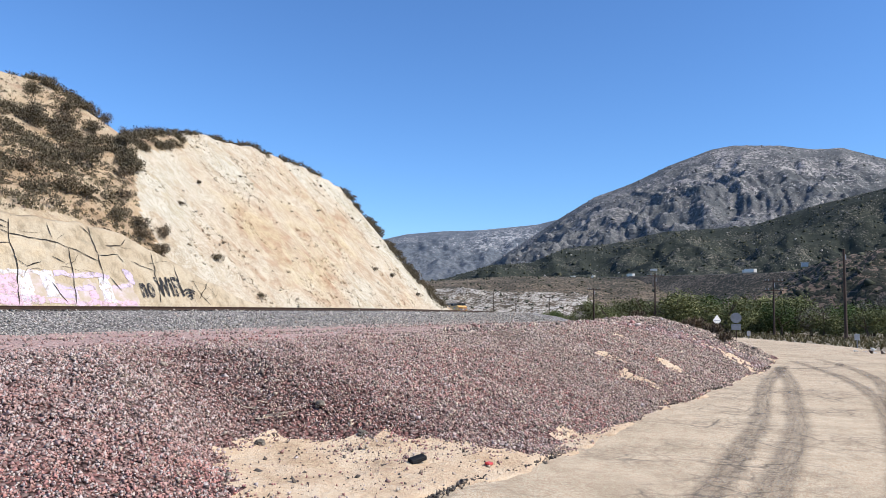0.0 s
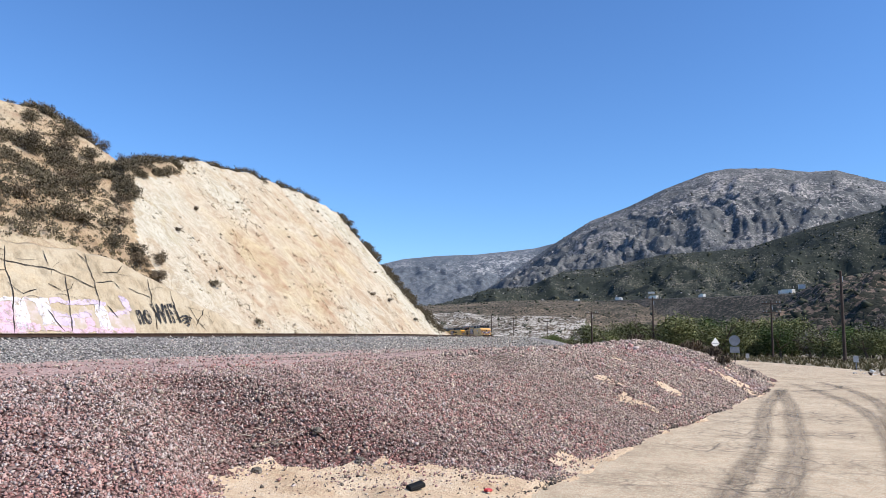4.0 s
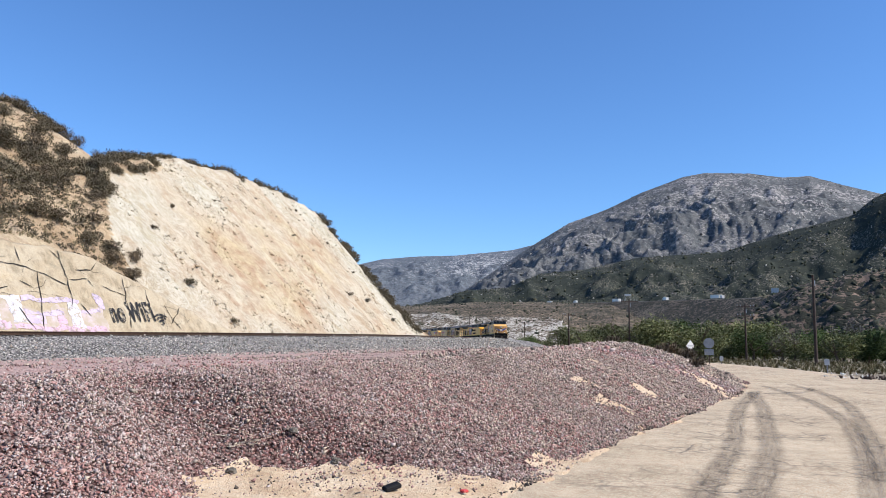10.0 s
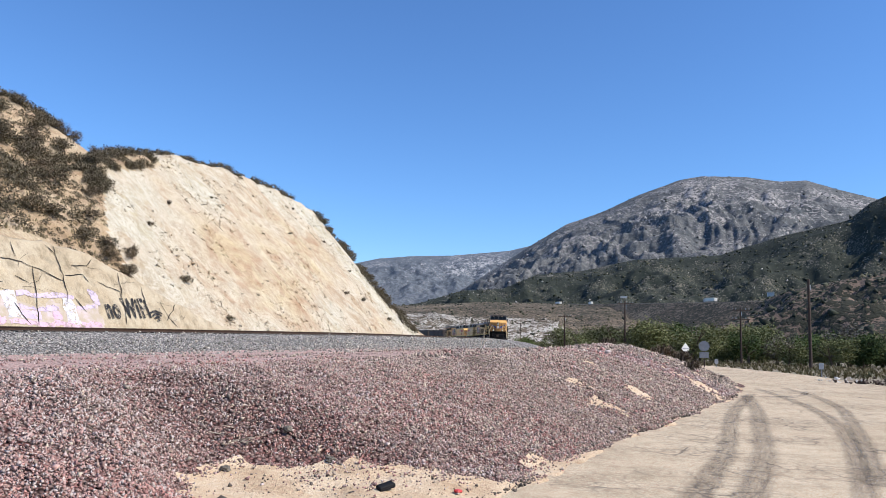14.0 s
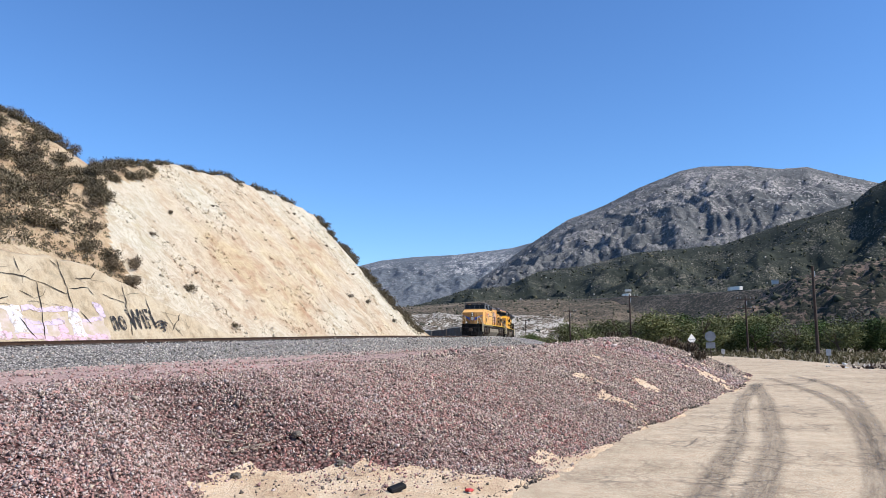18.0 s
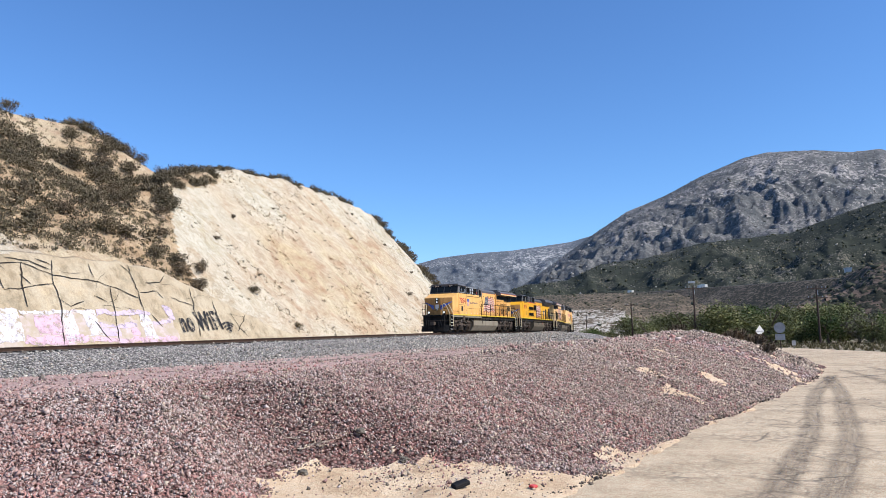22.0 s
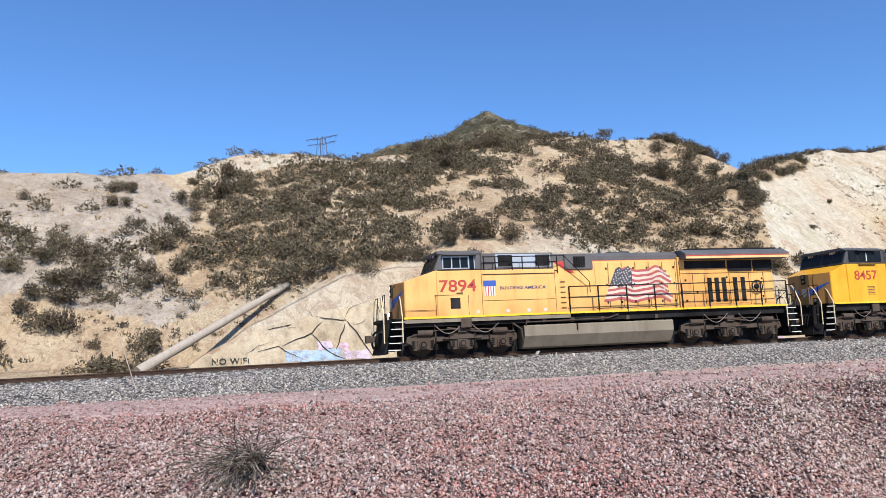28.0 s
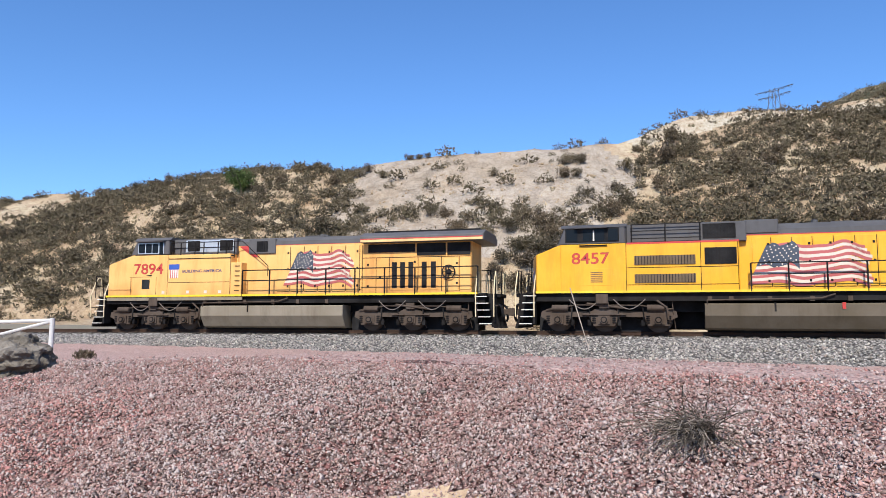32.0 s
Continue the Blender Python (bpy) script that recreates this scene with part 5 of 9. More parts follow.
        for a, b in ((-1.36, -0.72), (-0.68, -0.04), (0.04, 0.68), (0.72, 1.36)):
            bm = bmesh.new()
            v = [bm.verts.new(c) for c in ((U(2.33) + 0.02, a, 3.84), (U(2.33) + 0.02, b, 3.84), (U(2.57) + 0.03, b, 4.4), (U(2.57) + 0.03, a, 4.4))]
            bm.faces.new(v)
            part("windscreen_pane", bm, M_GLASS, t)
        wf = shape("side_window_frame", M_SILVER, t, both(2.72, 4.22, 1.48, 1.505, 3.80, 4.36))
        for a, b in ((2.76, 3.12), (3.18, 3.52), (3.56, 3.9)):
            shape("pane", M_GLASS, wf, both(a, b, 1.5, 1.512, 3.84, 4.31))
        shape("pane", M_GLASS, wf, both(3.97, 4.18, 1.5, 1.512, 3.76, 4.38))
        shape("sun_visor", M_GREYROOF, t, both(2.7, 4.3, 1.48, 1.72, 4.40, 4.43))
        shape("vent", M_BLACK, t, both(3.02, 3.47, 1.5, 1.512, 2.02, 2.5))
        bm = bmesh.new()
        for a, b, z in ((2.3, 3.6, 2.62), (4.55, 8.0, 2.32), (0.95, 2.4, 1.98)):
            bm_box(bm, U(b), U(a), 1.5, 1.506, z, z + 0.02)
        for u, z, zz in ((4.5, 1.7, 3.72), (2.36, 1.74, 2.62), (8.03, 1.7, 3.72), (3.85, 1.74, 2.62)):
            bm_box(bm, U(u) - 0.008, U(u) + 0.008, 1.5, 1.506, z, zz)
        bm_box(bm, U(3.6), U(3.3), 1.5, 1.53, 2.69, 2.73)
        bm_box(bm, U(8.05), U(4.55), 1.5, 1.53, 3.50, 3.53)
        part("panel_seam", bm, M_FRAME, t)
        for u in (4.2, 5.6, 6.6, 7.4):
            shape("warning_label", M_CREAM, t, both(u, u + 0.16, 1.503, 1.507, 1.78, 1.92))
        eq = shape("equipment_cabinet", M_GREYROOF, t, [ubox(4.6, 8.15, -1.18, 1.18, 3.7, 4.52)], bevel=0.03)
        shape("panel", M_SILVER, eq, both(5.3, 8.0, 1.18, 1.2, 3.86, 4.46), "pale metal cabinet panel")
        vents(t, 5.42, 6.1, 3.9, 4.42, 1.2)
        vents(t, 7.25, 7.95, 3.9, 4.42, 1.2)
        for s in (1, -1):
            bm = bmesh.new()
            for z in (3.62, 4.05, 4.32):
                bm_path(bm, [(U(4.6), s * 1.47, z), (U(8.2), s * 1.47, z)], 0.024)
            for u in (4.65, 5.2, 6.0, 6.5, 7.3, 7.75, 8.2):
                bm_rod(bm, (U(u), s * 1.47, 3.5), (U(u), s * 1.47, 4.32), 0.028, 6)
            bm_path(bm, [(U(8.2), s * 1.47, 4.32), (U(8.6), s * 1.4, 4.32), (U(9.9), s * 1.2, 3.1), (U(9.9), s * 1.2, 2.6)], 0.02)
            part("platform_railing", bm, M_FRAME, eq)
        shape("hood", yel, t, [ubox(8.05, 14.72, -0.98, 0.98, 1.66, 4.14)], "weathered yellow engine hood", 0.02)
        shape("hood_band", M_RED, t, both(8.3, 14.7, 0.98, 0.988, 4.11, 4.19))
        bm = bmesh.new()
        bm_prism(bm, [(-0.99, 4.13), (-0.99, 4.32), (-0.75, 4.5), (0.75, 4.5), (0.99, 4.32), (0.99, 4.13)], U(14.75), U(8.1), "x")
        part("hood_roof", bm, M_GREYROOF, t)
        shape("blower_housing", M_GREYROOF, t, [ubox(8.75, 10.2, -1.06, 1.06, 3.7, 4.45)], bevel=0.03)
        vents(t, 9.2, 9.8, 3.82, 4.32, 1.06, M_BLACK, 5)
        for s in (1, -1):
            bm = bmesh.new()
            bm_prism(bm, [(U(8.2), 4.10), (U(8.75), 4.10), (U(9.25), 3.55), (U(9.0), 3.55)], s * 0.985, s * 1.0)
            part("red_flash", bm, M_RED, t, "red and grey slanted flash")
        sb = shape("battery_box", yel, t, both(7.85, 8.62, 0.95, 1.47, 1.68, 3.28), bevel=0.02)
        for k in range(6):
            bm = bmesh.new()
            bm_rod(bm, (U(8.52), 1.5, 1.9 + 0.24 * k), (U(8.28), 1.5, 1.9 + 0.24 * k), 0.014, 6)
            bm_rod(bm, (U(8.52), 1.46, 1.9 + 0.24 * k), (U(8.52), 1.505, 1.9 + 0.24 * k), 0.014, 6)
            part("rung", bm, M_FRAME, sb)
        door_lines(t, [(10.3 + 0.72 * k, 10.97 + 0.72 * k, 1.85, 4.02, yel) for k in range(6)], 0.98)
        paint_flag(t, 10.65, 14.2, 2.15, 3.7, 1.02)
        shape("radiator_hood", M_RUSTY_YELLOW if yel is M_YELLOW_OLD else yel, t, [ubox(14.68, 20.02, -1.08, 1.08, 1.66, 4.2)], "yellow radiator compartment", 0.02)
        bm = bmesh.new()
        bm_prism(bm, [(-1.62, 4.05), (-1.62, 4.32), (-1.15, 4.54), (1.15, 4.54), (1.62, 4.32), (1.62, 4.05)], U(20.7), U(14.82), "x")
        rf = part("radiator_roof", bm, M_GREYROOF, t, "overhanging grey radiator roof", 0.02)
        shape("roof_stripe", M_WHITE if yel is M_YELLOW_PALE else M_YELLOW_PALE, rf, both(14.86, 20.65, 1.622, 1.63, 4.06, 4.17))
        shape("red_line", M_RED, rf, both(14.86, 20.65, 1.622, 1.632, 4.18, 4.22))
        shape("radiator_grid", M_BLACK, rf, [ubox(15.3, 20.4, -1.0, 1.0, 4.54, 4.63)])
        shape("screen", M_BLACK, t, both(15.05, 17.35, 1.08, 1.1, 3.62, 4.0) + both(17.45, 18.82, 1.08, 1.12, 3.45, 4.0) + both(18.9, 19.98, 1.08, 1.12, 3.45, 4.0), "dark radiator screens")
        for a in (16.22, 16.62, 17.02, 17.66, 18.1):
            d = shape("hood_door", M_RUSTY_YELLOW if yel is M_YELLOW_OLD else yel, t, both(a - 0.06, a + 0.34, 1.08, 1.1, 1.85, 3.28), bevel=0.008)
            shape("louvre", M_BLACK, d, both(a + 0.02, a + 0.26, 1.1, 1.115, 1.95, 3.15))
        bm = bmesh.new()
        for u, z0, z1 in ((14.76, 1.7, 4.0), (15.45, 1.7, 3.36), (16.1, 1.85, 3.36), (17.5, 1.85, 3.36), (18.62, 1.8, 3.36), (19.45, 1.8, 3.36)):
            bm_box(bm, U(u) - 0.014, U(u) + 0.014, 1.08, 1.086, z0, z1)
        bm_box(bm, U(19.98), U(14.76), 1.08, 1.086, 3.36, 3.39)
        part("panel_seam", bm, M_FRAME, t)
        for u, z in ((15.0, 2.0), (15.0, 3.0), (15.6, 2.4), (17.3, 3.1), (19.3, 2.1), (19.3, 3.0)):
            shape("latch", M_FRAME, t, [ubox(u, u + 0.09, 1.08, 1.11, z, z + 0.1)])
        shape("hood_door", yel, t, both(18.75, 19.4, 1.08, 1.1, 1.8, 3.3) + both(19.5, 19.98, 1.08, 1.1, 1.85, 3.3), bevel=0.008)
        bm = bmesh.new()
        for k in range(16):
            a, b = k * math.tau / 16, (k + 1) * math.tau / 16
            bm_rod(bm, (U(18.98) + 0.3 * math.cos(a), 1.2, 2.66 + 0.3 * math.sin(a)), (U(18.98) + 0.3 * math.cos(b), 1.2, 2.66 + 0.3 * math.sin(b)), 0.028, 6)
        for k in range(4):
            a = k * math.tau / 4
            bm_rod(bm, (U(18.98), 1.16, 2.66), (U(18.98) + 0.3 * math.cos(a), 1.2, 2.66 + 0.3 * math.sin(a)), 0.02, 6)
        bm_rod(bm, (U(18.98), 1.08, 2.66), (U(18.98), 1.18, 2.66), 0.13, 12)
        part("brake_wheel", bm, M_FRAME, t)
        railing(t, 8.7, 20.4, 1.49, 9)
        bm = bmesh.new()
        bm_box(bm, U(12.4), U(11.4), -0.3, 0.3, 4.5, 4.62)
        bm_rod(bm, (U(10.9), 0.4, 4.5), (U(10.9), 0.4, 4.72), 0.05)
        for k in range(3):
            bm_rod(bm, (U(12.6), 0.1 * k, 4.6), (U(12.2), 0.1 * k, 4.64), 0.05, 8)
        part("horn", bm, M_DARKROOF, t)
        num_u, num_z = 2.50, 2.78
    else:
        cab_nose(t, yel, 0.85, 1.95, 3.95, False, number or "")
        shape("cab_body", yel, t, [ubox(1.98, 9.1, -1.5, 1.5, 1.66, 3.9)], "bright yellow cab side", 0.03)
        bm = bmesh.new()
        bm_prism(bm, [(U(1.85), 3.88), (U(2.15), 4.7), (U(4.72), 4.76), (U(4.72), 3.88)], -1.49, 1.49)
        part("cab_top", bm, M_DARKROOF, t, "dark grey upper cab", 0.05)
        bm = bmesh.new()
        bm_prism(bm, [(-1.52, 4.68), (-1.2, 4.86), (1.2, 4.86), (1.52, 4.68)], U(4.75), U(2.0), "x")
        part("cab_roof", bm, M_DARKROOF, t)
        for a, b in ((-1.36, -0.72), (-0.68, -0.04), (0.04, 0.68), (0.72, 1.36)):
            bm = bmesh.new()
            bm.faces.new([bm.verts.new(c) for c in ((U(1.88) + 0.02, a, 4.0), (U(1.88) + 0.02, b, 4.0), (U(2.11) + 0.03, b, 4.6), (U(2.11) + 0.03, a, 4.6))])
            part("windscreen_pane", bm, M_GLASS, t)
        wf = shape("side_window_frame", M_BLACK, t, both(2.2, 4.45, 1.49, 1.51, 4.0, 4.66))
        for a, b in ((2.25, 2.72), (2.95, 3.38), (3.42, 3.85), (4.0, 4.4)):
            shape("pane", M_GLASS, wf, both(a, b, 1.51, 1.52, 4.05, 4.6))
        shape("window_bar", M_WHITE, wf, both(3.37, 3.43, 1.51, 1.53, 4.05, 4.55))
        shape("sun_visor", M_DARKROOF, t, both(2.6, 4.0, 1.49, 1.72, 4.64, 4.68))
        shape("cab_step_bar", M_FRAME, t, both(2.8, 3.95, 1.5, 1.56, 3.80, 3.86))
        shape("access_panel", yel, t, both(2.75, 4.2, 1.5, 1.51, 1.95, 2.75), bevel=0.004)
        bm = bmesh.new()
        for k in range(6):
            bm_box(bm, U(3.75), U(3.25), 1.51, 1.52, 2.1 + 0.09 * k, 2.14 + 0.09 * k)
        part("louvre", bm, M_BROWNVENT, t)
        bm = bmesh.new()
        for a, b, z in ((4.75, 9.05, 2.74), (4.75, 9.05, 1.95)):
            bm_box(bm, U(b), U(a), 1.5, 1.506, z, z + 0.03)
        for u in (4.72, 7.65, 9.05):
            bm_box(bm, U(u) - 0.012, U(u) + 0.012, 1.5, 1.506, 1.7, 3.9)
        part("panel_seam", bm, M_FRAME, t)
        vents(t, 5.05, 7.45, 2.88, 3.3, 1.5, M_BROWNVENT, 20)
        vents(t, 5.05, 7.45, 2.05, 2.45, 1.5, M_BROWNVENT, 20)
        vents(t, 7.8, 9.0, 2.86, 3.6, 1.5, M_BLACK, 12)
        eq = shape("equipment_cabinet", M_DARKROOF, t, [ubox(4.72, 9.4, -1.3, 1.3, 3.88, 4.78)], bevel=0.03)
        vents(t, 7.75, 9.0, 4.05, 4.7, 1.3, M_BLACK, 10)
        for s in (1, -1):
            bm = bmesh.new()
            for z in (4.1, 4.45, 4.75):
                bm_path(bm, [(U(4.9), s * 1.45, z), (U(7.7), s * 1.45, z)], 0.022)
            for u in (4.95, 6.3, 7.65):
                bm_rod(bm, (U(u), s * 1.45, 3.85), (U(u), s * 1.45, 4.75), 0.03, 6)
            part("platform_railing", bm, M_FRAME, eq)
        shape("band", M_RED, t, both(4.75, 9.1, 1.5, 1.508, 3.84, 3.92))
        shape("hood", yel, t, [ubox(9.05, 20.0, -1.05, 1.05, 1.66, 4.2)], "bright yellow engine hood", 0.02)
        bm = bmesh.new()
        bm_prism(bm, [(-1.06, 4.18), (-1.06, 4.4), (-0.8, 4.66), (0.8, 4.66), (1.06, 4.4), (1.06, 4.18)], U(20.0), U(9.3), "x")
        part("hood_roof", bm, M_DARKROOF, t)
        shape("hood_band", M_RED, t, both(9.3, 20.0, 1.05, 1.058, 4.14, 4.21))
        bm = bmesh.new()
        bm_prism(bm, [(-1.05, 3.75), (-1.62, 4.35), (-1.5, 4.72), (-0.9, 4.86), (0.9, 4.86), (1.5, 4.72), (1.62, 4.35), (1.05, 3.75)], U(19.9), U(14.9), "x")
        part("radiator_wing", bm, M_DARKROOF, t, "flared sooty radiator wings", 0.03)
        shape("dynamic_brake_hatch", M_DARKROOF, t, [ubox(9.3, 10.6, -1.1, 1.1, 4.2, 4.84)], bevel=0.05)
        door_lines(t, [(9.6 + 0.74 * k, 10.28 + 0.74 * k, 1.85, 4.02, yel) for k in range(8)], 1.05)
        paint_flag(t, 9.4, 13.7, 1.95, 3.7, 1.09)
        shape("hood_door", M_BLACK, t, both(16.9, 17.7, 1.05, 1.07, 1.8, 3.3) + both(18.8, 19.9, 1.05, 1.07, 1.8, 3.5), "dark mesh doors")
        railing(t, 9.5, 20.3, 1.49, 9)
        bm = bmesh.new()
        bm_rod(bm, (U(12.0), 0.3, 4.66), (U(12.0), 0.3, 4.84), 0.12, 10)
        bm_box(bm, U(13.4), U(12.6), -0.3, 0.3, 4.66, 4.76)
        part("exhaust", bm, M_DARKROOF, t)
        num_u, num_z = 2.45, 2.98
    if number:
        numeral(t, number, num_u, num_z, 0.52, 1.503, M_RED, 1.18 if kind == "wing" else 1.06, "red painted fleet number with dark edge", 0.0)
    else:
        shape("number_bar", M_RED, t, both(num_u, num_u + 1.7, 1.5, 1.508, num_z, num_z + 0.45))
    if kind == "wing":
        sh = shape("shield", M_WHITE, t, both(4.62, 5.12, 1.5, 1.507, 2.55, 3.0))
        bm = bmesh.new()
        for k in range(4):
            bm_box(bm, U(4.70 + 0.12 * k), U(4.66 + 0.12 * k), 1.507, 1.511, 2.55, 2.98)
        part("red_line", bm, M_RED, sh)
        shape("shield_top", M_BLUE, sh, both(4.57, 5.17, 1.506, 1.514, 2.98, 3.24))
        if number:
            numeral(t, "BUILDING AMERICA", 5.34, 2.82, 0.135, 1.503, M_NAVY, 1.28, "small dark blue lettering", 0.004)
    else:
        shape("shield", M_WHITE, t, both(15.6, 16.2, 1.05, 1.06, 2.3, 2.8))
        shape("shield_top", M_BLUE, t, both(15.55, 16.25, 1.055, 1.064, 2.8, 3.05))
    for ob in t.children_recursive:
        if kind == "flare":
            for v in ob.data.vertices:
                p = ob.matrix_basis @ v.co
                if p.z > 1.72:
                    p.z = 1.72 + (p.z - 1.72) * 0.90
                    v.co = ob.matrix_basis.inverted() @ p
        ob.data.transform(Matrix.Scale(SIZE, 4))
        ob.location = ob.location * SIZE
    return t


def freight_car(tall, body_mat, roof_mat, label):
    """A bogie freight car: ribbed box on two trucks."""
    t = new("freight_car")
    tagged(t, label, "freight car", "freight cars of the train")
    h = tall
    shape("car_frame", M_FRAME, t, [(-8.4, 8.4, -1.35, 1.35, 0.95, 1.2)])
    shape("car_body", body_mat, t, [(-8.2, 8.2, -1.45, 1.45, 1.15, h)], bevel=0.04)
    shape("car_roof", roof_mat, t, [(-8.25, 8.25, -1.48, 1.48, h, h + 0.12)])
    for s in (1, -1):
        for k in range(11):
            shape("rib", body_mat, t, [(-8 + 1.6 * k - 0.06, -8 + 1.6 * k + 0.06, s * 1.45, s * 1.53, 1.15, h)])
    for x in (-6.2, 6.2):
        shape("truck_frame", M_TRUCK, t, [(x - 1.2, x + 1.2, 1.0, 1.15, 0.4, 0.75), (x - 1.2, x + 1.2, -1.15, -1.0, 0.4, 0.75), (x - 0.3, x + 0.3, -1.1, 1.1, 0.5, 0.95)])
        for d in (-0.88, 0.88):
            bm = bmesh.new()
            for s in (1, -1):
                bm_rod(bm, (x + d, s * 0.7, 0.45), (x + d, s * 0.84, 0.45), 0.45, 18)
            bm_rod(bm, (x + d, -1, 0.45), (x + d, 1, 0.45), 0.08)
            part("wheelset", bm, M_STEEL, t)
    shape("coupler", M_TRUCK, t, [(8.4, 9.1, -0.12, 0.12, 0.75, 0.98), (-9.1, -8.4, -0.12, 0.12, 0.75, 0.98)])
    return t


# place of the train's front along the track at some times
FRONT = [(0, 347.5), (3, 323.5), (5.5, 303), (8.5, 278), (11, 255.5), (14, 227.5), (16.5, 204), (18, 190.3), (20, 171), (22, 151), (23, 140.6), (24.5, 124.6), (25.7, 112.2), (27, 99.5), (28, 90.3), (29, 81.1), (30, 71.8), (31, 62.6), (32, 53.8)]
_fit = np.polynomial.Polynomial.fit([a for a, _ in FRONT], [float(np.interp(b, BASE_S, TRACK_S)) for _, b in FRONT], 7)
_rest = [float(_fit(a)) - float(np.interp(b, BASE_S, TRACK_S)) for a, b in FRONT]


def front_at(k):
    """Place of the train's front along the track at a time."""
    return float(_fit(k)) - float(np.interp(k, [a for a, _ in FRONT], _rest))


TRAIN = []


def build_train():
    back = 0.0
    for kind, num, yel, tank, turned, label in (
            ("wing", "7894", M_YELLOW_OLD, M_TANK, False, "weathered yellow and grey diesel locomotive with painted flag, leading the train"),
            ("flare", "8457", M_YELLOW, M_TANK2, False, "bright yellow diesel locomotive with dark roof and painted flag"),
            ("wing", None, M_YELLOW_PALE, M_TANK2, True, "sun-bleached yellow diesel locomotive coupled backwards"),
            ("wing", None, M_YELLOW_OLD, M_TANK, False, "dirty yellow diesel locomotive at the back of the engines")):
        t = locomotive(kind, num, yel, tank, label)
        TRAIN.append((t, back + HALF * SIZE, turned, 8.0))
        back += 22.75
    dark = paint("dark_brown_car", (0.06, 0.045, 0.04), (0.03, 0.025, 0.02), 0.7, 0.6)
    steel = paint("grey_car", (0.10, 0.095, 0.09), (0.05, 0.045, 0.04), 0.6, 0.6)
    for i, (h, b, r, lab) in enumerate(((3.7, dark, dark, "low dark brown freight car"), (4.1, dark, M_WHITE, "dark freight car with a white roof"), (3.8, dark, dark, "dark brown freight car"),
                                        (4.0, steel, M_WHITE, "grey freight car with a pale roof"), (3.7, dark, dark, "low dark brown freight car"), (4.0, dark, steel, "dark freight car with a grey roof"), (3.9, steel, steel, "plain grey freight car"))):
        t = freight_car(h, b, r, lab)
        TRAIN.append((t, back + 9.0, False, 6.2))
        back += 18.2


def move_train():
    for t, back, turned, half in TRAIN:
        rows = []
        for k in np.arange(0, 32.01, 0.5):
            s = float(front_at(k)) + back
            a, b = track_at(s - half)[0], track_at(s + half)[0]
            d = a - b
            c = (a + b) / 2
            yaw = math.atan2(d.y, d.x)
            pitch = -math.atan2(d.z, math.hypot(d.x, d.y))
            m = Matrix.Translation(c) @ Euler((0, pitch, yaw)).to_matrix().to_4x4()
            if turned:
                m = m @ Matrix.Rotation(math.pi, 4, "Z")
            rows.append((float(k), m))
        walk(t, rows)


def turn_wheels():
    """Wheels of the engines roll with the distance gone."""
    for w, x in WHEELS[:18]:
        back = any(t is w.parent and turned for t, _, turned, _ in TRAIN)
        rows = []
        for k in range(0, 481):
            a = (float(front_at(0)) - float(front_at(k / 15))) / (0.53 * SIZE) * (-1 if back else 1)
            rows.append((k / 15, Matrix.Translation((x * SIZE, 0, 0.53 * SIZE)) @ Matrix.Rotation(a, 4, "Y")))
        walk(w, rows)


# ---- rails and sleepers ----
def build_rails():
    s = np.arange(10, TRACK_S[-1] - 2, 1.5)
    for side in (-1, 1):
        bm = bmesh.new()
        prof = [(-0.07, -0.16), (0.07, -0.16), (0.07, -0.145), (0.012, -0.12), (0.012, -0.045), (0.036, -0.03), (0.036, 0.0), (-0.036, 0.0), (-0.036, -0.03), (-0.012, -0.045), (-0.012, -0.12), (-0.07, -0.145)]
        rings = []
        for q in s:
            ring = []
            for o, h in prof:
                x, y = from_track(q, side * 0.7535 + o)
                ring.append(bm.verts.new((float(x), float(y), float(rail_z(q)) + h)))
            rings.append(ring)
        for a, b in zip(rings, rings[1:]):
            for i in range(len(prof)):
                j = (i + 1) % len(prof)
                bm.faces.new((a[i], a[j], b[j], b[i]))
        bmesh.ops.recalc_face_normals(bm, faces=bm.faces[:])
        ob = part("rail", bm, M_RUST)
        tagged(ob, "long rusty steel rail on sleepers", "rail", "rails of the track")
    tie = surface("concrete_sleeper", [(0.10, 0.085, 0.07), (0.15, 0.13, 0.11)], 2, 0.9, fine=20)
    bm = bmesh.new()
    bm_box(bm, -0.12, 0.12, -1.22, 1.22, -0.36, -0.165)
    root = new("sleeper_row")
    tagged(root, "weathered sleepers half sunk in the ballast", "sleepers", kind="structure")
    first = part("sleeper", bm, tie, root, bevel=0.015)
    k = 0
    for q in np.arange(30, 215, 0.62):
        c, d = track_at(float(q))
        ob = first if k == 0 else new("sleeper", first.data)
        ob.parent = root
        ob.matrix_basis = Matrix.Translation(c) @ Matrix.Rotation(math.atan2(d.y, d.x), 4, "Z")
        k += 1

# ---- plants ----
def leaf_mat(name, stops, rough=0.8):
    m, nt, b = material(name, rough, 0.0, 0.15)
    r = ramp(nt, island(nt), [(i / len(stops), c) for i, c in enumerate(stops)])
    oi = nt.nodes.new("ShaderNodeObjectInfo")
    tone = ramp(nt, oi.outputs["Random"], [(0, (0.32, 0.32, 0.32)), (0.5, (0.5, 0.5, 0.48)), (1, (0.62, 0.60, 0.55))])
    nt.links.new(mix(nt, 0.8, r, tone, "OVERLAY"), base_of(b))
    b.inputs["Subsurface Weight"].default_value = 0.0
    return m


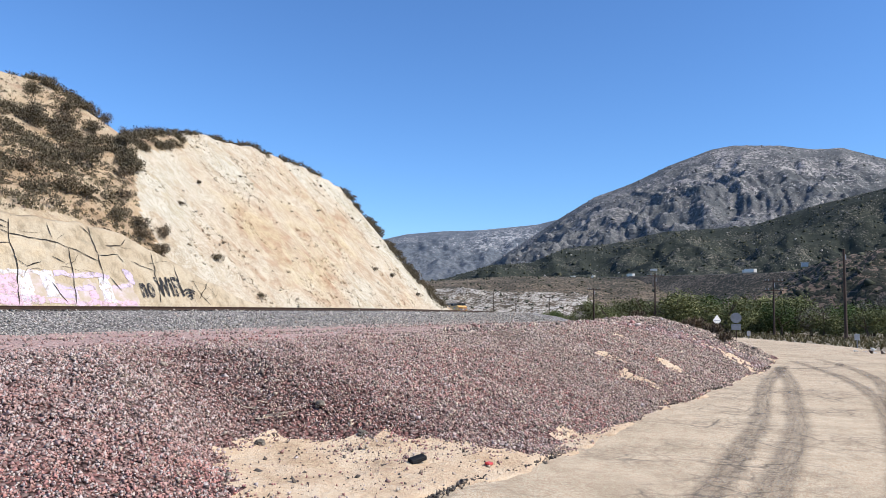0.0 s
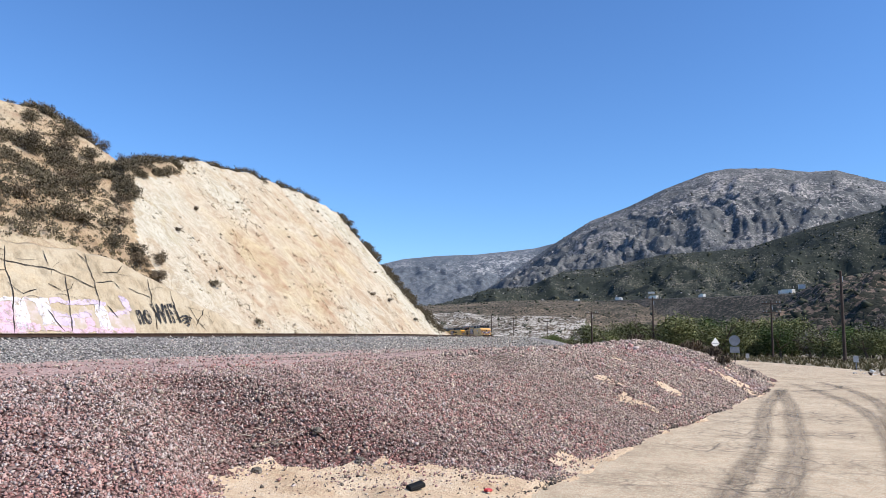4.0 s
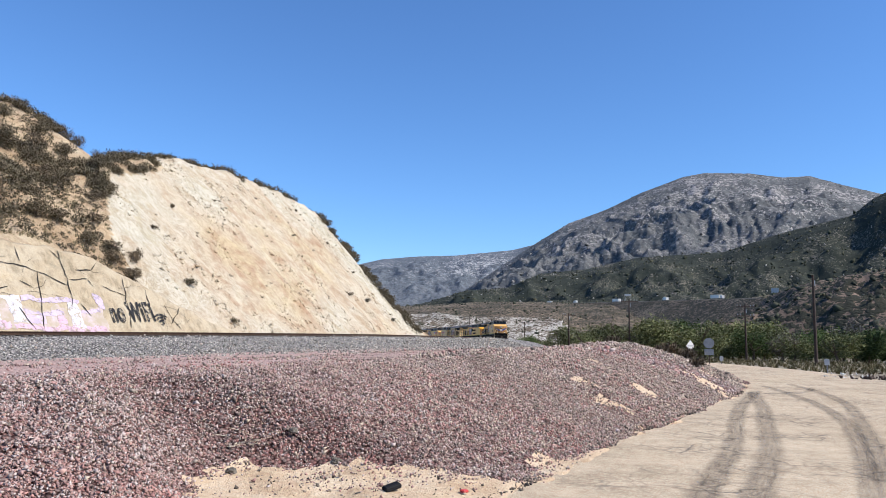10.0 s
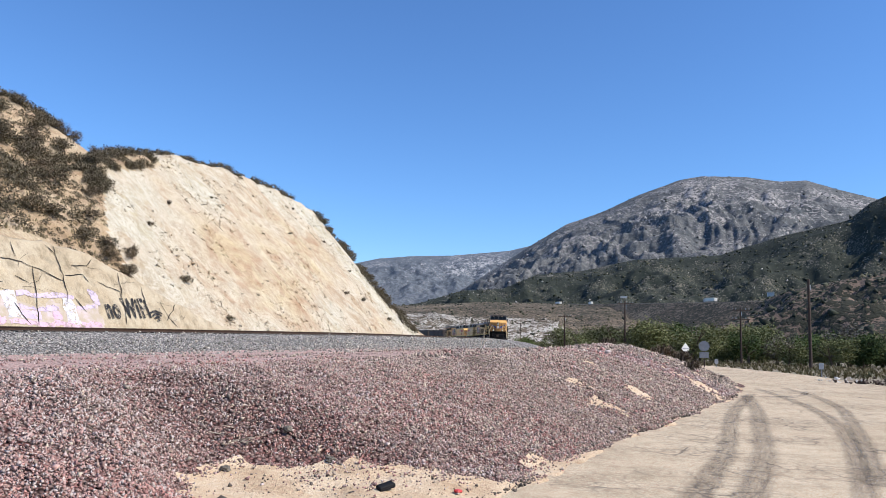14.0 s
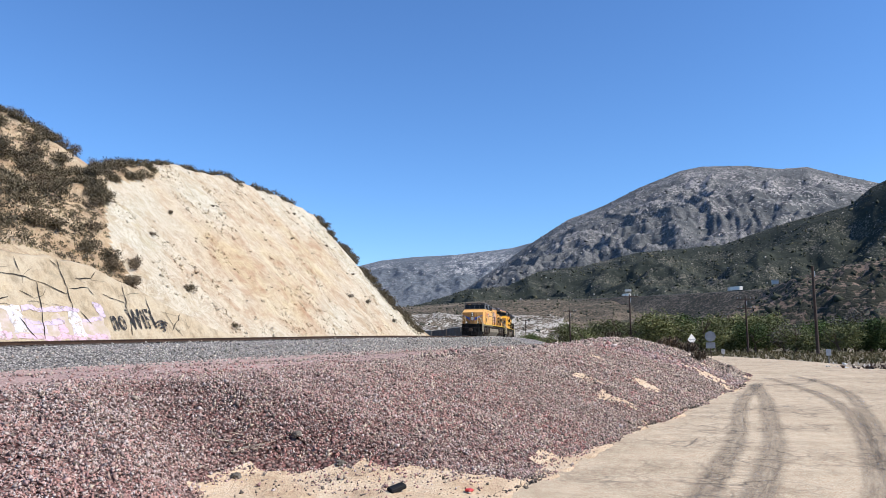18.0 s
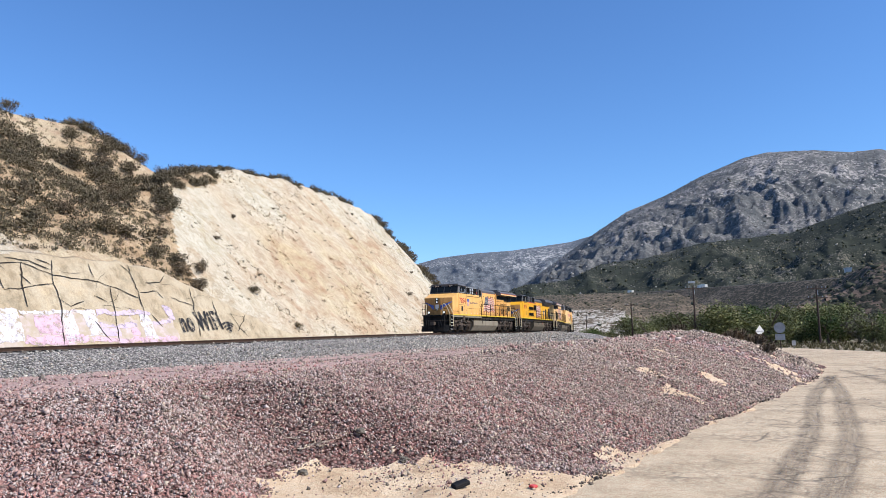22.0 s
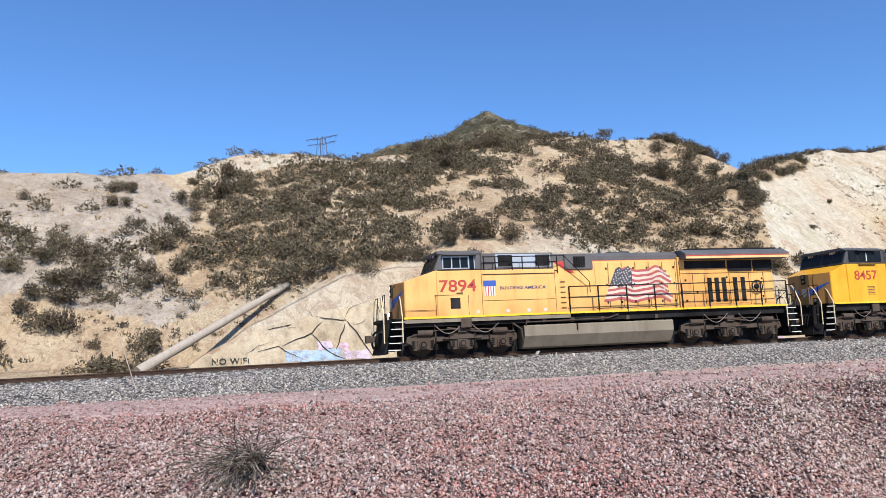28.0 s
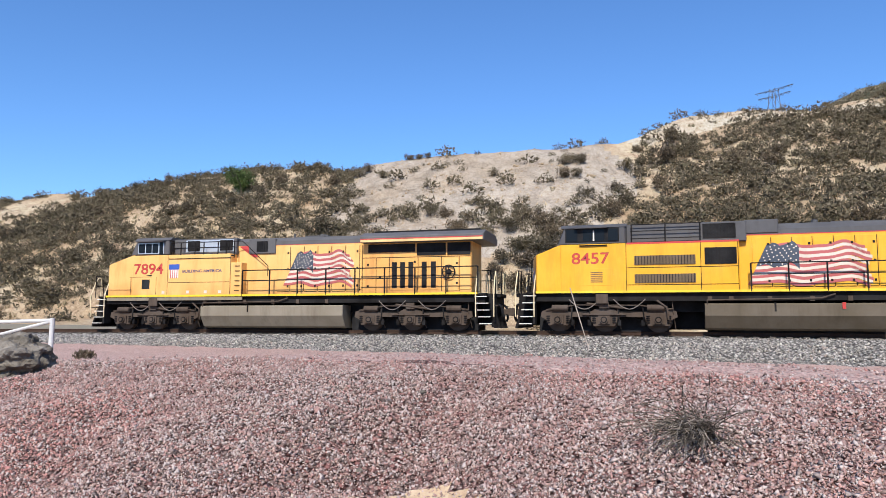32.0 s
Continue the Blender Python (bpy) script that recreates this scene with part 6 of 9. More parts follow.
M_SCRUB = leaf_mat("scrub_leaves", [(0.088, 0.071, 0.051), (0.116, 0.096, 0.062), (0.157, 0.126, 0.085), (0.097, 0.088, 0.050), (0.190, 0.152, 0.108), (0.116, 0.102, 0.062), (0.160, 0.130, 0.086)])
M_SCRUB_RED = leaf_mat("rusty_scrub_leaves", [(0.105, 0.078, 0.055), (0.14, 0.105, 0.07), (0.085, 0.068, 0.045), (0.19, 0.15, 0.10)])
M_GREENLEAF = leaf_mat("green_leaves", [(0.075, 0.115, 0.032), (0.105, 0.155, 0.045), (0.15, 0.195, 0.065), (0.055, 0.085, 0.027)])
M_WILLOW = leaf_mat("olive_leaves", [(0.15, 0.165, 0.066), (0.21, 0.222, 0.092), (0.28, 0.285, 0.13), (0.09, 0.105, 0.042)])
M_GREYTWIG = leaf_mat("grey_twigs", [(0.20, 0.18, 0.15), (0.28, 0.25, 0.21), (0.14, 0.12, 0.10)])
M_PALETWIG = leaf_mat("pale_dry_twigs", [(0.55, 0.46, 0.36), (0.62, 0.54, 0.43), (0.42, 0.34, 0.26)])
M_DARKTWIG = leaf_mat("dark_twigs", [(0.085, 0.07, 0.055), (0.14, 0.115, 0.09), (0.06, 0.05, 0.04), (0.34, 0.29, 0.24)])
M_DRYGRASS = leaf_mat("dry_grass", [(0.38, 0.30, 0.17), (0.46, 0.37, 0.22), (0.30, 0.24, 0.14), (0.22, 0.20, 0.11)])
M_VERGE = leaf_mat("verge_leaves", [(0.232, 0.189, 0.098), (0.160, 0.149, 0.065), (0.319, 0.250, 0.137), (0.116, 0.115, 0.052)])
M_BARK = surface("grey_brown_bark", [(0.10, 0.075, 0.055), (0.17, 0.135, 0.10)], 3, 0.9, fine=25, bump_s=0.8, bump_d=0.03)


def leaf_cloud(n, lobes, leaf, seed, upright=0.0, slim=1.0):
    """Leaves strewn through overlapping lobes (centre, radii): an uneven crown with gaps."""
    rng = np.random.default_rng(seed)
    L = np.array([(*c, *r) for c, r in lobes], float)
    w = (L[:, 3] * L[:, 4] * L[:, 5]) ** 0.67
    k = rng.choice(len(L), n, p=w / w.sum())
    d = rng.normal(size=(n, 3))
    d /= np.linalg.norm(d, axis=1)[:, None]
    rad = rng.uniform(0.25, 1.0, n) ** 0.45
    rad *= 1 + 0.18 * rng.normal(size=n)
    c = L[k, :3] + d * rad[:, None] * L[k, 3:]
    a = rng.normal(size=(n, 3)) + d * 0.6
    a[:, 2] += upright * 2.5
    a /= np.linalg.norm(a, axis=1)[:, None]
    b = np.cross(a, rng.normal(size=(n, 3)))
    b /= np.linalg.norm(b, axis=1)[:, None]
    sz = leaf * rng.uniform(0.6, 1.5, n)[:, None]
    a, b = a * sz, b * sz * slim * rng.uniform(0.3, 0.6, n)[:, None]
    v = np.stack([c - a * 0.5 - b * 0.6, c + a * 0.75 + b * 0.15, c - a * 0.35 + b * 0.7], 1)
    v[..., 2] = np.maximum(v[..., 2], 0.0)
    return v.reshape(-1, 3), np.arange(n * 3).reshape(-1, 3)


def woody(name, seed, height, radius, limbs, parent, mat):
    """A tapered stem with forking limbs."""
    rng = random.Random(seed)
    bm = bmesh.new()

    def limb(a, b, r0, r1):
        d = b - a
        m = Matrix.Translation((a + b) / 2) @ d.to_track_quat("Z", "Y").to_matrix().to_4x4()
        bmesh.ops.create_cone(bm, cap_ends=True, segments=5, radius1=r0, radius2=r1, depth=d.length, matrix=m)

    base, fork = Vector((0, 0, -0.15)), Vector((rng.uniform(-0.1, 0.1) * height, rng.uniform(-0.1, 0.1) * height, height * 0.38))
    limb(base, fork, radius, radius * 0.75)
    for i in range(limbs):
        a = i * math.tau / limbs + rng.uniform(-0.4, 0.4)
        e = fork + Vector((math.cos(a), math.sin(a), rng.uniform(0.7, 1.4))) * height * rng.uniform(0.26, 0.4)
        limb(fork, e, radius * 0.55, radius * 0.2)
        for _ in range(2):
            limb(e * 0.5 + fork * 0.5, e + Vector((rng.uniform(-0.2, 0.2), rng.uniform(-0.2, 0.2), rng.uniform(0, 0.25))) * height, radius * 0.22, radius * 0.06)
    return part(name, bm, mat, parent)


def plant(name, seed, size, tall, leaves, leaf, mat, label, category, group, trunk_r=0.05, upright=0.2, slim=1.0, lobe=(4, 7)):
    rng = random.Random(seed)
    t = new(name)
    tagged(t, label, category, group)
    lobes = []
    for i in range(rng.randint(*lobe)):
        a, d = rng.uniform(0, math.tau), rng.uniform(0.1, 0.62) * size
        r = size * rng.uniform(0.32, 0.55) * (0.75 if lobe[0] > 5 else 1)
        lobes.append(((d * math.cos(a), d * math.sin(a), tall * rng.uniform(0.35, 0.72)), (r, r, tall * rng.uniform(0.24, 0.38))))
    v, f = leaf_cloud(leaves, lobes, leaf, seed, upright, slim)
    me = mesh_of("crown", v, f)
    me.materials.append(mat)
    c = new("crown", me)
    c.parent = t
    woody("trunk", seed, tall * 0.9, trunk_r, 4 if tall > 2 else 2, t, M_BARK)
    return t


def hill_point(a, ot):
    x, y = from_slope(a + 80.5, ot)
    return float(x), float(y), float(hill_z(np.array([x]), np.array([y]))[0])


def scatter_hill():
    kinds = [plant("shrub", 100 + k, 1.0, 1.2, 1000, 0.105, M_SCRUB if k % 3 else M_SCRUB_RED, "dusty grey-green scrub bush on the dry slope" if k % 3 else "rusty brown dry bush on the slope", "shrub", "scrub bushes on the hillside", 0.04, 0.35, 0.75, (7, 11)) for k in range(7)]
    rng = random.Random(5)
    used = set()
    spots = []
    tries = 0
    while len(spots) < 88 and tries < 30000:
        tries += 1
        a, o = rng.uniform(-70, 60), rng.uniform(7.5, 44)
        x, y = from_slope(a + 80.5, o)
        x, y = np.array([float(x)]), np.array([float(y)])
        if cut_weight(x, y)[0] > 0.3 or (0 < a < 56 and o < 10.6):
            continue
        dens = 0.85 + 0.9 * float(fbm(a * 0.09, o * 0.09, 81, 3))
        if bare_zone(a, o) and o > 14:
            continue
        if a > 44:
            dens *= 0.75
        if 2.5 < a < 24 and 33.5 < o < 44:
            continue
        elif 2 < a < 30:
            dens *= 1.6
        if 22 < a < 62 and o < 17:
            dens *= 0.4
        if o > 36:
            dens *= 0.8
        if rng.random() > dens or any((a - p) ** 2 + (o - q) ** 2 < 1.0 for p, q, _ in spots):
            continue
        spots.append((a, o, rng.uniform(0.8, 1.7) if rng.random() < 0.8 else rng.uniform(1.7, 2.5)))
    # along the rim and the far end of the cut, and a few clinging to its face
    rim = []
    for k in range(84):
        a = 52 + 52 * k / 83
        rim.append((a + rng.uniform(-0.6, 0.6), rng.uniform(27.6, 30.2), rng.uniform(0.5, 1.25)))
    for k in range(84):
        o = 7 + 23 * k / 83
        rim.append((105.2 + 0.22 * o + rng.uniform(-2.2, 2.0), o + rng.uniform(-0.5, 0.5), rng.uniform(0.6, 1.5)))
    for a, o, r in ((55.2, 11.5, 0.75), (57, 8.0, 0.6), (49.8, 13.0, 1.1), (91, 12.5, 0.55), (95, 11.5, 0.6), (99, 9, 0.5), (62, 20, 0.5), (58, 24, 0.6), (66, 26, 0.45), (56, 17, 0.55), (88, 20, 0.4), (72, 22, 0.35), (100, 16, 0.45), (101, 21, 0.5), (98, 25, 0.5), (11.3, 9.6, 1.1), (13.6, 10.8, 1.3), (16.1, 10.2, 0.9), (18.8, 10.0, 0.8), (17.8, 12.6, 1.6), (20.5, 13.4, 1.9), (9.6, 11.8, 1.7), (7.6, 12.2, 1.9), (22.6, 12.6, 1.5), (26.4, 14.2, 1.3), (30.5, 13.0, 1.2), (34.5, 14.5, 1.3), (38.2, 16.5, 1.2), (42.5, 14.5, 1.5), (44.5, 13.2, 1.4), (46.5, 12.5, 1.3), (47.8, 11.4, 1.2), (50.5, 27, 1.7), (53, 30, 1.6), (55.5, 33, 1.7), (58, 35.5, 1.6), (61, 37.5, 1.6), (64, 38.5, 1.5), (67, 39, 1.4), (56, 38, 1.5), (60, 40.5, 1.5), (48.5, 23, 1.6), (47, 19.5, 1.5), (47.3, 13.5, 1.1), (48.0, 16.2, 1.2), (50.2, 18.6, 1.2), (52.2, 20.6, 1.1), (54.6, 22.8, 1.2), (57.2, 25.2, 1.2), (59.8, 28, 1.1), (62.4, 30.6, 1.2)):
        spots.append((a, o, r))
    # the wedge of brush over the upper corner of the cut
    for k in range(110):
        o = rng.uniform(19.5, 29.5)
        rim.append((rng.uniform(51.5 + 0.2 * (o - 20), float(np.interp(o, [20, 22, 23.5, 25, 30], [53.5, 55.0, 60.5, 66.5, 69.0]))), o, rng.uniform(0.5, 1.15)))
    for k in range(60):
        rim.append((rng.uniform(57, 103), rng.uniform(9, 28), rng.uniform(0.16, 0.38)))
    # clumps round the bare grey slope
    for a, o, r in ((-17.4, 12.8, 1.6), (-16.3, 13.1, 1.8), (-14.9, 12.5, 1.6), (-14.1, 13.9, 1.4), (-17.3, 13.8, 1.3), (-12.8, 12.9, 1.0), (-14.4, 21.2, 0.8), (-13.0, 20.7, 0.9), (-11.6, 18.5, 1.2), (-9.5, 17.7, 1.0), (-11.0, 13.9, 1.2), (-10.2, 14.9, 0.9), (-7.6, 18.9, 1.2), (-6.8, 20.1, 1.2), (-5.5, 19.6, 1.3), (-4.4, 18.4, 1.1), (-6.7, 17.1, 1.3), (-7.4, 15.1, 1.2)):
        spots.append((a, o, r))
    for a, o, r in ((-5.5, 15.1, 1.4), (-4.8, 16.5, 1.2), (-6.8, 12.7, 1.1), (-5.6, 12.5, 1.2), (-7.8, 13.6, 0.9), (-4.3, 29.9, 0.9), (-3.1, 30.2, 0.9), (-4.5, 27.2, 1.0), (-3.2, 27.2, 0.8), (-2.3, 24.1, 0.8), (-1.3, 18.4, 1.0), (-0.3, 21.4, 1.2), (1.0, 23.3, 1.2), (-1.4, 16.4, 0.9), (1.6, 33.1, 0.8), (0.8, 29.3, 1.0), (2.0, 27.7, 1.1), (0.1, 25.7, 0.9), (-0.3, 17.1, 1.0), (0.9, 18.3, 1.2)):
        spots.append((a, o, r))
    for a, o, r in ((-24.0, 31.6, 1.0), (-23.1, 32.3, 0.9), (-20.9, 29.3, 0.8), (-10.6, 28.7, 0.6), (-3.7, 11.1, 0.6), (-8.7, 10.9, 0.7), (-19.4, 15.8, 0.9), (-12.5, 17.9, 0.7), (-15.2, 15.2, 0.9), (4.7, 34.6, 1.1), (5.8, 30.3, 1.2), (3.2, 24.9, 1.2), (-19.8, 33.6, 0.6), (-18.9, 33.7, 0.6), (-18.0, 33.6, 0.55)):
        spots.append((a, o, r))
    spots = [(a, o, r * 1.12 if -25 < a < 4 else min(r, 1.25) if a < -25 else r) for a, o, r in spots]
    for i, (a, o, r) in enumerate(spots):
        x, y, z = hill_point(a, o)
        src = kinds[i % 7]
        m = Matrix.Translation((x, y, z - 0.12 * r)) @ Matrix.Rotation(rng.uniform(0, 6.28), 4, "Z") @ Matrix.Diagonal((r * rng.uniform(0.9, 1.2), r * rng.uniform(0.9, 1.2), r * rng.uniform(0.75, 1.1), 1))
        if i % 7 not in used:
            used.add(i % 7)
            src.matrix_basis = m
        else:
            ob = copy_thing(src, Matrix())
            ob.matrix_basis = m
    # the smaller bushes, past counting, in one mesh
    rs = np.random.default_rng(19)
    n = 12500
    a, o = rs.uniform(-78, 76, n), rs.uniform(7.0, 45, n)
    x, y = from_slope(a + 80.5, o)
    dens = 0.66 + 0.9 * fbm(a * 0.09, o * 0.09, 81, 3) + 0.6 * fbm(a * 0.3, o * 0.3, 85, 3)
    dens = np.where(bare_zone(a, o) & (o > 14), np.where(o < 23, dens * 1.15, 0.0), dens)
    dens = np.where(a < -13 - 0.37 * o, dens + 0.38, np.where((a > 4) & (o > 13), dens + 0.36, dens))
    dens = np.where((a > 22) & (o < 17), dens * 0.6, dens)
    dens = np.where((a > 24) & (a < 47) & (o > 15), dens + 0.3, dens)
    dens = np.where((a > 3) & (a < 30), np.where((o > 34.0 + 0.06 * (a - 4)) & (o < 43.5) & (a < 23), 0.0, dens + 0.38), dens)
    dens = np.where((a > 31) & (a < 49) & (o > 10) & (o < 25), dens * 0.78, dens)
    dens = np.where((a < -8) & (o < 10.5), 0, dens)
    dens = np.where((a > 43) & (a < 60) & (o > 14), dens - 0.22, dens)
    ok = (rs.uniform(0, 1, n) < np.clip((dens - 0.68) * 1.6, 0.05, 0.85)) & (cut_weight(x, y) < 0.2) & ~((a > 0) & (a < 56) & (o < 10.8)) & (a < 66 + 0.3 * (o - 30))
    x, y = x[ok], y[ok]
    z = hill_z(x, y)
    V, F = [], []
    base = [leaf_cloud(120, [((0, 0, 0.40), (0.56, 0.56, 0.38)), ((0.42, 0.2, 0.28), (0.38, 0.36, 0.28)), ((-0.36, 0.28, 0.30), (0.40, 0.36, 0.30)), ((0.05, -0.42, 0.24), (0.36, 0.32, 0.24))], 0.145, 700 + k, 0.22, 1.15)[0] for k in range(6)]
    for i in range(len(x)):
        r = 0.48 + 1.05 * rs.random() ** 1.7
        c, s = math.cos(i * 1.7), math.sin(i * 1.7)
        b = base[i % 6] * r
        V.append(np.stack([b[:, 0] * c - b[:, 1] * s + x[i], b[:, 0] * s + b[:, 1] * c + y[i], b[:, 2] + z[i] - 0.08], 1))
    for i, (a, o, r) in enumerate(rim):
        for j in range(2 if r > 0.4 else 1):
            hx, hy, hz = hill_point(a + 0.3 * j * r, o + 0.25 * j)
            V.append(base[(i + j) % 6] * r * 1.15 + np.array([hx, hy, hz - 0.1 * r]))
    V = np.vstack(V)
    me = mesh_of("scrub", V, np.arange(len(V)).reshape(-1, 3))
    me.materials.append(M_SCRUB)
    tagged(new("scrub", me), "dense grey-green and brown scrub over the dry hillside", "scrub", kind="stuff")
    # the green tree on the skyline
    g = plant("tree", 300, 1.9, 3.0, 3600, 0.13, M_GREENLEAF, "dark green bushy tree on the ridge", "tree", "", 0.12, 0.0)
    x, y, z = hill_point(-34.2, 28.2)
    g.matrix_basis = pose(x, y, z - 0.1) @ Matrix.Diagonal((1.05, 1.05, 0.95, 1))
    # low growth too small to count: tufts and seedlings
    rs = np.random.default_rng(17)
    n = 26000
    a, o = rs.uniform(-75, 62, n), rs.uniform(6.5, 46, n)
    x, y = from_slope(a + 80.5, o)
    dens = 0.5 + 0.8 * fbm(a * 0.09, o * 0.09, 81, 3) + 0.5 * fbm(a * 0.4, o * 0.4, 83, 3)
    ok = (rs.uniform(0, 1, n) < dens) & (cut_weight(x, y) < 0.3) & ~((a > 0) & (a < 56) & (o < 10.6)) & ~((a < 1) & (o < 9.5)) & ~(bare_zone(a, o) & (o > 16) & (rs.uniform(0, 1, n) < 0.965)) & ~((a > 3) & (a < 22) & (o > 31) & (rs.uniform(0, 1, n) < 0.8))
    x, y = x[ok], y[ok]
    z = hill_z(x, y)
    m = len(x)
    small = rs.uniform(0, 1, m) < 0.42
    clump = [leaf_cloud(30, [((0, 0, 0.4), (0.6, 0.6, 0.42)), ((0.4, 0.2, 0.3), (0.4, 0.4, 0.3))], 0.27, 740 + k, 0.2, 1.1)[0] for k in range(4)]
    V = []
    for i in np.nonzero(small)[0]:
        V.append(clump[i % 4] * rs.uniform(0.18, 0.5) + np.array([x[i], y[i], z[i] - 0.02]))
    V = np.vstack(V)
    me = mesh_of("low_scrub", V, np.arange(len(V)).reshape(-1, 3))
    me.materials.append(M_SCRUB)
    tagged(new("low_scrub", me), "small grey-green sagebrush on the slope", "scrub", kind="stuff")
    blades = 12
    P = np.repeat(np.stack([x, y, z], 1)[~small], blades, 0)
    m = len(P)
    r = np.repeat(rs.uniform(0.12, 0.38, m // blades), blades)
    ang = rs.uniform(0, 6.283, m)
    tip = P + np.stack([np.cos(ang) * r * 0.8, np.sin(ang) * r * 0.8, r * rs.uniform(0.4, 1.2, m)], 1)
    side = np.stack([-np.sin(ang), np.cos(ang), 0 * ang], 1) * (r * 0.09)[:, None]
    base = P + np.stack([np.cos(ang), np.sin(ang), 0 * ang], 1) * (r * 0.2)[:, None] - np.array([0, 0, 0.05])
    V = np.stack([base - side, base + side, tip], 1).reshape(-1, 3)
    me = mesh_of("dry_grass", V, np.arange(len(V)).reshape(-1, 3))
    me.materials.append(M_DRYGRASS)
    tagged(new("dry_grass", me), "tufts of dry straw-coloured grass on the slope", "grass", kind="stuff")


def valley_trees():
    src = []
    for k in range(5):
        src.append(plant("tree", 400 + k, 2.6, 5.0, 3200, 0.19, (M_WILLOW, M_GREENLEAF, M_WILLOW, M_WILLOW, M_GREYTWIG)[k], ("olive-green leafy tree by the road", "dark green leafy tree by the road", "pale willowy green tree", "dense pale green bushy tree", "grey half-bare tree among green ones")[k], "tree", "trees in the valley", 0.14, 0.0, 0.9, (8, 12)))
    rng = random.Random(9)
    k = 0
    for i in range(118):
        pan = 8.4 + 37 * i / 117 + rng.uniform(-0.3, 0.3)
        d = rng.uniform(112, 150) if pan > 13 else rng.uniform(125, 165)
        s = rng.choice((0.62, 0.8, 1.0, 1.15, 1.35)) * rng.uniform(0.9, 1.1) * (1.12 if pan > 20 else 0.92 if pan > 11 else 0.75)
        x, y = d * math.sin(radians(pan)), d * math.cos(radians(pan))
        kind = rng.choice((0, 0, 1, 2, 2, 3, 3, 4))
        z = float(ground_z(np.array([x]), np.array([y]))[0])
        m = Matrix.Translation((x, y, z - 0.3)) @ Matrix.Rotation(rng.uniform(0, 6.28), 4, "Z") @ Matrix.Diagonal((s * 1.5, s * 1.5, s, 1))
        if k < 5:
            src[k].matrix_basis = m
        else:
            copy_thing(src[kind], Matrix()).matrix_basis = m
        k += 1
    # weeds along the far verge
    rs = np.random.default_rng(23)
    n = 5000
    pan, d = np.radians(rs.uniform(4, 42, n)), rs.uniform(55, 118, n)
    x, y = d * np.sin(pan), d * np.cos(pan)
    q, p = road_qp(x, y)
    right = np.interp(q, [-40, 0, 15, 22, 30, 40, 55, 78, 120], [-9, -9, -8, -5.5, -3.4, -1.0, 3.0, 13, 30])
    ok = (p < right - 0.8) | (q > 82)
    x, y = x[ok], y[ok]
    z = ground_z(x, y)
    blades = 10
    P = np.repeat(np.stack([x, y, z], 1), blades, 0)
    m = len(P)
    r = np.repeat(rs.uniform(0.08, 0.4, len(x)) * rs.choice([0.5, 1, 1.3], len(x)), blades)
    ang = rs.uniform(0, 6.283, m)
    tip = P + np.stack([np.cos(ang) * r * 0.9, np.sin(ang) * r * 0.9, r * rs.uniform(0.5, 1.3, m)], 1)
    side = np.stack([-np.sin(ang), np.cos(ang), 0 * ang], 1) * (r * 0.11)[:, None]
    V = np.stack([P - side, P + side, tip], 1).reshape(-1, 3)
    me = mesh_of("verge_weeds", V, np.arange(len(V)).reshape(-1, 3))
    me.materials.append(M_VERGE)
    tagged(new("verge_weeds", me), "dry weeds and low brush along the verge", "weeds", kind="stuff")


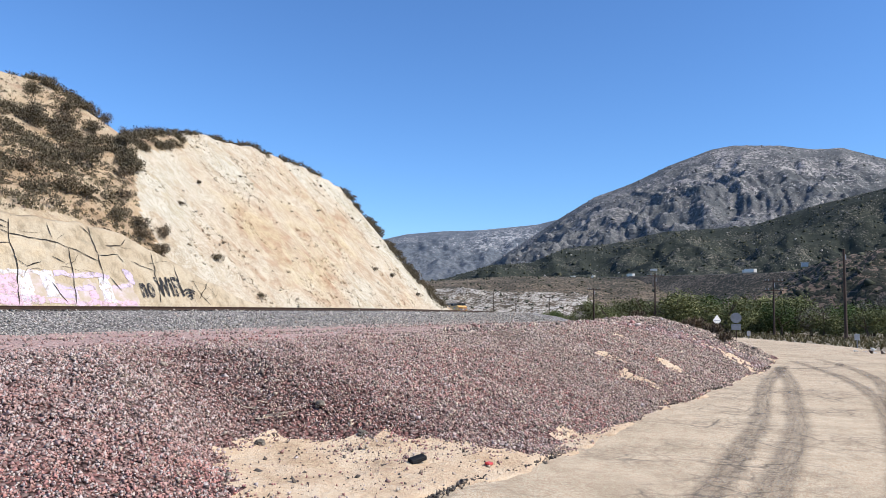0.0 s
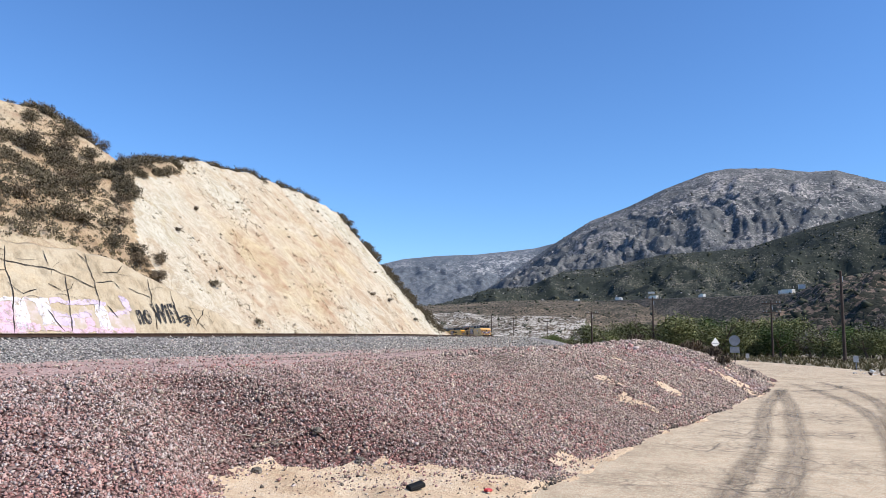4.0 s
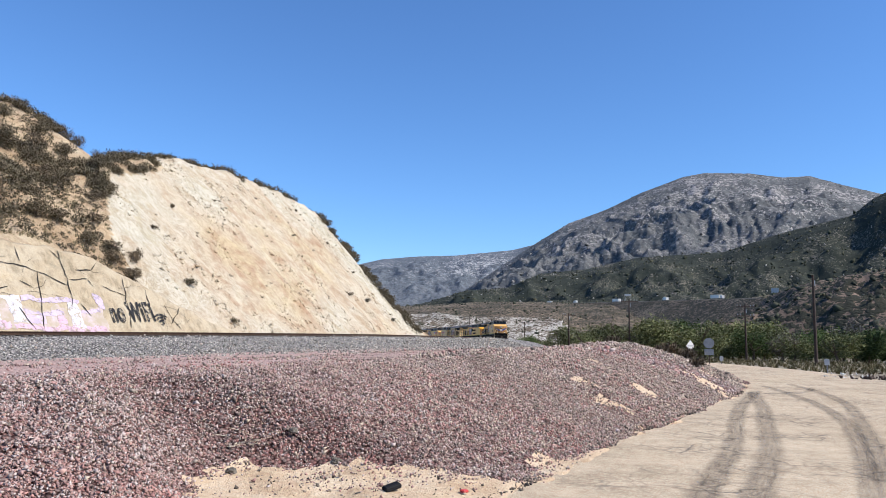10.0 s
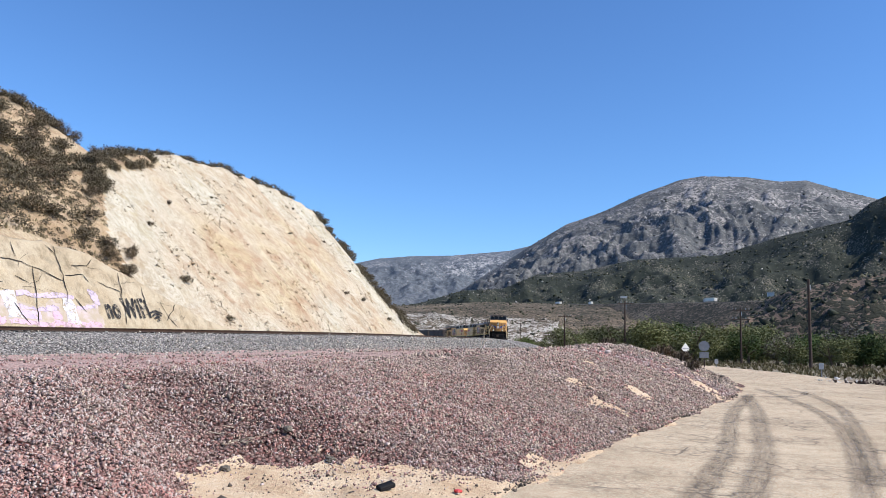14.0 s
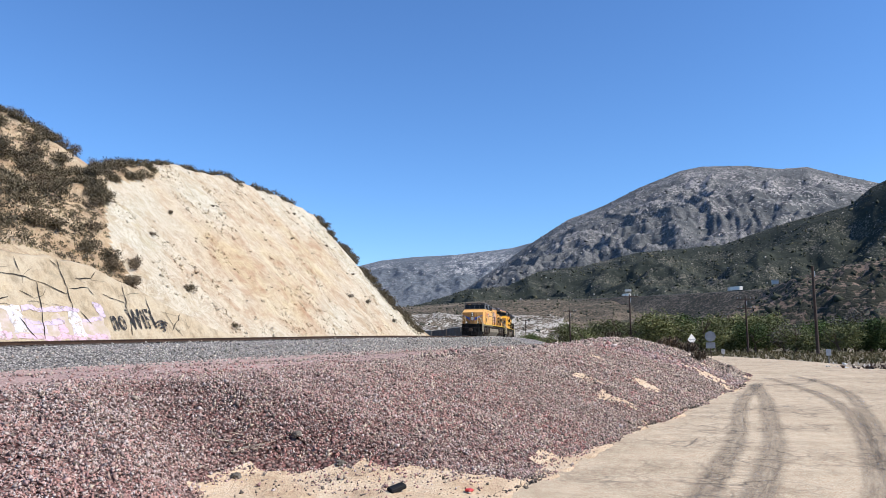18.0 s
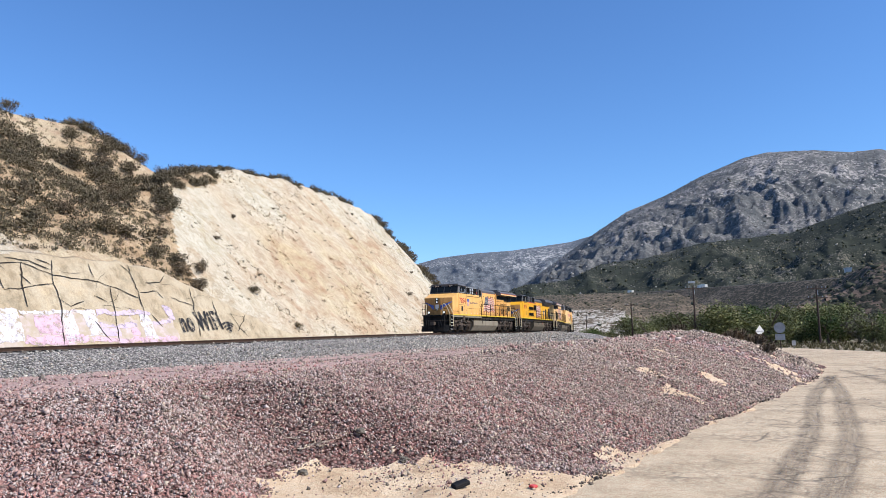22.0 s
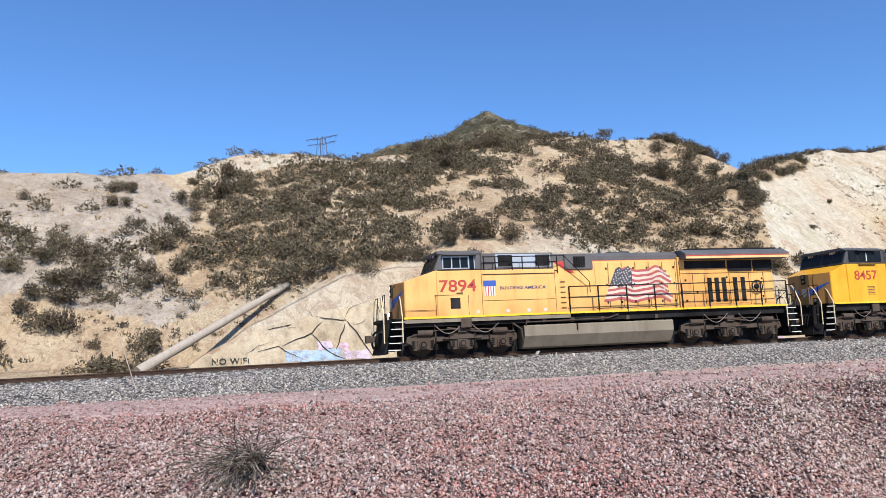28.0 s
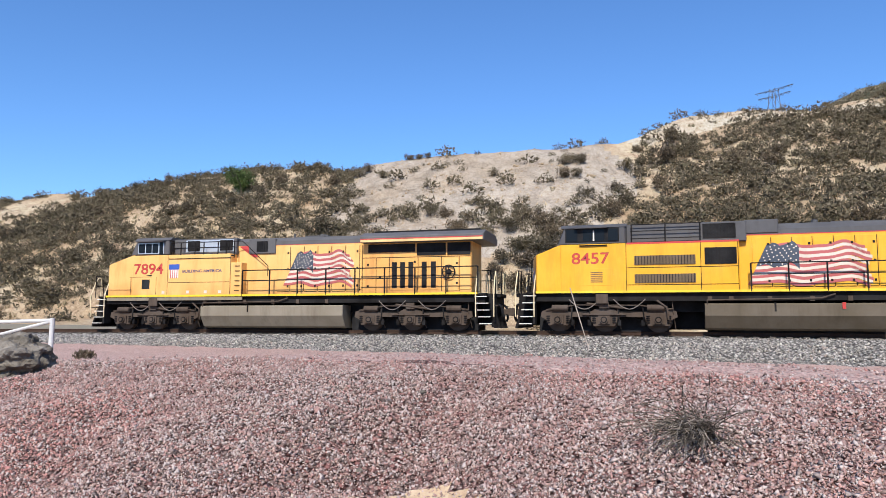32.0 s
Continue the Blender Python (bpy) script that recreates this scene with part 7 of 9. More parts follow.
def dead_bush():
    """A tangle of bare twigs on the gravel."""
    def twigs(name, x, y, z, r, n, seed, label):
        rng = random.Random(seed)
        bm = bmesh.new()
        for i in range(n):
            a, e = rng.uniform(0, math.tau), rng.uniform(0.0, 0.35)
            p = Vector((rng.uniform(-0.45, 0.45) * r, rng.uniform(-0.45, 0.45) * r, rng.uniform(0, 0.25) * r))
            d = Vector((math.cos(a) * math.cos(e), math.sin(a) * math.cos(e), math.sin(e)))
            pts = [p]
            for k in range(4):
                d = (d + Vector((rng.uniform(-0.8, 0.8), rng.uniform(-0.8, 0.8), rng.uniform(-0.25, 0.2)))).normalized()
                pts.append(pts[-1] + d * r * rng.uniform(0.2, 0.38))
            for u, w in zip(pts, pts[1:]):
                bm_rod(bm, Vector((u.x, u.y, max(0.0, u.z))), Vector((w.x, w.y, max(0.01, w.z))), r * rng.uniform(0.006, 0.014), 4)
        ob = part(name, bm, M_PALETWIG)
        ob.location = (x, y, z)
        tagged(ob, label, "dead bush", "dead bushes", kind="stuff")

    for nm, pan, d, r, n, sd, lab in (("dry_twig", 5.3, -2.3, 0.5, 16, 2, "pale dry twigs on the crest of the gravel"),
                                      ("dry_twig", -22.3, -6.6, 0.26, 7, 3, "pale dry twigs on the gravel slope"), ("dry_twig", -13.0, -8.6, 0.35, 12, 4, "thin dry twigs at the foot of the gravel")):
        x, y, z = berm_hit(pan, d)
        twigs(nm, x, y, z + 0.02, r, n, sd, lab)
    # the wind-blown one: fine twigs swept down the bank from one knot
    x, y, z = berm_hit(-61.9, -8.3)
    rng = random.Random(1)
    bm = bmesh.new()
    left, down = Vector((-0.45, -0.89, 0)), Vector((0.89, -0.45, 0))
    for i in range(230):
        a = rng.gauss(1.25, 0.5) if i > 14 else rng.uniform(-1.3, -0.1)
        d = left * math.cos(a) + down * math.sin(a) + Vector((0, 0, rng.uniform(0.1, 1.1) if i > 14 else rng.uniform(0.1, 0.5)))
        p = Vector((rng.gauss(0, 0.03), rng.gauss(0, 0.03), rng.uniform(0.0, 0.08))) + (left * rng.uniform(0, 0.22) + down * rng.uniform(-0.02, 0.16)) * (i % 2)
        step = rng.uniform(0.06, 0.13)
        pts = [p]
        for k in range(5):
            d = (d.normalized() + Vector((rng.uniform(-0.32, 0.32), rng.uniform(-0.32, 0.32), rng.uniform(-0.42, 0.1)))).normalized()
            w = pts[-1] + d * step
            q, e = road_qp(np.array([x + w.x]), np.array([y + w.y]))
            w.z = max(w.z, float(berm_z(q, e)[0]) - z + 0.012)
            pts.append(w)
        t = rng.uniform(0.0016, 0.0034)
        for u, w in zip(pts, pts[1:]):
            bm_rod(bm, u, w, t, 4)
    ob = part("dead_bush", bm, M_DARKTWIG)
    ob.location = (x, y, z + 0.01)
    tagged(ob, "dead grey bush of bare twigs on the gravel bank", "dead bush", "dead bushes")
    rng = random.Random(31)
    src = plant("weed", 500, 0.5, 0.5, 300, 0.1, M_SCRUB_RED, "dry brown weed on the gravel bank", "weed", "weeds on the bank", 0.02, 0.8)
    for i in range(16):
        q, r = (rng.uniform(27, 41), rng.uniform(1.0, 5.5)) if i < 13 else (rng.uniform(-16, -9), rng.uniform(3.9, 6))
        p = float(road_edge(np.array([q]))[0]) + r
        z = float(berm_z(np.array([q]), np.array([p]))[0])
        s = rng.uniform(0.5, 1.3) if i < 13 else 0.4
        m = Matrix.Translation((q * RD[0] + p * RN[0], q * RD[1] + p * RN[1], z - 0.03)) @ Matrix.Diagonal((s, s, s, 1))
        if i:
            copy_thing(src, Matrix()).matrix_basis = m
        else:
            src.matrix_basis = m


def far_growth():
    """Bushes and outcrops on the far slopes, too many to count."""
    rs = np.random.default_rng(37)
    bush = islands("far_bush", [(0.05, 0.055, 0.034), (0.075, 0.078, 0.05), (0.04, 0.045, 0.03), (0.10, 0.095, 0.06)], 0.9, 3.0)
    # mountain brush, its green paled and greyed as haze would do
    haze = islands("hazed_slope_bush", [(0.085, 0.09, 0.085), (0.10, 0.10, 0.095), (0.12, 0.118, 0.11)], 0.9, 1.0)
    pale = islands("pale_outcrop", [(0.40, 0.37, 0.34), (0.50, 0.46, 0.41), (0.33, 0.31, 0.29)], 0.9, 1.0)
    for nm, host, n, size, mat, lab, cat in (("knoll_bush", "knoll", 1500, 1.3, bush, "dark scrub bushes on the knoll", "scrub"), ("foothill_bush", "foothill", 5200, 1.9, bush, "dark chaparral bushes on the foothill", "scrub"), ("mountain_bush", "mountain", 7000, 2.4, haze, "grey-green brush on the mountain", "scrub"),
                                            ("outcrop", "mountain", 2600, 2.2, pale, "pale granite outcrops on the mountain", "rock"), ("pale_rock", "foothill", 500, 1.5, pale, "pale bare rocks on the foothill", "rock"), ("terrace_bush", "terrace", 2200, 0.9, bush, "low dark brush on the terrace", "scrub"),
                                            ("peak_rock", "peak_hill", 90, 0.62, pale, "tan rocks on the pointed hill", "rock")):
        me = bpy.data.objects[host].data
        co = np.zeros(len(me.vertices) * 3, np.float32)
        me.vertices.foreach_get("co", co)
        co = co.reshape(-1, 3)
        k = rs.choice(len(co), n)
        near = np.clip(k + 1, 0, len(co) - 1)
        pos = co[k] + (co[near] - co[k]) * rs.uniform(0, 1, (n, 1))
        far = np.linalg.norm(pos - co[k], axis=1) > 60
        pos[far] = co[k][far]
        if nm == "peak_rock":
            top = 172 * np.array([math.sin(radians(-43.3)), math.cos(radians(-43.3)), math.tan(radians(18.2))]) + np.array([0, 0, 1.65])
            drop = np.linspace(0.3, 3.4, 45)
            turn = rs.uniform(0, math.tau, 45)
            pos[:45] = top + np.stack([np.cos(turn) * drop * 0.9, np.sin(turn) * drop * 0.9, -0.45 - drop * 0.55], 1)
        ob = chips(nm, pos, size * rs.lognormal(0, 0.4, n), mat, 38, 0.75)
        tagged(ob, lab, cat, kind="stuff")
    # leafy bushes on the near pointed hill
    me = bpy.data.objects["peak_hill"].data
    co = np.zeros(len(me.vertices) * 3, np.float32)
    me.vertices.foreach_get("co", co)
    co = co.reshape(-1, 3)
    base = [leaf_cloud(56, [((0, 0, 0.4), (0.7, 0.7, 0.45)), ((0.4, 0.3, 0.35), (0.45, 0.45, 0.35))], 0.21, 720 + k, 0.3)[0] for k in range(4)]
    V = []
    tip = co[co[:, 2].argmax()]
    for i, k in enumerate(rs.choice(len(co), 3000)):
        r = rs.uniform(0.5, 1.25)
        if np.linalg.norm(co[k] - tip) < 5.5:
            continue
        V.append(base[i % 4] * r + co[k] + np.array([rs.uniform(-1, 1), rs.uniform(-1, 1), -0.15]))
    V = np.vstack(V)
    me = mesh_of("hilltop_scrub", V, np.arange(len(V)).reshape(-1, 3))
    me.materials.append(M_SCRUB)
    tagged(new("hilltop_scrub", me), "grey-green scrub on the pointed hill", "scrub", kind="stuff")

# ---- the concrete slope wall and its paint ----
def wall_map(a, up):
    """A point on the slope wall: a along it, up metres up its face."""
    a, up = np.asarray(a, float), np.asarray(up, float)
    o = 6.0 + up * 0.515
    x, y = from_slope(a + 80.5, o)
    return x, y, 1.45 - 0.25 + up * 0.857


def wall_height(a):
    return np.interp(a, [1.2, 4, 10, 14, 22, 38, 41.5, 43.6, 45.5, 48.8, 52, 55.5], [0.2, 2.2, 6.0, 6.7, 7.2, 7.0, 6.5, 5.4, 4.4, 2.9, 1.3, 0.15]) + 0.12 * vnoise(np.asarray(a) * 0.9, np.asarray(a) * 0.0, 93)


def build_wall():
    m, nt, b = material("sprayed_concrete", 0.9, 0.0, 0.2)
    base = ramp(nt, noise_node(nt, 0.30, 6, 0.65), [(0.28, (0.34, 0.29, 0.20)), (0.42, (0.49, 0.395, 0.26)), (0.55, (0.54, 0.455, 0.32)), (0.72, (0.62, 0.49, 0.31))])
    stain = ramp(nt, noise_node(nt, 1.3, 7, 0.75, (1, 1, 0.3)), [(0.36, (0.48, 0.46, 0.42)), (0.52, (1, 1, 1))])
    col = mix(nt, 0.65, base, stain, "MULTIPLY")
    col = mix(nt, 0.45, col, ramp(nt, noise_node(nt, 9, 5, 0.8), [(0.3, (0.25, 0.25, 0.25)), (0.7, (0.75, 0.75, 0.75))]), "OVERLAY")
    nt.links.new(col, base_of(b))
    bump(nt, b, noise_node(nt, 4, 6, 0.7), 0.6, 0.1)
    a = np.linspace(1.2, 55.5, 320)
    u = np.linspace(0, 1, 46)
    A, Uu = np.meshgrid(a, u, indexing="ij")
    up = Uu * wall_height(A)
    X, Y, Z = wall_map(A, up)
    bul = 0.10 * fbm(A * 0.5, up * 0.5, 91, 4) - 0.5 * smooth(0.97, 1.0, Uu)
    X, Y = X + 0.8 * bul, Y - 0.3 * bul
    ob = grid("slope_wall", X, Y, Z, m)
    ob.data.materials.append(M_SHOTCRETE)
    line = np.interp(A, [1.2, 4.7, 8, 13, 18, 23.6, 26, 30, 33], [0.1, 2.2, 3.2, 4.3, 5.0, 5.8, 6.5, 6.9, 9]) + 0.12 * vnoise(A * 0.6, A * 0, 94)
    above = (up > line)[:-1, :-1].ravel()
    if len(above) == len(ob.data.polygons):
        ob.data.polygons.foreach_set("material_index", above.astype(np.int32))
    md = ob.modifiers.new("thickness", "SOLIDIFY")
    md.thickness, md.offset = 0.3, -1
    tagged(ob, "cracked sprayed-concrete slope wall with graffiti", "wall", kind="structure")
    # open cracks with dirt and weeds in them
    mk, ntk, bk = material("crack_dirt", 0.95)
    ntk.links.new(ramp(ntk, noise_node(ntk, 6, 4), [(0.3, (0.018, 0.015, 0.012)), (0.7, (0.05, 0.04, 0.03))]), base_of(bk))
    rng = random.Random(3)
    root = new("wall_cracks")
    tagged(root, "dark open cracks in the slope wall", "cracks", kind="structure")

    def crack(pts, w):
        bm = bmesh.new()
        prev = None
        n = len(pts)
        for i, (ca, cu) in enumerate(pts):
            da, du = (pts[min(i + 1, n - 1)][k] - pts[max(i - 1, 0)][k] for k in (0, 1))
            L = math.hypot(da, du) or 1
            ww = w * rng.uniform(0.45, 1.3) * (0.35 if i in (0, n - 1) else 1)
            pr = []
            for s in (-1, 1):
                x, y, z = wall_map(ca - s * du / L * ww, cu + s * da / L * ww)
                bl = 0.10 * float(fbm(np.array([ca * 0.5]), np.array([cu * 0.5]), 91, 4)[0])
                pr.append(bm.verts.new((float(x) + 0.8 * bl + 0.045, float(y) - 0.3 * bl - 0.018, float(z) + 0.02)))
            if prev:
                bm.faces.new((prev[0], prev[1], pr[1], pr[0]))
            prev = pr
        part("crack", bm, mk, root)

    def torn(pts, w):
        """A crack through the given places along the wall, jagged between them."""
        fine = [pts[0]]
        for (a0, u0), (a1, u1) in zip(pts, pts[1:]):
            n = max(2, int(math.hypot(a1 - a0, u1 - u0) / 0.4))
            for k in range(1, n + 1):
                j = 0.07 if k < n else 0.0
                fine.append((a0 + (a1 - a0) * k / n + rng.uniform(-j, j), u0 + (u1 - u0) * k / n + rng.uniform(-j, j)))
        crack(fine, w)

    torn([(23.5, 5.6), (24.6, 4.9), (25.6, 3.9), (26.6, 2.6)], 0.034)
    torn([(25.5, 3.0), (26.2, 2.0), (26.9, 0.2)], 0.034)
    torn([(27.7, 6.4), (28.2, 5.9), (28.4, 4.1), (30.0, 4.4), (31.7, 4.7)], 0.034)
    torn([(28.0, 6.0), (29.9, 6.2), (31.9, 5.4), (34.8, 5.1), (36.5, 4.6), (38.0, 3.8)], 0.034)
    torn([(29.9, 6.2), (29.5, 4.2), (29.4, 2.9)], 0.034)
    torn([(32.2, 6.6), (31.7, 4.7), (31.7, 3.7), (31.5, 2.4), (30.9, 0.2)], 0.034)
    torn([(31.5, 3.8), (32.3, 3.0), (33.4, 3.4)], 0.034)
    torn([(34.9, 6.6), (34.9, 5.4)], 0.034)
    torn([(36.0, 4.7), (35.5, 2.4), (34.9, 0.3)], 0.034)
    torn([(37.6, 6.7), (38.3, 5.9)], 0.034)
    torn([(38.3, 6.7), (38.2, 4.3), (37.8, 2.2)], 0.034)
    torn([(38.3, 4.3), (40.0, 4.5), (40.3, 3.9)], 0.034)
    torn([(38.5, 2.5), (39.1, 1.4)], 0.034)
    torn([(33.6, 1.9), (34.3, 0.3)], 0.034)
    torn([(29.0, 6.5), (30.5, 6.4), (31.9, 5.8)], 0.034)
    torn([(31.0, 6.6), (32.1, 6.2)], 0.034)
    torn([(39.3, 5.2), (40.7, 5.3), (41.5, 6.0)], 0.034)
    torn([(41.1, 4.0), (43.1, 3.3)], 0.034)
    torn([(43.6, 5.0), (43.0, 2.5), (42.5, 0.5)], 0.034)
    torn([(45.5, 4.0), (45.2, 2.0)], 0.034)
    torn([(26.2, 6.2), (26.5, 5.4)], 0.034)
    torn([(24.3, 1.6), (25.7, 1.2)], 0.034)
    torn([(22.2, 2.2), (22.4, 1.4), (22.7, 0.4)], 0.034)
    torn([(22.2, 4.4), (23.4, 5.2)], 0.034)
    torn([(29.6, 5.3), (30.2, 4.5)], 0.034)
    torn([(46.9, 2.7), (47.3, 1.2), (47.8, 0.4)], 0.034)
    torn([(48.8, 2.5), (46.8, 0.9)], 0.034)
    torn([(22.5, 2.7), (23.8, 3.5)], 0.034)
    torn([(24.3, 4.0), (25.5, 4.1)], 0.034)
    torn([(34.4, 3.9), (35.3, 3.4)], 0.034)
    torn([(4.7, 0.8), (5.8, 1.1), (7.0, 0.2)], 0.034)
    torn([(5.3, 2.2), (6.2, 2.4), (6.6, 2.5)], 0.034)
    torn([(6.0, 1.1), (7.7, 1.9), (8.3, 2.6)], 0.034)
    torn([(7.6, 1.9), (8.2, 0.9), (9.3, 0.1)], 0.034)
    torn([(8.0, 3.0), (8.9, 2.8), (9.7, 2.7)], 0.034)
    torn([(9.7, 2.7), (10.3, 1.5), (10.9, 0.2)], 0.034)
    torn([(9.6, 2.5), (8.9, 0.8)], 0.034)
    torn([(11.2, 2.9), (12.0, 2.2), (12.7, 2.8)], 0.034)
    torn([(12.6, 3.9), (14.1, 3.2), (14.7, 2.6)], 0.034)
    torn([(13.0, 4.1), (13.6, 3.7), (14.8, 3.4)], 0.034)
    torn([(15.1, 3.8), (15.9, 2.9), (16.5, 2.0)], 0.034)
    torn([(16.9, 4.3), (17.9, 3.4), (19.4, 2.8), (20.3, 2.4)], 0.034)
    torn([(17.0, 4.3), (18.9, 2.8), (19.9, 2.1)], 0.034)
    torn([(16.8, 0.2), (19.4, 1.7), (21.5, 3.4), (23.6, 5.4)], 0.034)
    torn([(18.2, 4.8), (18.6, 4.0), (19.4, 4.8)], 0.034)
    torn([(20.4, 4.0), (20.9, 3.1)], 0.034)
    torn([(23.5, 5.5), (24.9, 4.4), (25.9, 3.7)], 0.034)
    torn([(12.6, 2.6), (13.5, 1.8)], 0.034)
    torn([(13.3, 1.4), (14.0, 0.8)], 0.034)
    torn([(15.3, 1.4), (15.9, 0.2)], 0.03)
    # hairline cracks between the open ones
    for _ in range(46):
        x = rng.uniform(4, 50)
        z, way = rng.uniform(0.3, 0.85) * float(wall_height(x)) * (0.75 if x < 26 else 1), rng.uniform(0, math.tau)
        pts = []
        for _ in range(rng.randint(3, 6)):
            if 0.1 < z < float(wall_height(x)) - 0.1:
                pts.append((x, z))
            way += rng.uniform(-0.5, 0.5)
            x, z = x + 0.35 * math.cos(way), z + 0.35 * math.sin(way)
        if len(pts) > 2:
            crack(pts, 0.013)

    # spray paint
    def sprayed(name, colour, rough=0.7):
        mm, n2, b2 = material(name, rough)
        n2.links.new(ramp(n2, noise_node(n2, 2.5, 5), [(0.3, tuple(c * 0.8 for c in colour)), (0.65, colour)]), base_of(b2))
        worn = ramp(n2, noise_node(n2, 3.0, 7, 0.75), [(0.40, (1, 1, 1)), (0.47, (0, 0, 0))])
        n2.links.new(mix(n2, worn, base_of(b2).links[0].from_socket, (0.45, 0.375, 0.27)), base_of(b2))
        if name != "black_spray":
            thin = ramp(n2, noise_node(n2, 1.6, 7, 0.72), [(0.34, (0.25, 0.25, 0.25)), (0.50, (0.95, 0.95, 0.95))])
            n2.links.new(thin, b2.inputs["Alpha"])
        return mm

    pink, lilac, white, black, blue = (sprayed(n, c) for n, c in (("pink_spray", (0.76, 0.52, 0.62)), ("lilac_spray", (0.68, 0.56, 0.70)), ("white_spray", (0.80, 0.76, 0.78)), ("black_spray", (0.02, 0.018, 0.018)), ("blue_spray", (0.42, 0.56, 0.74))))
    tag = new("graffiti")
    tagged(tag, "large pink, white and lilac spray-painted blocks on the wall", "graffiti", kind="structure")

    def on_wall(name, outline_cells, mat, parent, lift=0.03, grow=0.10):
        """Rectangles (a0, a1, u0, u1) laid on the wall."""
        bm = bmesh.new()
        for a0, a1, u0, u1 in outline_cells:
            na, nu = max(2, int((a1 - a0) / 0.14)), max(2, int((u1 - u0) / 0.14))
            ga, gu = np.meshgrid(np.linspace(a0, a1, na + 1), np.linspace(u0, u1, nu + 1), indexing="ij")
            ga2 = ga + grow * (vnoise(gu * 1.7, ga * 1.7, 5) + 0.6 * vnoise(gu * 6, ga * 6, 7))
            gu2 = np.maximum(0.03, gu + grow * (vnoise(ga * 1.7, gu * 1.7, 6) + 0.6 * vnoise(ga * 6, gu * 6, 8)))
            x, y, z = wall_map(ga2, gu2)
            bl = 0.10 * fbm(ga2 * 0.5, gu2 * 0.5, 91, 4)
            x, y = x + 0.8 * bl + lift, y - 0.3 * bl - lift * 0.4
            vs = [[bm.verts.new((float(x[i, j]), float(y[i, j]), float(z[i, j]) + lift * 0.5)) for j in range(nu + 1)] for i in range(na + 1)]
            for i in range(na):
                for j in range(nu):
                    bm.faces.new((vs[i + 1][j], vs[i][j], vs[i][j + 1], vs[i + 1][j + 1]))
        return part(name, bm, mat, parent)

    wash, nw, bw = material("faint_pink_wash", 0.85)
    thin = ramp(nw, noise_node(nw, 1.1, 7, 0.7), [(0.40, (0.48, 0.40, 0.29)), (0.52, (0.54, 0.45, 0.38)), (0.66, (0.64, 0.53, 0.54))])
    nw.links.new(thin, base_of(bw))
    for c in ((13.4, 17.8, 0.12, 1.9), (17.8, 23.0, 0.12, 2.2), (22.9, 28.8, 0.12, 2.3), (28.8, 33.9, 0.12, 2.5), (33.9, 40.3, 0.12, 1.9)):
        on_wall("paint_wash", [c], wash, tag, 0.016, 0.3)
    for cells, mt in (([(21.4, 22.2, 0.5, 2.3), (22.2, 24.8, 2.35, 2.7), (23.95, 24.6, 1.5, 2.4), (25.6, 26.5, 1.5, 3.0), (27.0, 28.6, 0.4, 2.75), (28.7, 33.0, 2.42, 2.7), (31.3, 32.2, 0.3, 2.35), (32.9, 33.9, 0.75, 2.75), (37.4, 38.25, 0.45, 2.4)], white),
                      ([(14.4, 15.2, 0.9, 2.4), (15.2, 17.2, 1.95, 2.3), (17.2, 19.3, 1.65, 2.0), (16.0, 16.7, 0.2, 1.9), (19.4, 20.3, 0.7, 1.65), (20.8, 21.35, 0.2, 2.7), (13.6, 13.85, 0.7, 2.2)], white),
                      ([(34.0, 38.5, 2.42, 2.75), (34.0, 37.0, 1.42, 1.7), (38.3, 40.1, 1.6, 1.88), (39.95, 40.5, 1.9, 3.2), (34.0, 35.4, 0.75, 1.35), (22.5, 22.8, 2.8, 3.6)], lilac),
                      ([(22.9, 23.9, 0.3, 1.8), (29.5, 31.2, 0.95, 2.35), (28.7, 32.8, 0.2, 0.85), (33.0, 40.0, 0.2, 0.6), (36.4, 37.0, 0.65, 1.4), (17.9, 19.3, 0.25, 0.9), (26.0, 26.8, 0.9, 1.45)], pink)):
        for c in cells:
            on_wall("spray_patch", [c], mt, tag, 0.03, 0.16)
    bl = new("graffiti")
    tagged(bl, "blue and pink spray-painted patch low on the wall", "graffiti", kind="structure")
    for c, mt in (((6.1, 9.2, 0.1, 0.78), blue), ((7.9, 8.7, 0.8, 1.3), lilac), ((9.25, 10.8, 0.1, 0.68), lilac), ((9.1, 9.6, 0.7, 1.2), pink)):
        on_wall("spray_patch", [c], mt, bl, 0.035)
    # the black lettering: strokes laid on the wall
    def words(text, label, a0, wide, up, tall, slant, bold):
        word = new("graffiti")
        tagged(word, label, "graffiti", kind="structure")
        cu = bpy.data.curves.new("words", "FONT")
        cu.body, cu.size, cu.offset = text, 1.9, bold
        cu.space_character = 1.12
        tmp = new("words", cu)
        me = bpy.data.meshes.new_from_object(tmp.evaluated_get(bpy.context.evaluated_depsgraph_get()))
        bpy.data.objects.remove(tmp)
        w = max(v.co.x for v in me.vertices)
        for v in me.vertices:
            ca, cup = a0 + v.co.x / w * wide, up + v.co.y * tall + slant * v.co.x
            x, y, z = wall_map(ca, cup)
            bb = 0.10 * float(fbm(np.array([ca * 0.5]), np.array([cup * 0.5]), 91, 4)[0])
            v.co = (float(x) + 0.8 * bb + 0.06, float(y) - 0.3 * bb - 0.024, float(z) + 0.03)
        me.materials.clear()
        me.materials.append(black)
        lt = new("lettering", me)
        lt.parent = word
        return word

    words("NO WiFi", "small black hand-painted words NO WiFi low on the wall", 2.3, 1.9, 0.10, 0.27, 0.0, 0.03)
    word = words("no WiFi", "black hand-painted words no WiFi with a signal symbol", 40.9, 4.4, 1.0, 1.2, 0.03, 0.065)
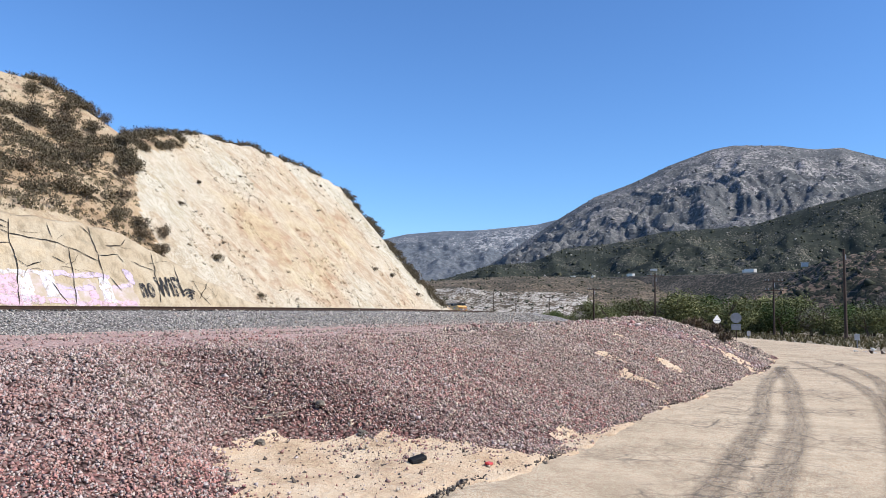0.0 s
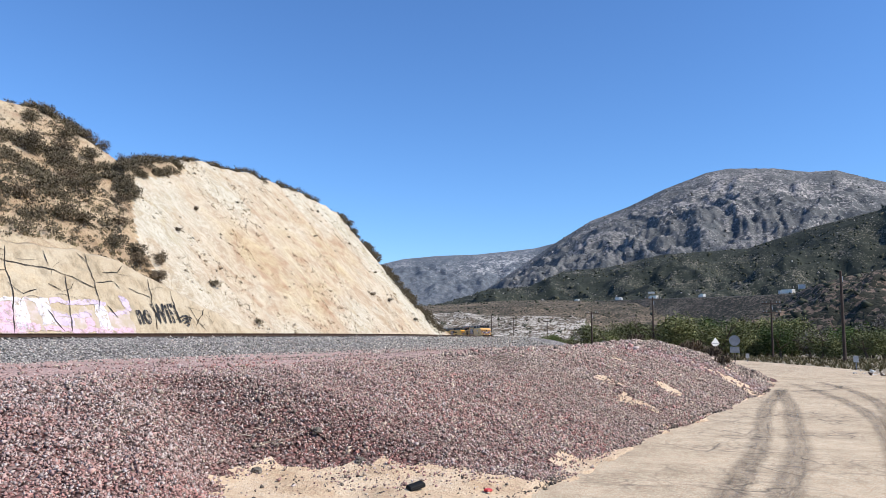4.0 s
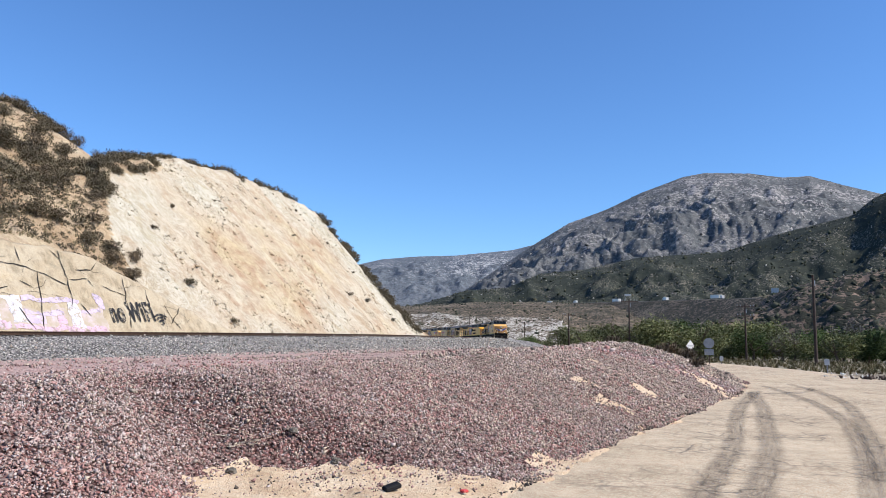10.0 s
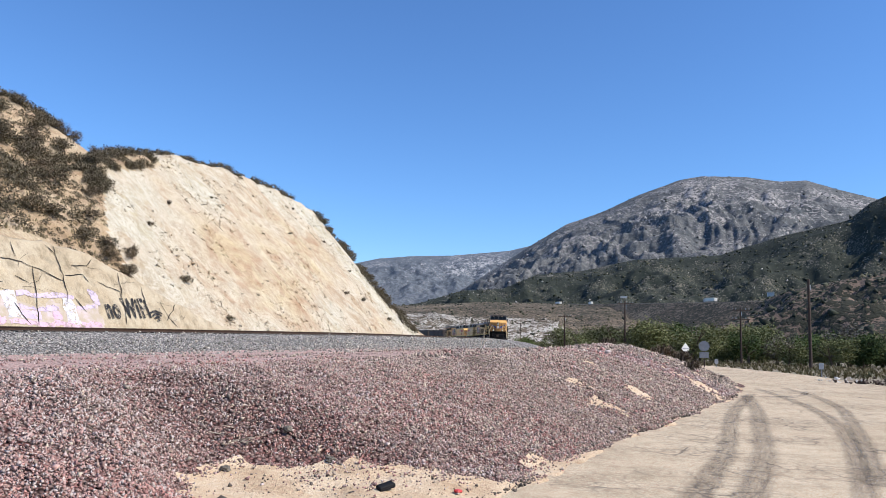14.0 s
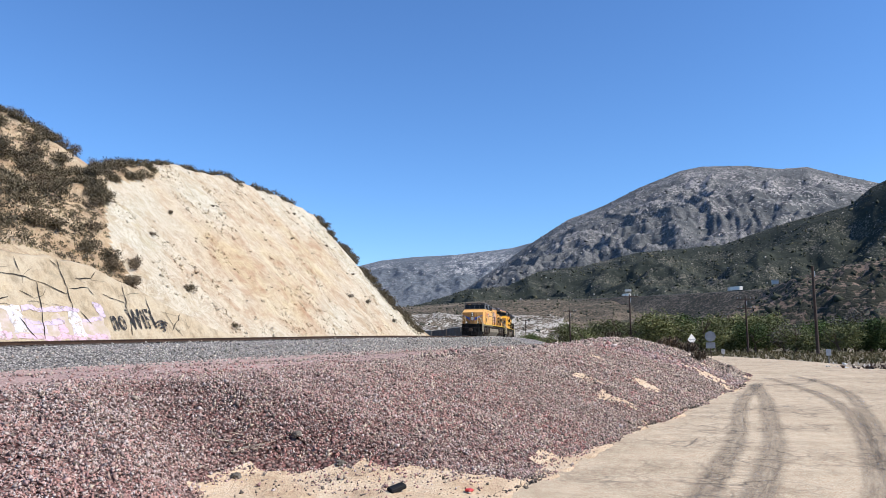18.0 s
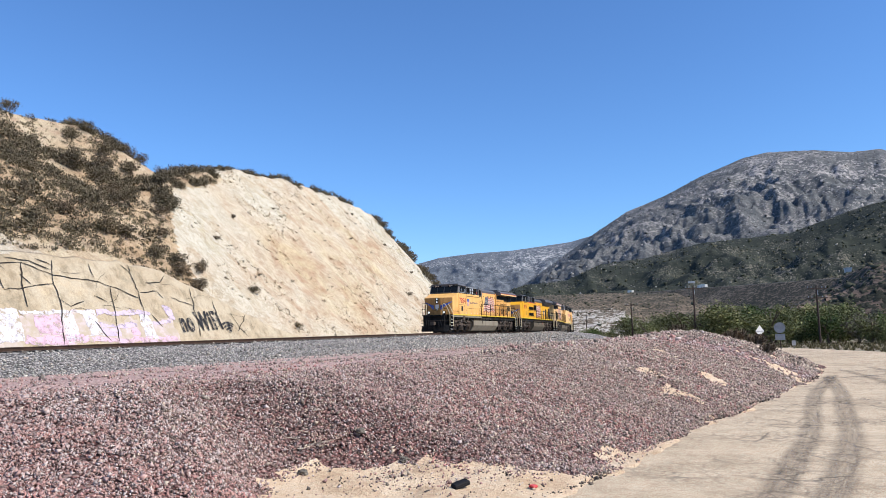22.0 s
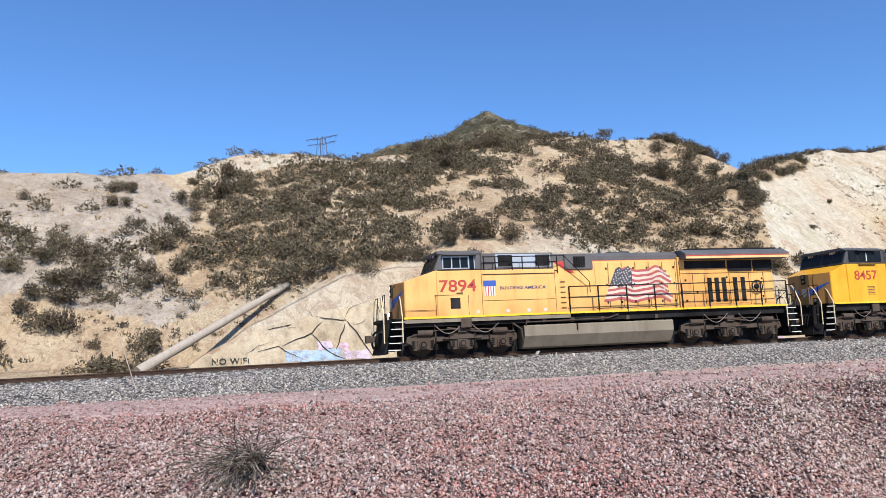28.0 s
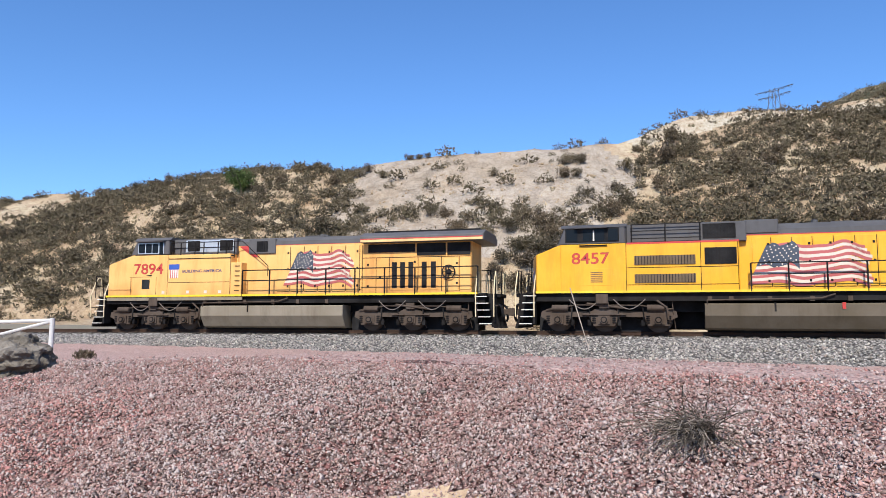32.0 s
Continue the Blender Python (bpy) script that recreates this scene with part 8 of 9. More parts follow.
    for k in range(4):
        bm = bmesh.new()
        prev = None
        r0 = 0.12 + 0.27 * k
        for i in range(9):
            an = radians(50 + 10 * i)
            pr = []
            for rr in (r0, r0 + 0.15):
                x, y, z = wall_map(45.9 + rr * math.cos(an), 0.72 + rr * math.sin(an))
                pr.append(bm.verts.new((float(x) + 0.12, float(y) - 0.05, float(z) + 0.06)))
            if prev:
                bm.faces.new((prev[0], prev[1], pr[1], pr[0]))
            prev = pr
        part("signal_arc", bm, black, word)


# ---- things along the line and the road ----
M_WOOD = surface("weathered_pole_wood", [(0.05, 0.035, 0.028), (0.10, 0.07, 0.055)], 4, 0.85, fine=30, stretch=(4, 4, 0.3))
M_PALEWOOD = surface("bleached_log", [(0.40, 0.34, 0.27), (0.52, 0.46, 0.38)], 2, 0.85, fine=14, stretch=(3, 3, 0.4))
M_ALU = surface("dull_aluminium", [(0.30, 0.31, 0.32), (0.40, 0.41, 0.42)], 2, 0.5, 0.4, fine=20)
M_GIRDER = surface("weathered_galvanised_steel", [(0.14, 0.145, 0.15), (0.20, 0.205, 0.21)], 2, 0.6, 0.3, fine=20)
M_PALEPAINT = surface("chalky_white_paint", [(0.62, 0.61, 0.58), (0.74, 0.73, 0.70)], 2, 0.7, fine=20)
M_BOULDER = surface("grey_boulder", [(0.085, 0.073, 0.056), (0.19, 0.165, 0.13), (0.36, 0.32, 0.265)], 3.5, 0.9, fine=9, bump_s=0.8, bump_d=0.06)


def at(pan, d):
    return d * math.sin(radians(pan)), d * math.cos(radians(pan))


def utility_pole(pan, d, up, low, arms, r=0.15):
    x, y = at(pan, d)
    z0, z1 = 1.65 + d * math.tan(radians(low)) - 0.4, 1.65 + d * math.tan(radians(up))
    t = new("utility_pole")
    t.location = (x, y, z0)
    h = z1 - z0
    bm = bmesh.new()
    bmesh.ops.create_cone(bm, cap_ends=True, segments=10, radius1=r, radius2=r * 0.7, depth=h, matrix=Matrix.Translation((0, 0, h / 2)))
    part("pole", bm, M_WOOD, t)
    for k in range(arms):
        z = h - 0.35 - 1.3 * k
        arm = shape("crossarm", M_WOOD, t, [(-1.3, 1.3, -0.06 - r, 0.05 - r, z - 0.07, z + 0.07)])
        for xx in (-1.15, -0.7, 0.7, 1.15):
            bm = bmesh.new()
            bm_rod(bm, (xx, -r, z + 0.07), (xx, -r, z + 0.3), 0.05, 8)
            part("insulator", bm, M_ALU, arm)
    bm = bmesh.new()
    bm_rod(bm, (r * 0.7, 0, h - 1.2), (r * 0.7, 0, h - 0.6), 0.10, 8)
    part("bracket", bm, M_ALU, t)
    t.rotation_euler = (0, 0, radians(-pan + 20))
    tagged(t, "dark weathered wooden utility pole" + (" with crossarms" if arms else ""), "utility pole", "utility poles in the valley")


def road_signs():
    x, y = at(20.7, 71)
    z = float(far_drop(np.array(71.0)))
    t = new("diamond_sign")
    t.matrix_basis = pose(x, y, z, 0, 0, 28)
    bm = bmesh.new()
    bm_prism(bm, [(0.54, 1.62), (0, 2.16), (-0.54, 1.62), (0, 1.08)], -0.01, 0.01)
    pl = part("plate", bm, M_PALEPAINT, t, "pale diamond plate seen from behind", 0.004)
    shape("post", M_ALU, t, [(-0.035, 0.035, 0.012, 0.06, -0.1, 2.1)])
    shape("brace", M_ALU, pl, [(-0.42, 0.42, -0.03, -0.012, 1.58, 1.66)])
    tagged(t, "pale diamond-shaped road sign on a thin post", "road sign", "road signs at the bend")
    x, y = at(22.0, 71)
    t = new("round_sign")
    t.matrix_basis = pose(x, y, z - 0.1, 0, 0, -22)
    bm = bmesh.new()
    bm_rod(bm, (0, -0.012, 2.0), (0, 0.012, 2.0), 0.47, 32)
    part("plate", bm, M_ALU, t, "grey round plate seen from behind")
    shape("plate", M_ALU, t, [(-0.4, 0.4, -0.012, 0.012, 0.92, 1.45)])
    shape("post", M_WOOD, t, [(-0.05, 0.05, 0.014, 0.10, -0.2, 2.45)])
    tagged(t, "grey back of a round road sign over a square plate", "road sign", "road signs at the bend")
    for pan, d, up, lab in ((22.84, 72, 0.75, "small white roadside marker post"), (29.67, 56, 0.85, "white marker plate on a short post")):
        x, y = at(pan, d)
        z = float(far_drop(np.array(d)))
        t = new("marker_post")
        t.matrix_basis = pose(x, y, z, 0, 0, -pan)
        shape("post", M_ALU, t, [(-0.03, 0.03, -0.02, 0.02, -0.2, up)])
        shape("plate", M_PALEPAINT, t, [(-0.15, 0.15, -0.035, -0.02, up - 0.42, up)], bevel=0.004)
        tagged(t, lab, "marker post", "marker posts")


def rubble(name, x, y, z, n, spread, size, mat, seed, label):
    rng = np.random.default_rng(seed)
    pos = np.stack([x + rng.normal(0, spread, n), y + rng.normal(0, spread * 0.5, n), z + np.abs(rng.normal(0, 0.12, n))], 1)
    ob = chips(name, pos, size * rng.lognormal(0, 0.5, n), mat, seed, 0.6)
    tagged(ob, label, "rubble", kind="stuff")


def lone_rock(name, pan, d, size, mat, seed, label, flat=0.7):
    x, y, z = berm_hit(pan, d)
    bm = bmesh.new()
    bmesh.ops.create_icosphere(bm, subdivisions=5 if size > 0.5 else 3, radius=0.5)
    off = seed * 13.7
    for v in bm.verts:
        n = v.co.normalized()
        k = 1 + 0.34 * noise.noise(n * 1.3 + Vector((off, 0, 0))) + 0.2 * noise.noise(n * 3.4 + Vector((0, off, 0))) + 0.09 * noise.noise(n * 7 + Vector((off, off, 0))) + 0.04 * noise.noise(n * 19 + Vector((0, off, off)))
        v.co = Vector((n.x * 0.62 * k, n.y * 0.5 * k, n.z * 0.5 * k * flat)) * size
    ob = part(name, bm, mat)
    ob.location = (x, y, z + 0.18 * size)
    ob.rotation_euler = (0, 0, seed)
    tagged(ob, label, "rock", "loose rocks on the bank")


def build_things():
    for pan, d, up, low, arms, r in ((29.02, 88, 4.47, -1.98, 0, 0.18), (24.53, 112, 2.42, -1.58, 2, 0.15), (16.34, 112, 2.8, -1.7, 1, 0.15), (11.79, 140, 1.68, -0.95, 1, 0.15), (8.38, 210, 0.98, -0.7, 1, 0.15), (5.8, 230, 1.16, -0.6, 1, 0.15), (4.06, 235, 1.36, -0.6, 0, 0.15)):
        utility_pole(pan, d, up, low, arms, r)
    road_signs()
    # bleached log lying up the slope beside the wall
    a, b = Vector((-38.0, 13.6, 1.15)), Vector((-40.5, 23.78, 6.11))
    bm = bmesh.new()
    n = 14
    turn = (b - a).to_track_quat("Z", "Y").to_matrix()
    rings = []
    for i in range(n + 1):
        r = 0.27 - 0.006 * i + 0.014 * math.sin(i * 2.1)
        rings.append([bm.verts.new(a.lerp(b, i / n) + turn @ Vector((r * math.cos(k * math.tau / 14), r * math.sin(k * math.tau / 14), 0))) for k in range(14)])
    for p, q in zip(rings, rings[1:]):
        for k in range(14):
            bm.faces.new((p[k], p[(k + 1) % 14], q[(k + 1) % 14], q[k]))
    bm.faces.new(rings[0][::-1])
    bm.faces.new(rings[-1])
    lg = part("log", bm, M_PALEWOOD)
    tagged(lg, "long bleached log leaning up the slope", "log")
    # thin leaning stake in the ballast
    x, y = at(-70.4, 30.6)
    bm = bmesh.new()
    bm_rod(bm, (x, y, 0.55), (x - 0.28, y - 0.70, 3.05), 0.02, 8)
    st = part("stake", bm, M_PALEWOOD)
    tagged(st, "thin leaning weathered stake in the ballast", "stake")
    # white pipe barrier and boulder at the end of the bank
    d = 21.0
    x, y = at(-109.9, d)
    zt = 1.65 - 0.28 / 57.3 * d
    t = new("pipe_barrier")
    bm = bmesh.new()
    bm_rod(bm, (x, y, 0.2), (x, y, zt + 0.03), 0.06, 10)
    part("post", bm, M_PALEPAINT, t)
    x2, y2 = at(-114.5, d + 1.2)
    bm = bmesh.new()
    bm_rod(bm, (x, y, zt - 0.03), (x2, y2, zt - 0.12), 0.045, 8)
    part("top_rail", bm, M_PALEPAINT, t)
    bm = bmesh.new()
    bm_rod(bm, (x, y, zt - 0.05), (x2, y2, 0.95), 0.04, 8)
    part("brace", bm, M_PALEPAINT, t)
    bm = bmesh.new()
    bm_rod(bm, (x2, y2, 0.1), (x2, y2, zt), 0.06, 10)
    part("post", bm, M_PALEPAINT, t)
    tagged(t, "white-painted steel pipe barrier", "barrier")
    lone_rock("boulder", -112.4, -3.9, 0.97, M_BOULDER, 1, "large rough grey-brown boulder by the barrier", 0.75)
    for pan, d, s, sd, lab in ((-9.3, -7.6, 0.1, 2, "pale tan rock on the gravel slope"), (-13.7, -10.4, 0.1, 3, "white stone in the sand"), (-6.0, -9.9, 0.11, 4, "white stone in the sand"), (-83.2, -5.7, 0.06, 5, "pale rock on the gravel"), (3.0, -5.0, 0.08, 6, "pale rock on the gravel"), (9.0, -7.6, 0.08, 7, "whitish rock at the foot of the bank"), (-16, -12.6, 0.07, 8, "pale rock at the foot of the bank"), (-88, -11.5, 0.06, 9, "pale rock at the foot of the bank")):
        lone_rock("rock", pan, d, s, M_BOULDER, sd, lab)
    # litter
    x, y, z = berm_hit(-1.7, -11.85)
    lit = shape("plastic_scrap", M_BLACK, None, [(-0.09, 0.09, -0.05, 0.05, 0.0, 0.05)], bevel=0.012)
    lit.matrix_basis = pose(x, y, z + 0.01, 6, -12, 30)
    tagged(lit, "flat black plastic scrap lying in the sand", "litter")
    x, y, z = berm_hit(3.8, -12.0)
    lit = shape("red_scrap", M_RED, None, [(-0.05, 0.05, -0.03, 0.03, 0.0, 0.03)], bevel=0.01)
    lit.matrix_basis = pose(x, y, z + 0.01, 10, 5, 60)
    tagged(lit, "small crumpled red scrap in the sand", "litter")
    rs = np.random.default_rng(77)
    q, r = rs.normal(5.8, 1.3, 260), np.abs(rs.normal(0.9, 0.7, 260))
    p = road_edge(q) + r
    ob = chips("pebble", np.stack([q * RD[0] + p * RN[0], q * RD[1] + p * RN[1], berm_z(q, p)], 1), 0.012 * rs.lognormal(0, 0.5, 260), M_SPOIL, 78, 0.7, 4)
    tagged(ob, "small pebbles and crumbs strewn over the sand", "pebbles", kind="stuff")
    # broken edge of the asphalt along the foot of the bank
    q = rs.uniform(-19, 30, 5200)
    q = q[rs.uniform(0, 1, 5200) < 0.45 + 0.6 * vnoise(q * 0.9, q * 0 + 3, 17)]
    p = road_edge(q) + rs.normal(0.03, 0.028, len(q)) + 0.06 * vnoise(q * 1.9, q * 0 + 7, 13)
    ob = chips("asphalt_crumb", np.stack([q * RD[0] + p * RN[0], q * RD[1] + p * RN[1], np.maximum(berm_z(q, p), far_drop(np.abs(q)) + 0.02)], 1), 0.024 * rs.lognormal(0, 0.4, len(q)), M_CRUMB, 79, 0.5, 4)
    tagged(ob, "dark crumbs of broken asphalt along the road edge", "crumbs", kind="stuff")
    # dark stones and clods on the sand
    for c0, sp, n in ((5.7, 1.3, 300), (-2.8, 1.2, 240)):
        q, r = rs.normal(c0, sp, n), np.abs(rs.normal(1.2, 0.7, n))
        p = road_edge(q) + r
        ob = chips("dark_stone", np.stack([q * RD[0] + p * RN[0], q * RD[1] + p * RN[1], berm_z(q, p) + 0.005], 1), 0.013 * rs.lognormal(0, 0.6, n), M_CRUMB if c0 > 0 else M_SPOIL, 80 + n, 0.6, 4)
        tagged(ob, "dark stones and clods lying on the sand", "stones", kind="stuff")
    x, y = at(31.0, 43)
    rubble("white_rubble", x, y, float(far_drop(np.array(43.0))), 26, 0.7, 0.10, M_PALEPAINT, 41, "heap of white broken rubble beside the road")
    rubble("dark_rubble", x + 0.6, y - 1.5, float(far_drop(np.array(43.0))), 60, 0.9, 0.11, M_WOOD, 42, "dark rubbish beside the road")
    # lattice tower behind the ridge
    t = new("transmission_tower")
    x, y = at(-56.8, 160)
    base, top = 20.0, 1.65 + 160 * math.tan(radians(16.75))
    bm = bmesh.new()
    for sx in (-1, 1):
        for sy in (-1, 1):
            bm_rod(bm, (sx * 2.6, sy * 2.6, 0), (sx * 0.6, sy * 0.6, top - base), 0.07, 5)
    for k in range(8):
        h0, h1 = (top - base) * k / 8, (top - base) * (k + 1) / 8
        w0, w1 = 2.6 - 2.0 * k / 8, 2.6 - 2.0 * (k + 1) / 8
        for sy in (-1, 1):
            bm_rod(bm, (-w0, sy * w0, h0), (w1, sy * w1, h1), 0.04, 4)
            bm_rod(bm, (w0, sy * w0, h0), (-w1, sy * w1, h1), 0.04, 4)
    part("mast", bm, M_GIRDER, t)
    for z, L in ((top - base - 0.3, 4.2), (top - base - 1.6, 3.6)):
        bm = bmesh.new()
        for s in (-1, 1):
            bm_rod(bm, (0, s * 0.5, z), (L, 0, z + 0.25), 0.05, 4)
            bm_rod(bm, (0, s * 0.5, z), (-L, 0, z + 0.25), 0.05, 4)
        for k in range(6):
            u = -L + 2 * L * k / 6
            bm_rod(bm, (u, 0, z + 0.25), (u + L / 6, 0.3 * (1 - abs(u) / L), z - 0.25), 0.035, 4)
            bm_rod(bm, (u + L / 3, 0, z + 0.25), (u + L / 6, 0.3 * (1 - abs(u) / L), z - 0.25), 0.035, 4)
        part("crossarm", bm, M_GIRDER, t)
    t.matrix_basis = pose(x, y, base, 0, 0, 25)
    tagged(t, "grey steel lattice transmission tower behind the ridge", "transmission tower")
    # pale building and sign on the far slope
    x, y = at(26.57, 400)
    z = 1.65 + 400 * math.tan(radians(3.45))
    t = new("house")
    shape("wall", M_PALEPAINT, t, [(-1.5, 1.5, -1.4, 1.4, -1.5, 0.6)])
    shape("roof", M_PALEPAINT, t, [(-1.7, 1.7, -1.6, 1.6, 0.6, 0.8)])
    t.matrix_basis = pose(x, y, z, 0, 0, -20)
    tagged(t, "small white building on the dark knoll", "house")
    x, y = at(16.25, 540)
    t = new("highway_sign")
    shape("panel", M_PALEPAINT, t, [(-2.3, 2.3, -0.1, 0.1, 3.6, 4.9)])
    shape("post", M_ALU, t, [(-1.8, -1.6, -0.1, 0.1, -3, 3.0)])
    shape("post", M_ALU, t, [(1.6, 1.8, -0.1, 0.1, -3, 3.0)])
    t.matrix_basis = pose(x, y, 1.65 + 540 * math.tan(radians(2.65)), 0, 0, -16)
    tagged(t, "grey highway sign board on two posts", "highway sign")


# ---- far highway with its traffic ----
HW_O = Vector((168.0, 396.0, 0))
HW_U = Vector((-35.0, 230.0, 0)).normalized()


def hw_point(u):
    return HW_O + HW_U * u + Vector((0, 0, 22.4 + 0.027 * max(-200, min(330, u))))


def build_highway():
    u = np.linspace(-1500, 2100, 400)
    o = np.array([-40.0, -9.2, -8.8, 8.8, 9.2, 40.0])
    h = np.array([-18.0, -0.3, 0, 0, -0.3, -18.0])
    A, O = np.meshgrid(u, o, indexing="ij")
    P = np.array([tuple(hw_point(float(a))) for a in u])
    nx, ny = HW_U.y, -HW_U.x
    ob = grid("highway", P[:, 0][:, None] + nx * O, P[:, 1][:, None] + ny * O, P[:, 2][:, None] + h[None] + 0.8 * fbm(A * 0.05, O * 0.05, 97, 3) * (np.abs(O) > 10), M_HIGHWAY, smooth_shade=False)
    ob.data.materials.append(M_BROWNSLOPE)
    side = np.tile(np.array([1, 0, 0, 0, 1]), len(u) - 1)
    ob.data.polygons.foreach_set("material_index", side.astype(np.int32))
    tagged(ob, "distant highway on a brown embankment across the slope", "road", kind="structure")


# bearing of each truck at a time
TRUCKS = [(0.5, 22.0, 1), (0.5, 14.0, 1), (2.5, 22.6, 0), (5.5, 22.4, 1), (7.0, 24.6, 0), (9.3, 21.3, -1), (13.0, 24.6, 1), (18.0, 23.9, 1), (0.5, 11.3, 0)]
MOVING = []


def build_traffic():
    silver = paint("trailer_white", (0.88, 0.82, 0.72), (0.5, 0.5, 0.5), 0.4, 0.3)
    for t0, pan, big in TRUCKS:
        t = new("truck")
        if big:
            shape("trailer", silver, t, [(-7.2, 5.3, -1.3, 1.3, 1.2, 3.9)], bevel=0.05)
            shape("cab", M_PALEPAINT, t, [(6.2, 8.6, -1.2, 1.2, 0.9, 3.4)], bevel=0.12)
            ws = (-6.2, -5.0, 4.6, 5.6, 8.0)
        else:
            shape("cargo_box", silver, t, [(-4.0, 1.6, -1.2, 1.2, 1.1, 3.5)], bevel=0.05)
            shape("cab", M_PALEPAINT, t, [(1.9, 3.9, -1.1, 1.1, 0.8, 2.6)], bevel=0.12)
            ws = (-2.8, 2.9)
        for w in ws:
            for s in (1, -1):
                bm = bmesh.new()
                bm_rod(bm, (w, s * 0.95, 0.5), (w, s * 1.22, 0.5), 0.5, 14)
                part("wheel", bm, M_BLACK, t)
        for ob in t.children:
            ob.data.transform(Matrix.Scale(0.72, 4))
        tagged(t, "white tractor-trailer on the far highway" if big else "white delivery truck on the far highway", "truck", "trucks on the highway")
        a = radians(pan)
        u0 = (HW_O.x * math.cos(a) - HW_O.y * math.sin(a)) / (HW_U.y * math.sin(a) - HW_U.x * math.cos(a))
        MOVING.append((t, t0, u0, 1 if big >= 0 else -1))


def move_traffic():
    for t, t0, u0, way in MOVING:
        rows = []
        for k in np.arange(0, 32.1, 4.0):
            u = u0 + way * 29.0 * (k - t0)
            p, q = hw_point(u), hw_point(u + 4 * way)
            d = q - p
            rows.append((float(k), Matrix.Translation(p) @ Euler((0, -math.atan2(d.z, math.hypot(d.x, d.y)), math.atan2(d.y, d.x))).to_matrix().to_4x4()))
        walk(t, rows)


def tyre_marks():
    """Rubber worn into the road: thin films, thickest along the middle and broken into streaks."""
    m, nt, b = material("tyre_rubber_mark", 0.8, 0.0, 0.2)
    base_of(b).default_value = (0.15, 0.125, 0.10, 1)
    tc = nt.nodes.new("ShaderNodeTexCoord")
    sep = nt.nodes.new("ShaderNodeSeparateXYZ")
    nt.links.new(tc.outputs["UV"], sep.inputs[0])
    across = ramp(nt, sep.outputs[1], [(0.0, (0, 0, 0)), (0.28, (0.75, 0.75, 0.75)), (0.5, (0.55, 0.55, 0.55)), (0.72, (0.8, 0.8, 0.8)), (1.0, (0, 0, 0))])
    mp = nt.nodes.new("ShaderNodeMapping")
    mp.inputs["Scale"].default_value = (1.6, 9.0, 1.0)
    nt.links.new(tc.outputs["UV"], mp.inputs["Vector"])
    n = nt.nodes.new("ShaderNodeTexNoise")
    n.inputs["Scale"].default_value, n.inputs["Detail"].default_value, n.inputs["Roughness"].default_value = 1.0, 7, 0.7
    nt.links.new(mp.outputs[0], n.inputs["Vector"])
    worn = ramp(nt, n.outputs["Fac"], [(0.3, (0.12, 0.12, 0.12)), (0.7, (0.95, 0.95, 0.95))])
    grain = ramp(nt, noise_node(nt, 55, 3, 0.8), [(0.35, (0.35, 0.35, 0.35)), (0.6, (1, 1, 1))])
    film = mix(nt, 1.0, mix(nt, 1.0, across, worn, "MULTIPLY"), grain, "MULTIPLY")
    nt.links.new(film, b.inputs["Alpha"])
    root = new("tyre_marks")
    tagged(root, "curved black tyre marks on the asphalt", "tyre marks", kind="structure")
    for k, (pts, w) in enumerate((([(10.6, 22.6), (8.4, 18.6), (6.7, 15.2), (5.0, 11.5), (3.6, 8.8), (2.2, 6.3), (0.2, 3.2)], 0.20), ([(10.2, 22.0), (8.2, 17.2), (7.0, 14.6), (5.5, 11.3), (4.3, 9.0), (3.0, 6.7), (1.4, 3.9)], 0.22),
                                  ([(12.4, 25.9), (11.2, 21.9), (10.2, 18.5), (8.8, 15.0), (7.4, 12.2), (5.6, 9.0), (3.8, 6.0)], 0.19), ([(14.2, 27.5), (13.0, 23.8), (11.2, 19.0), (9.6, 15.8), (7.4, 11.8), (5.4, 8.4)], 0.20), ([(13.6, 24.9), (12.0, 22.4), (10.2, 21.4)], 0.14))):
        c = catmull(pts, 0.25)
        tg = np.gradient(c, axis=0)
        tg /= np.linalg.norm(tg, axis=1)[:, None]
        nr = np.stack([-tg[:, 1], tg[:, 0]], 1)
        v = np.linspace(0, 1, 7)
        P = c[:, None, :] + nr[:, None, :] * ((v - 0.5) * 2 * w)[None, :, None]
        Z = far_drop(np.hypot(P[..., 0], P[..., 1])) + 0.0185 + 0.0004 * k + 0.008 * vnoise(P[..., 0], P[..., 1], 9)
        ob = grid("tyre_mark", P[..., 0], P[..., 1], Z, m)
        at_v = np.zeros(len(ob.data.loops), np.int32)
        ob.data.loops.foreach_get("vertex_index", at_v)
        uv = np.stack([(at_v // 7) * 0.25 + 7.3 * k, v[at_v % 7]], 1).astype(np.float32)
        ob.data.uv_layers.new(name="along").data.foreach_set("uv", uv.ravel())
        ob.parent = root


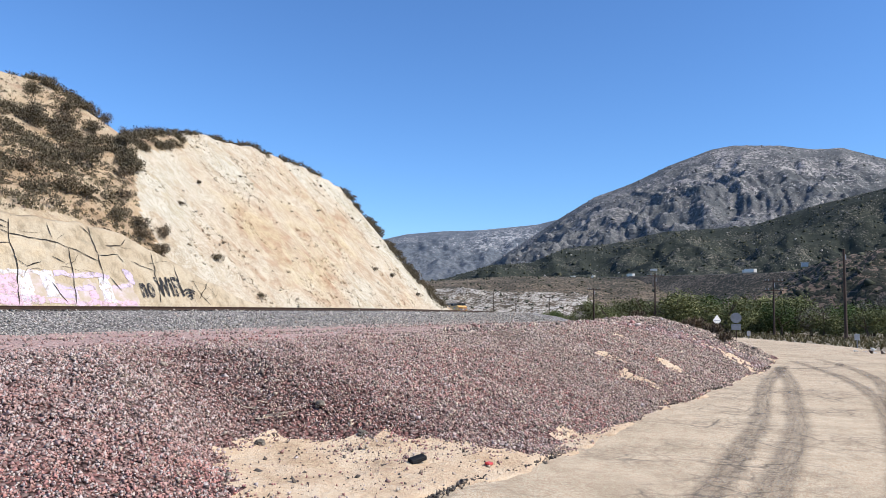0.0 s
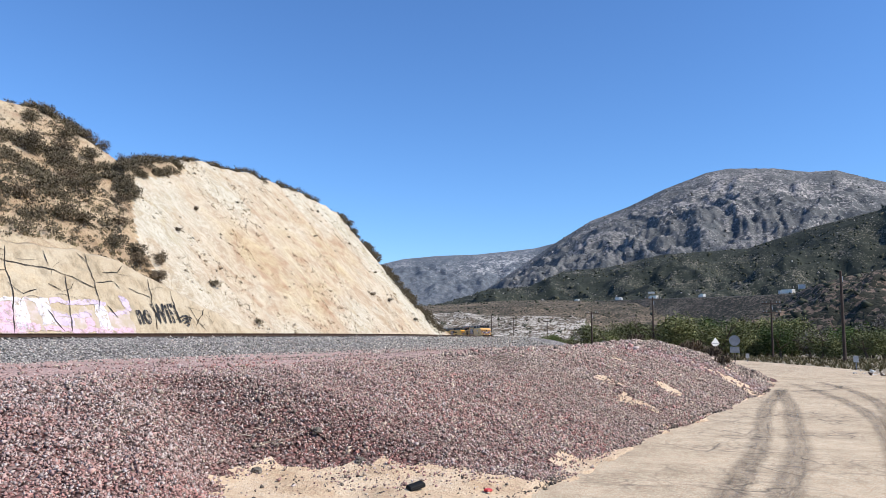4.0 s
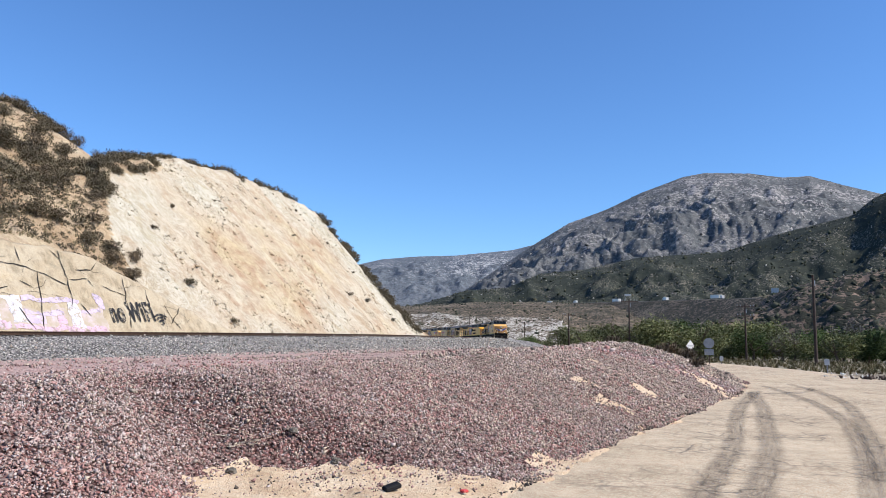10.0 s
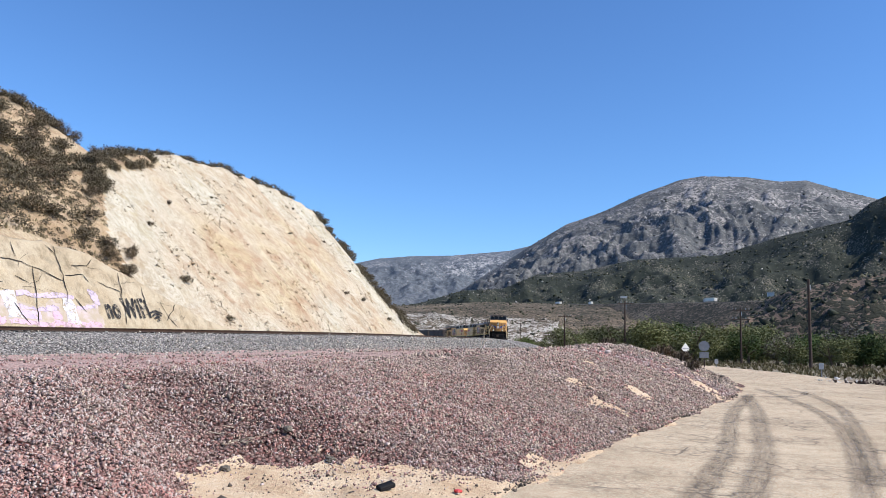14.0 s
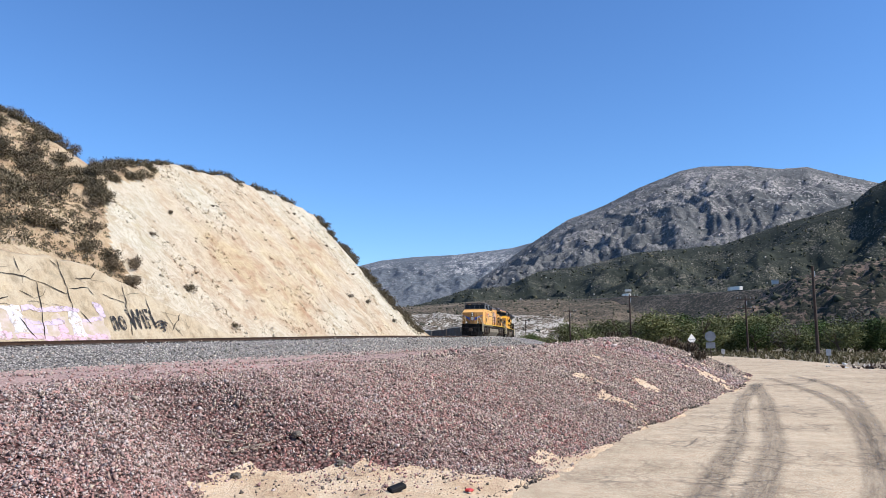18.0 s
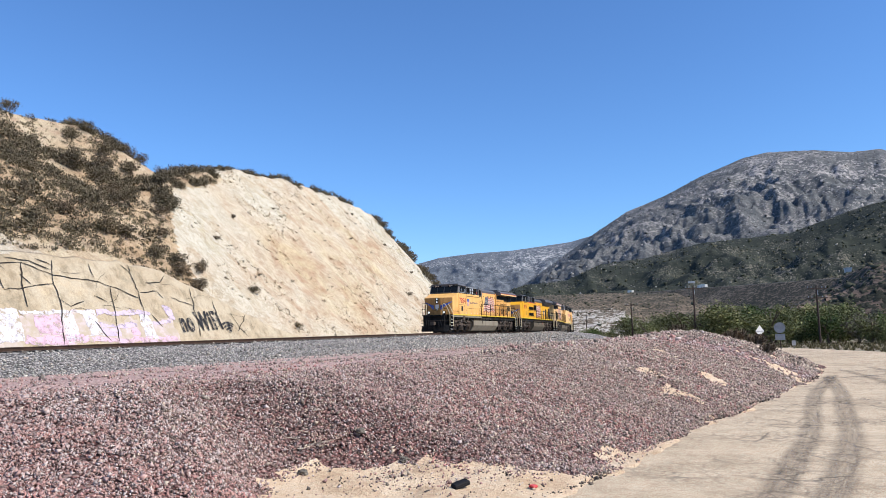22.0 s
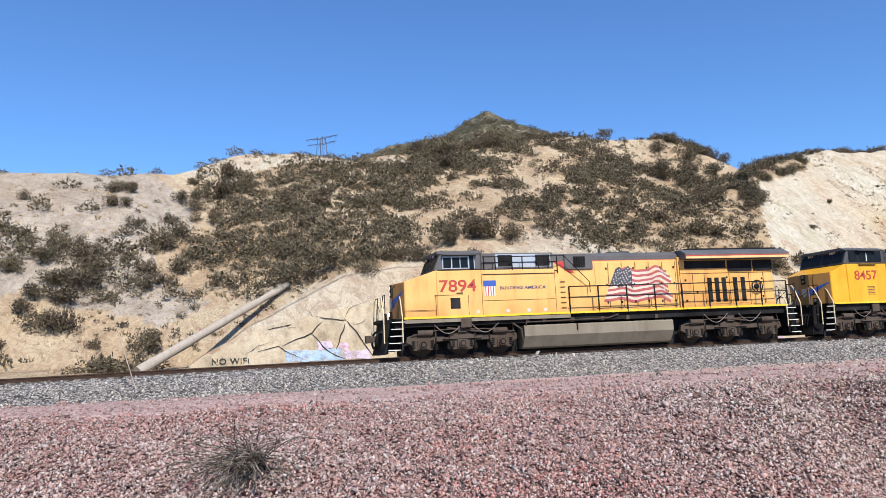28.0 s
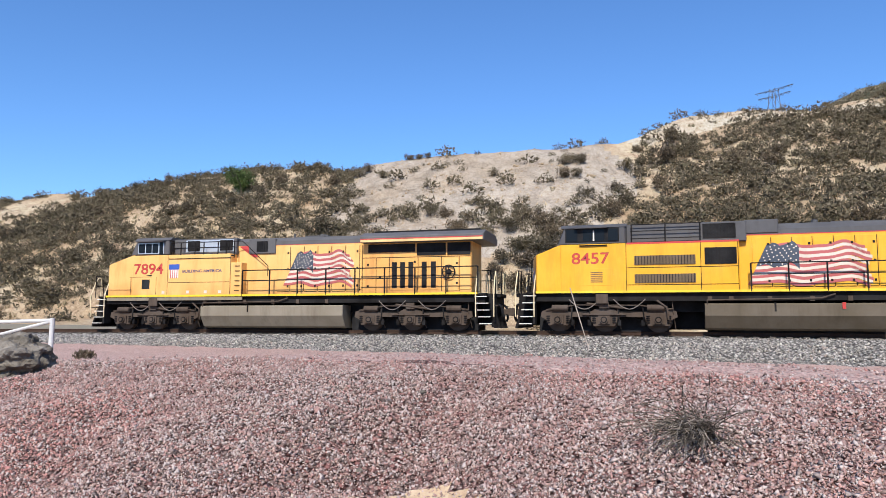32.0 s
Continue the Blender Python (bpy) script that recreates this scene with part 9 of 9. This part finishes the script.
def build_place():
    build_ground()
    build_road()
    build_berm()
    build_trackbed()
    build_hill()
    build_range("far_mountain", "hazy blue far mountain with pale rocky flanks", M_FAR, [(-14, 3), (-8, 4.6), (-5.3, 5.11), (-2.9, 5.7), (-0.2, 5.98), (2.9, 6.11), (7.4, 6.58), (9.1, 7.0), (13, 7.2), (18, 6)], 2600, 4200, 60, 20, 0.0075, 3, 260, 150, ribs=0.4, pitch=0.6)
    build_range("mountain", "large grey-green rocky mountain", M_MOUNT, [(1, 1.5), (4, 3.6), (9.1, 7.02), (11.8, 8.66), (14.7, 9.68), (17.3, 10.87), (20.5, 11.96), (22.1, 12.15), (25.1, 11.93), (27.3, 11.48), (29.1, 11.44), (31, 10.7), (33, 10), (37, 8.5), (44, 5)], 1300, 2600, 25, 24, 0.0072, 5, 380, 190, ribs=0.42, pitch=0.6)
    build_range("foothill", "dark green chaparral-covered foothill", M_GREEN, [(-3, 1.5), (0.8, 2.42), (3.9, 3.36), (7, 3.61), (9.6, 4.73), (13, 5.08), (17.2, 5.99), (23.2, 6.28), (27.2, 7.53), (31.6, 8.5), (33, 9.62), (36, 11), (44, 11)], 900, 1150, 20, 18, 0.007, 8, 260, 90)
    terrace = build_range("terrace", "pale eroded terrace with sparse brush", M_BADLAND, [(-5, 1.8), (-0.6, 1.95), (5.2, 2.39), (9.6, 2.42), (13, 2.35), (18, 2.35), (22.8, 2.6), (25, 2.85), (30, 3.6), (36, 4), (44, 4)], 300, 530, -8.0, 2.2, 0.03, 9, 220, 70, back=1.3, drop=-0.25)
    build_range("peak_hill", "pointed hill covered in green scrub", M_SCRUBHILL, [(-68, 8), (-60, 12), (-55.5, 14.2), (-53, 15.4), (-51.3, 16.06), (-47.2, 16.5), (-44.8, 17.8), (-43.3, 18.45), (-41.6, 17.5), (-38.9, 16.56), (-35, 15.2), (-30, 14), (-24, 10)], 95, 175, 15, 2.0, 0.05, 12, 160, 50, shape=0.8)
    build_range("knoll", "dark scrub-covered knoll with bare brown flank", M_KNOLL, [(20, 0.2), (23, 1.6), (25.5, 2.7), (27, 3.4), (29, 4.0), (31.7, 4.5), (35, 5.2), (44, 6)], 190, 400, -2.5, 7, 0.02, 15, 120, 50, shape=0.9)
    terrace.data.materials.append(M_BROWNSLOPE)
    n = len(terrace.data.polygons)
    c = np.zeros(n * 3)
    terrace.data.polygons.foreach_get("center", c)
    c = c.reshape(-1, 3)
    side, rng = np.degrees(np.arctan2(c[:, 0], c[:, 1])), np.hypot(c[:, 0], c[:, 1])
    w = fbm(c[:, 0] * 0.02, c[:, 1] * 0.02, 99, 4)
    terrace.data.polygons.foreach_set("material_index", ((side > 12.5 + 2.5 * w) | (rng > 470 + 30 * w)).astype(np.int32))
    build_highway()
    build_wall()
    tyre_marks()


def motions():
    move_train()
    turn_wheels()
    move_traffic()


build_place()
build_rails()
scatter_hill()
valley_trees()
dead_bush()
far_growth()
build_things()
build_traffic()
build_train()
build_stones()
motions()
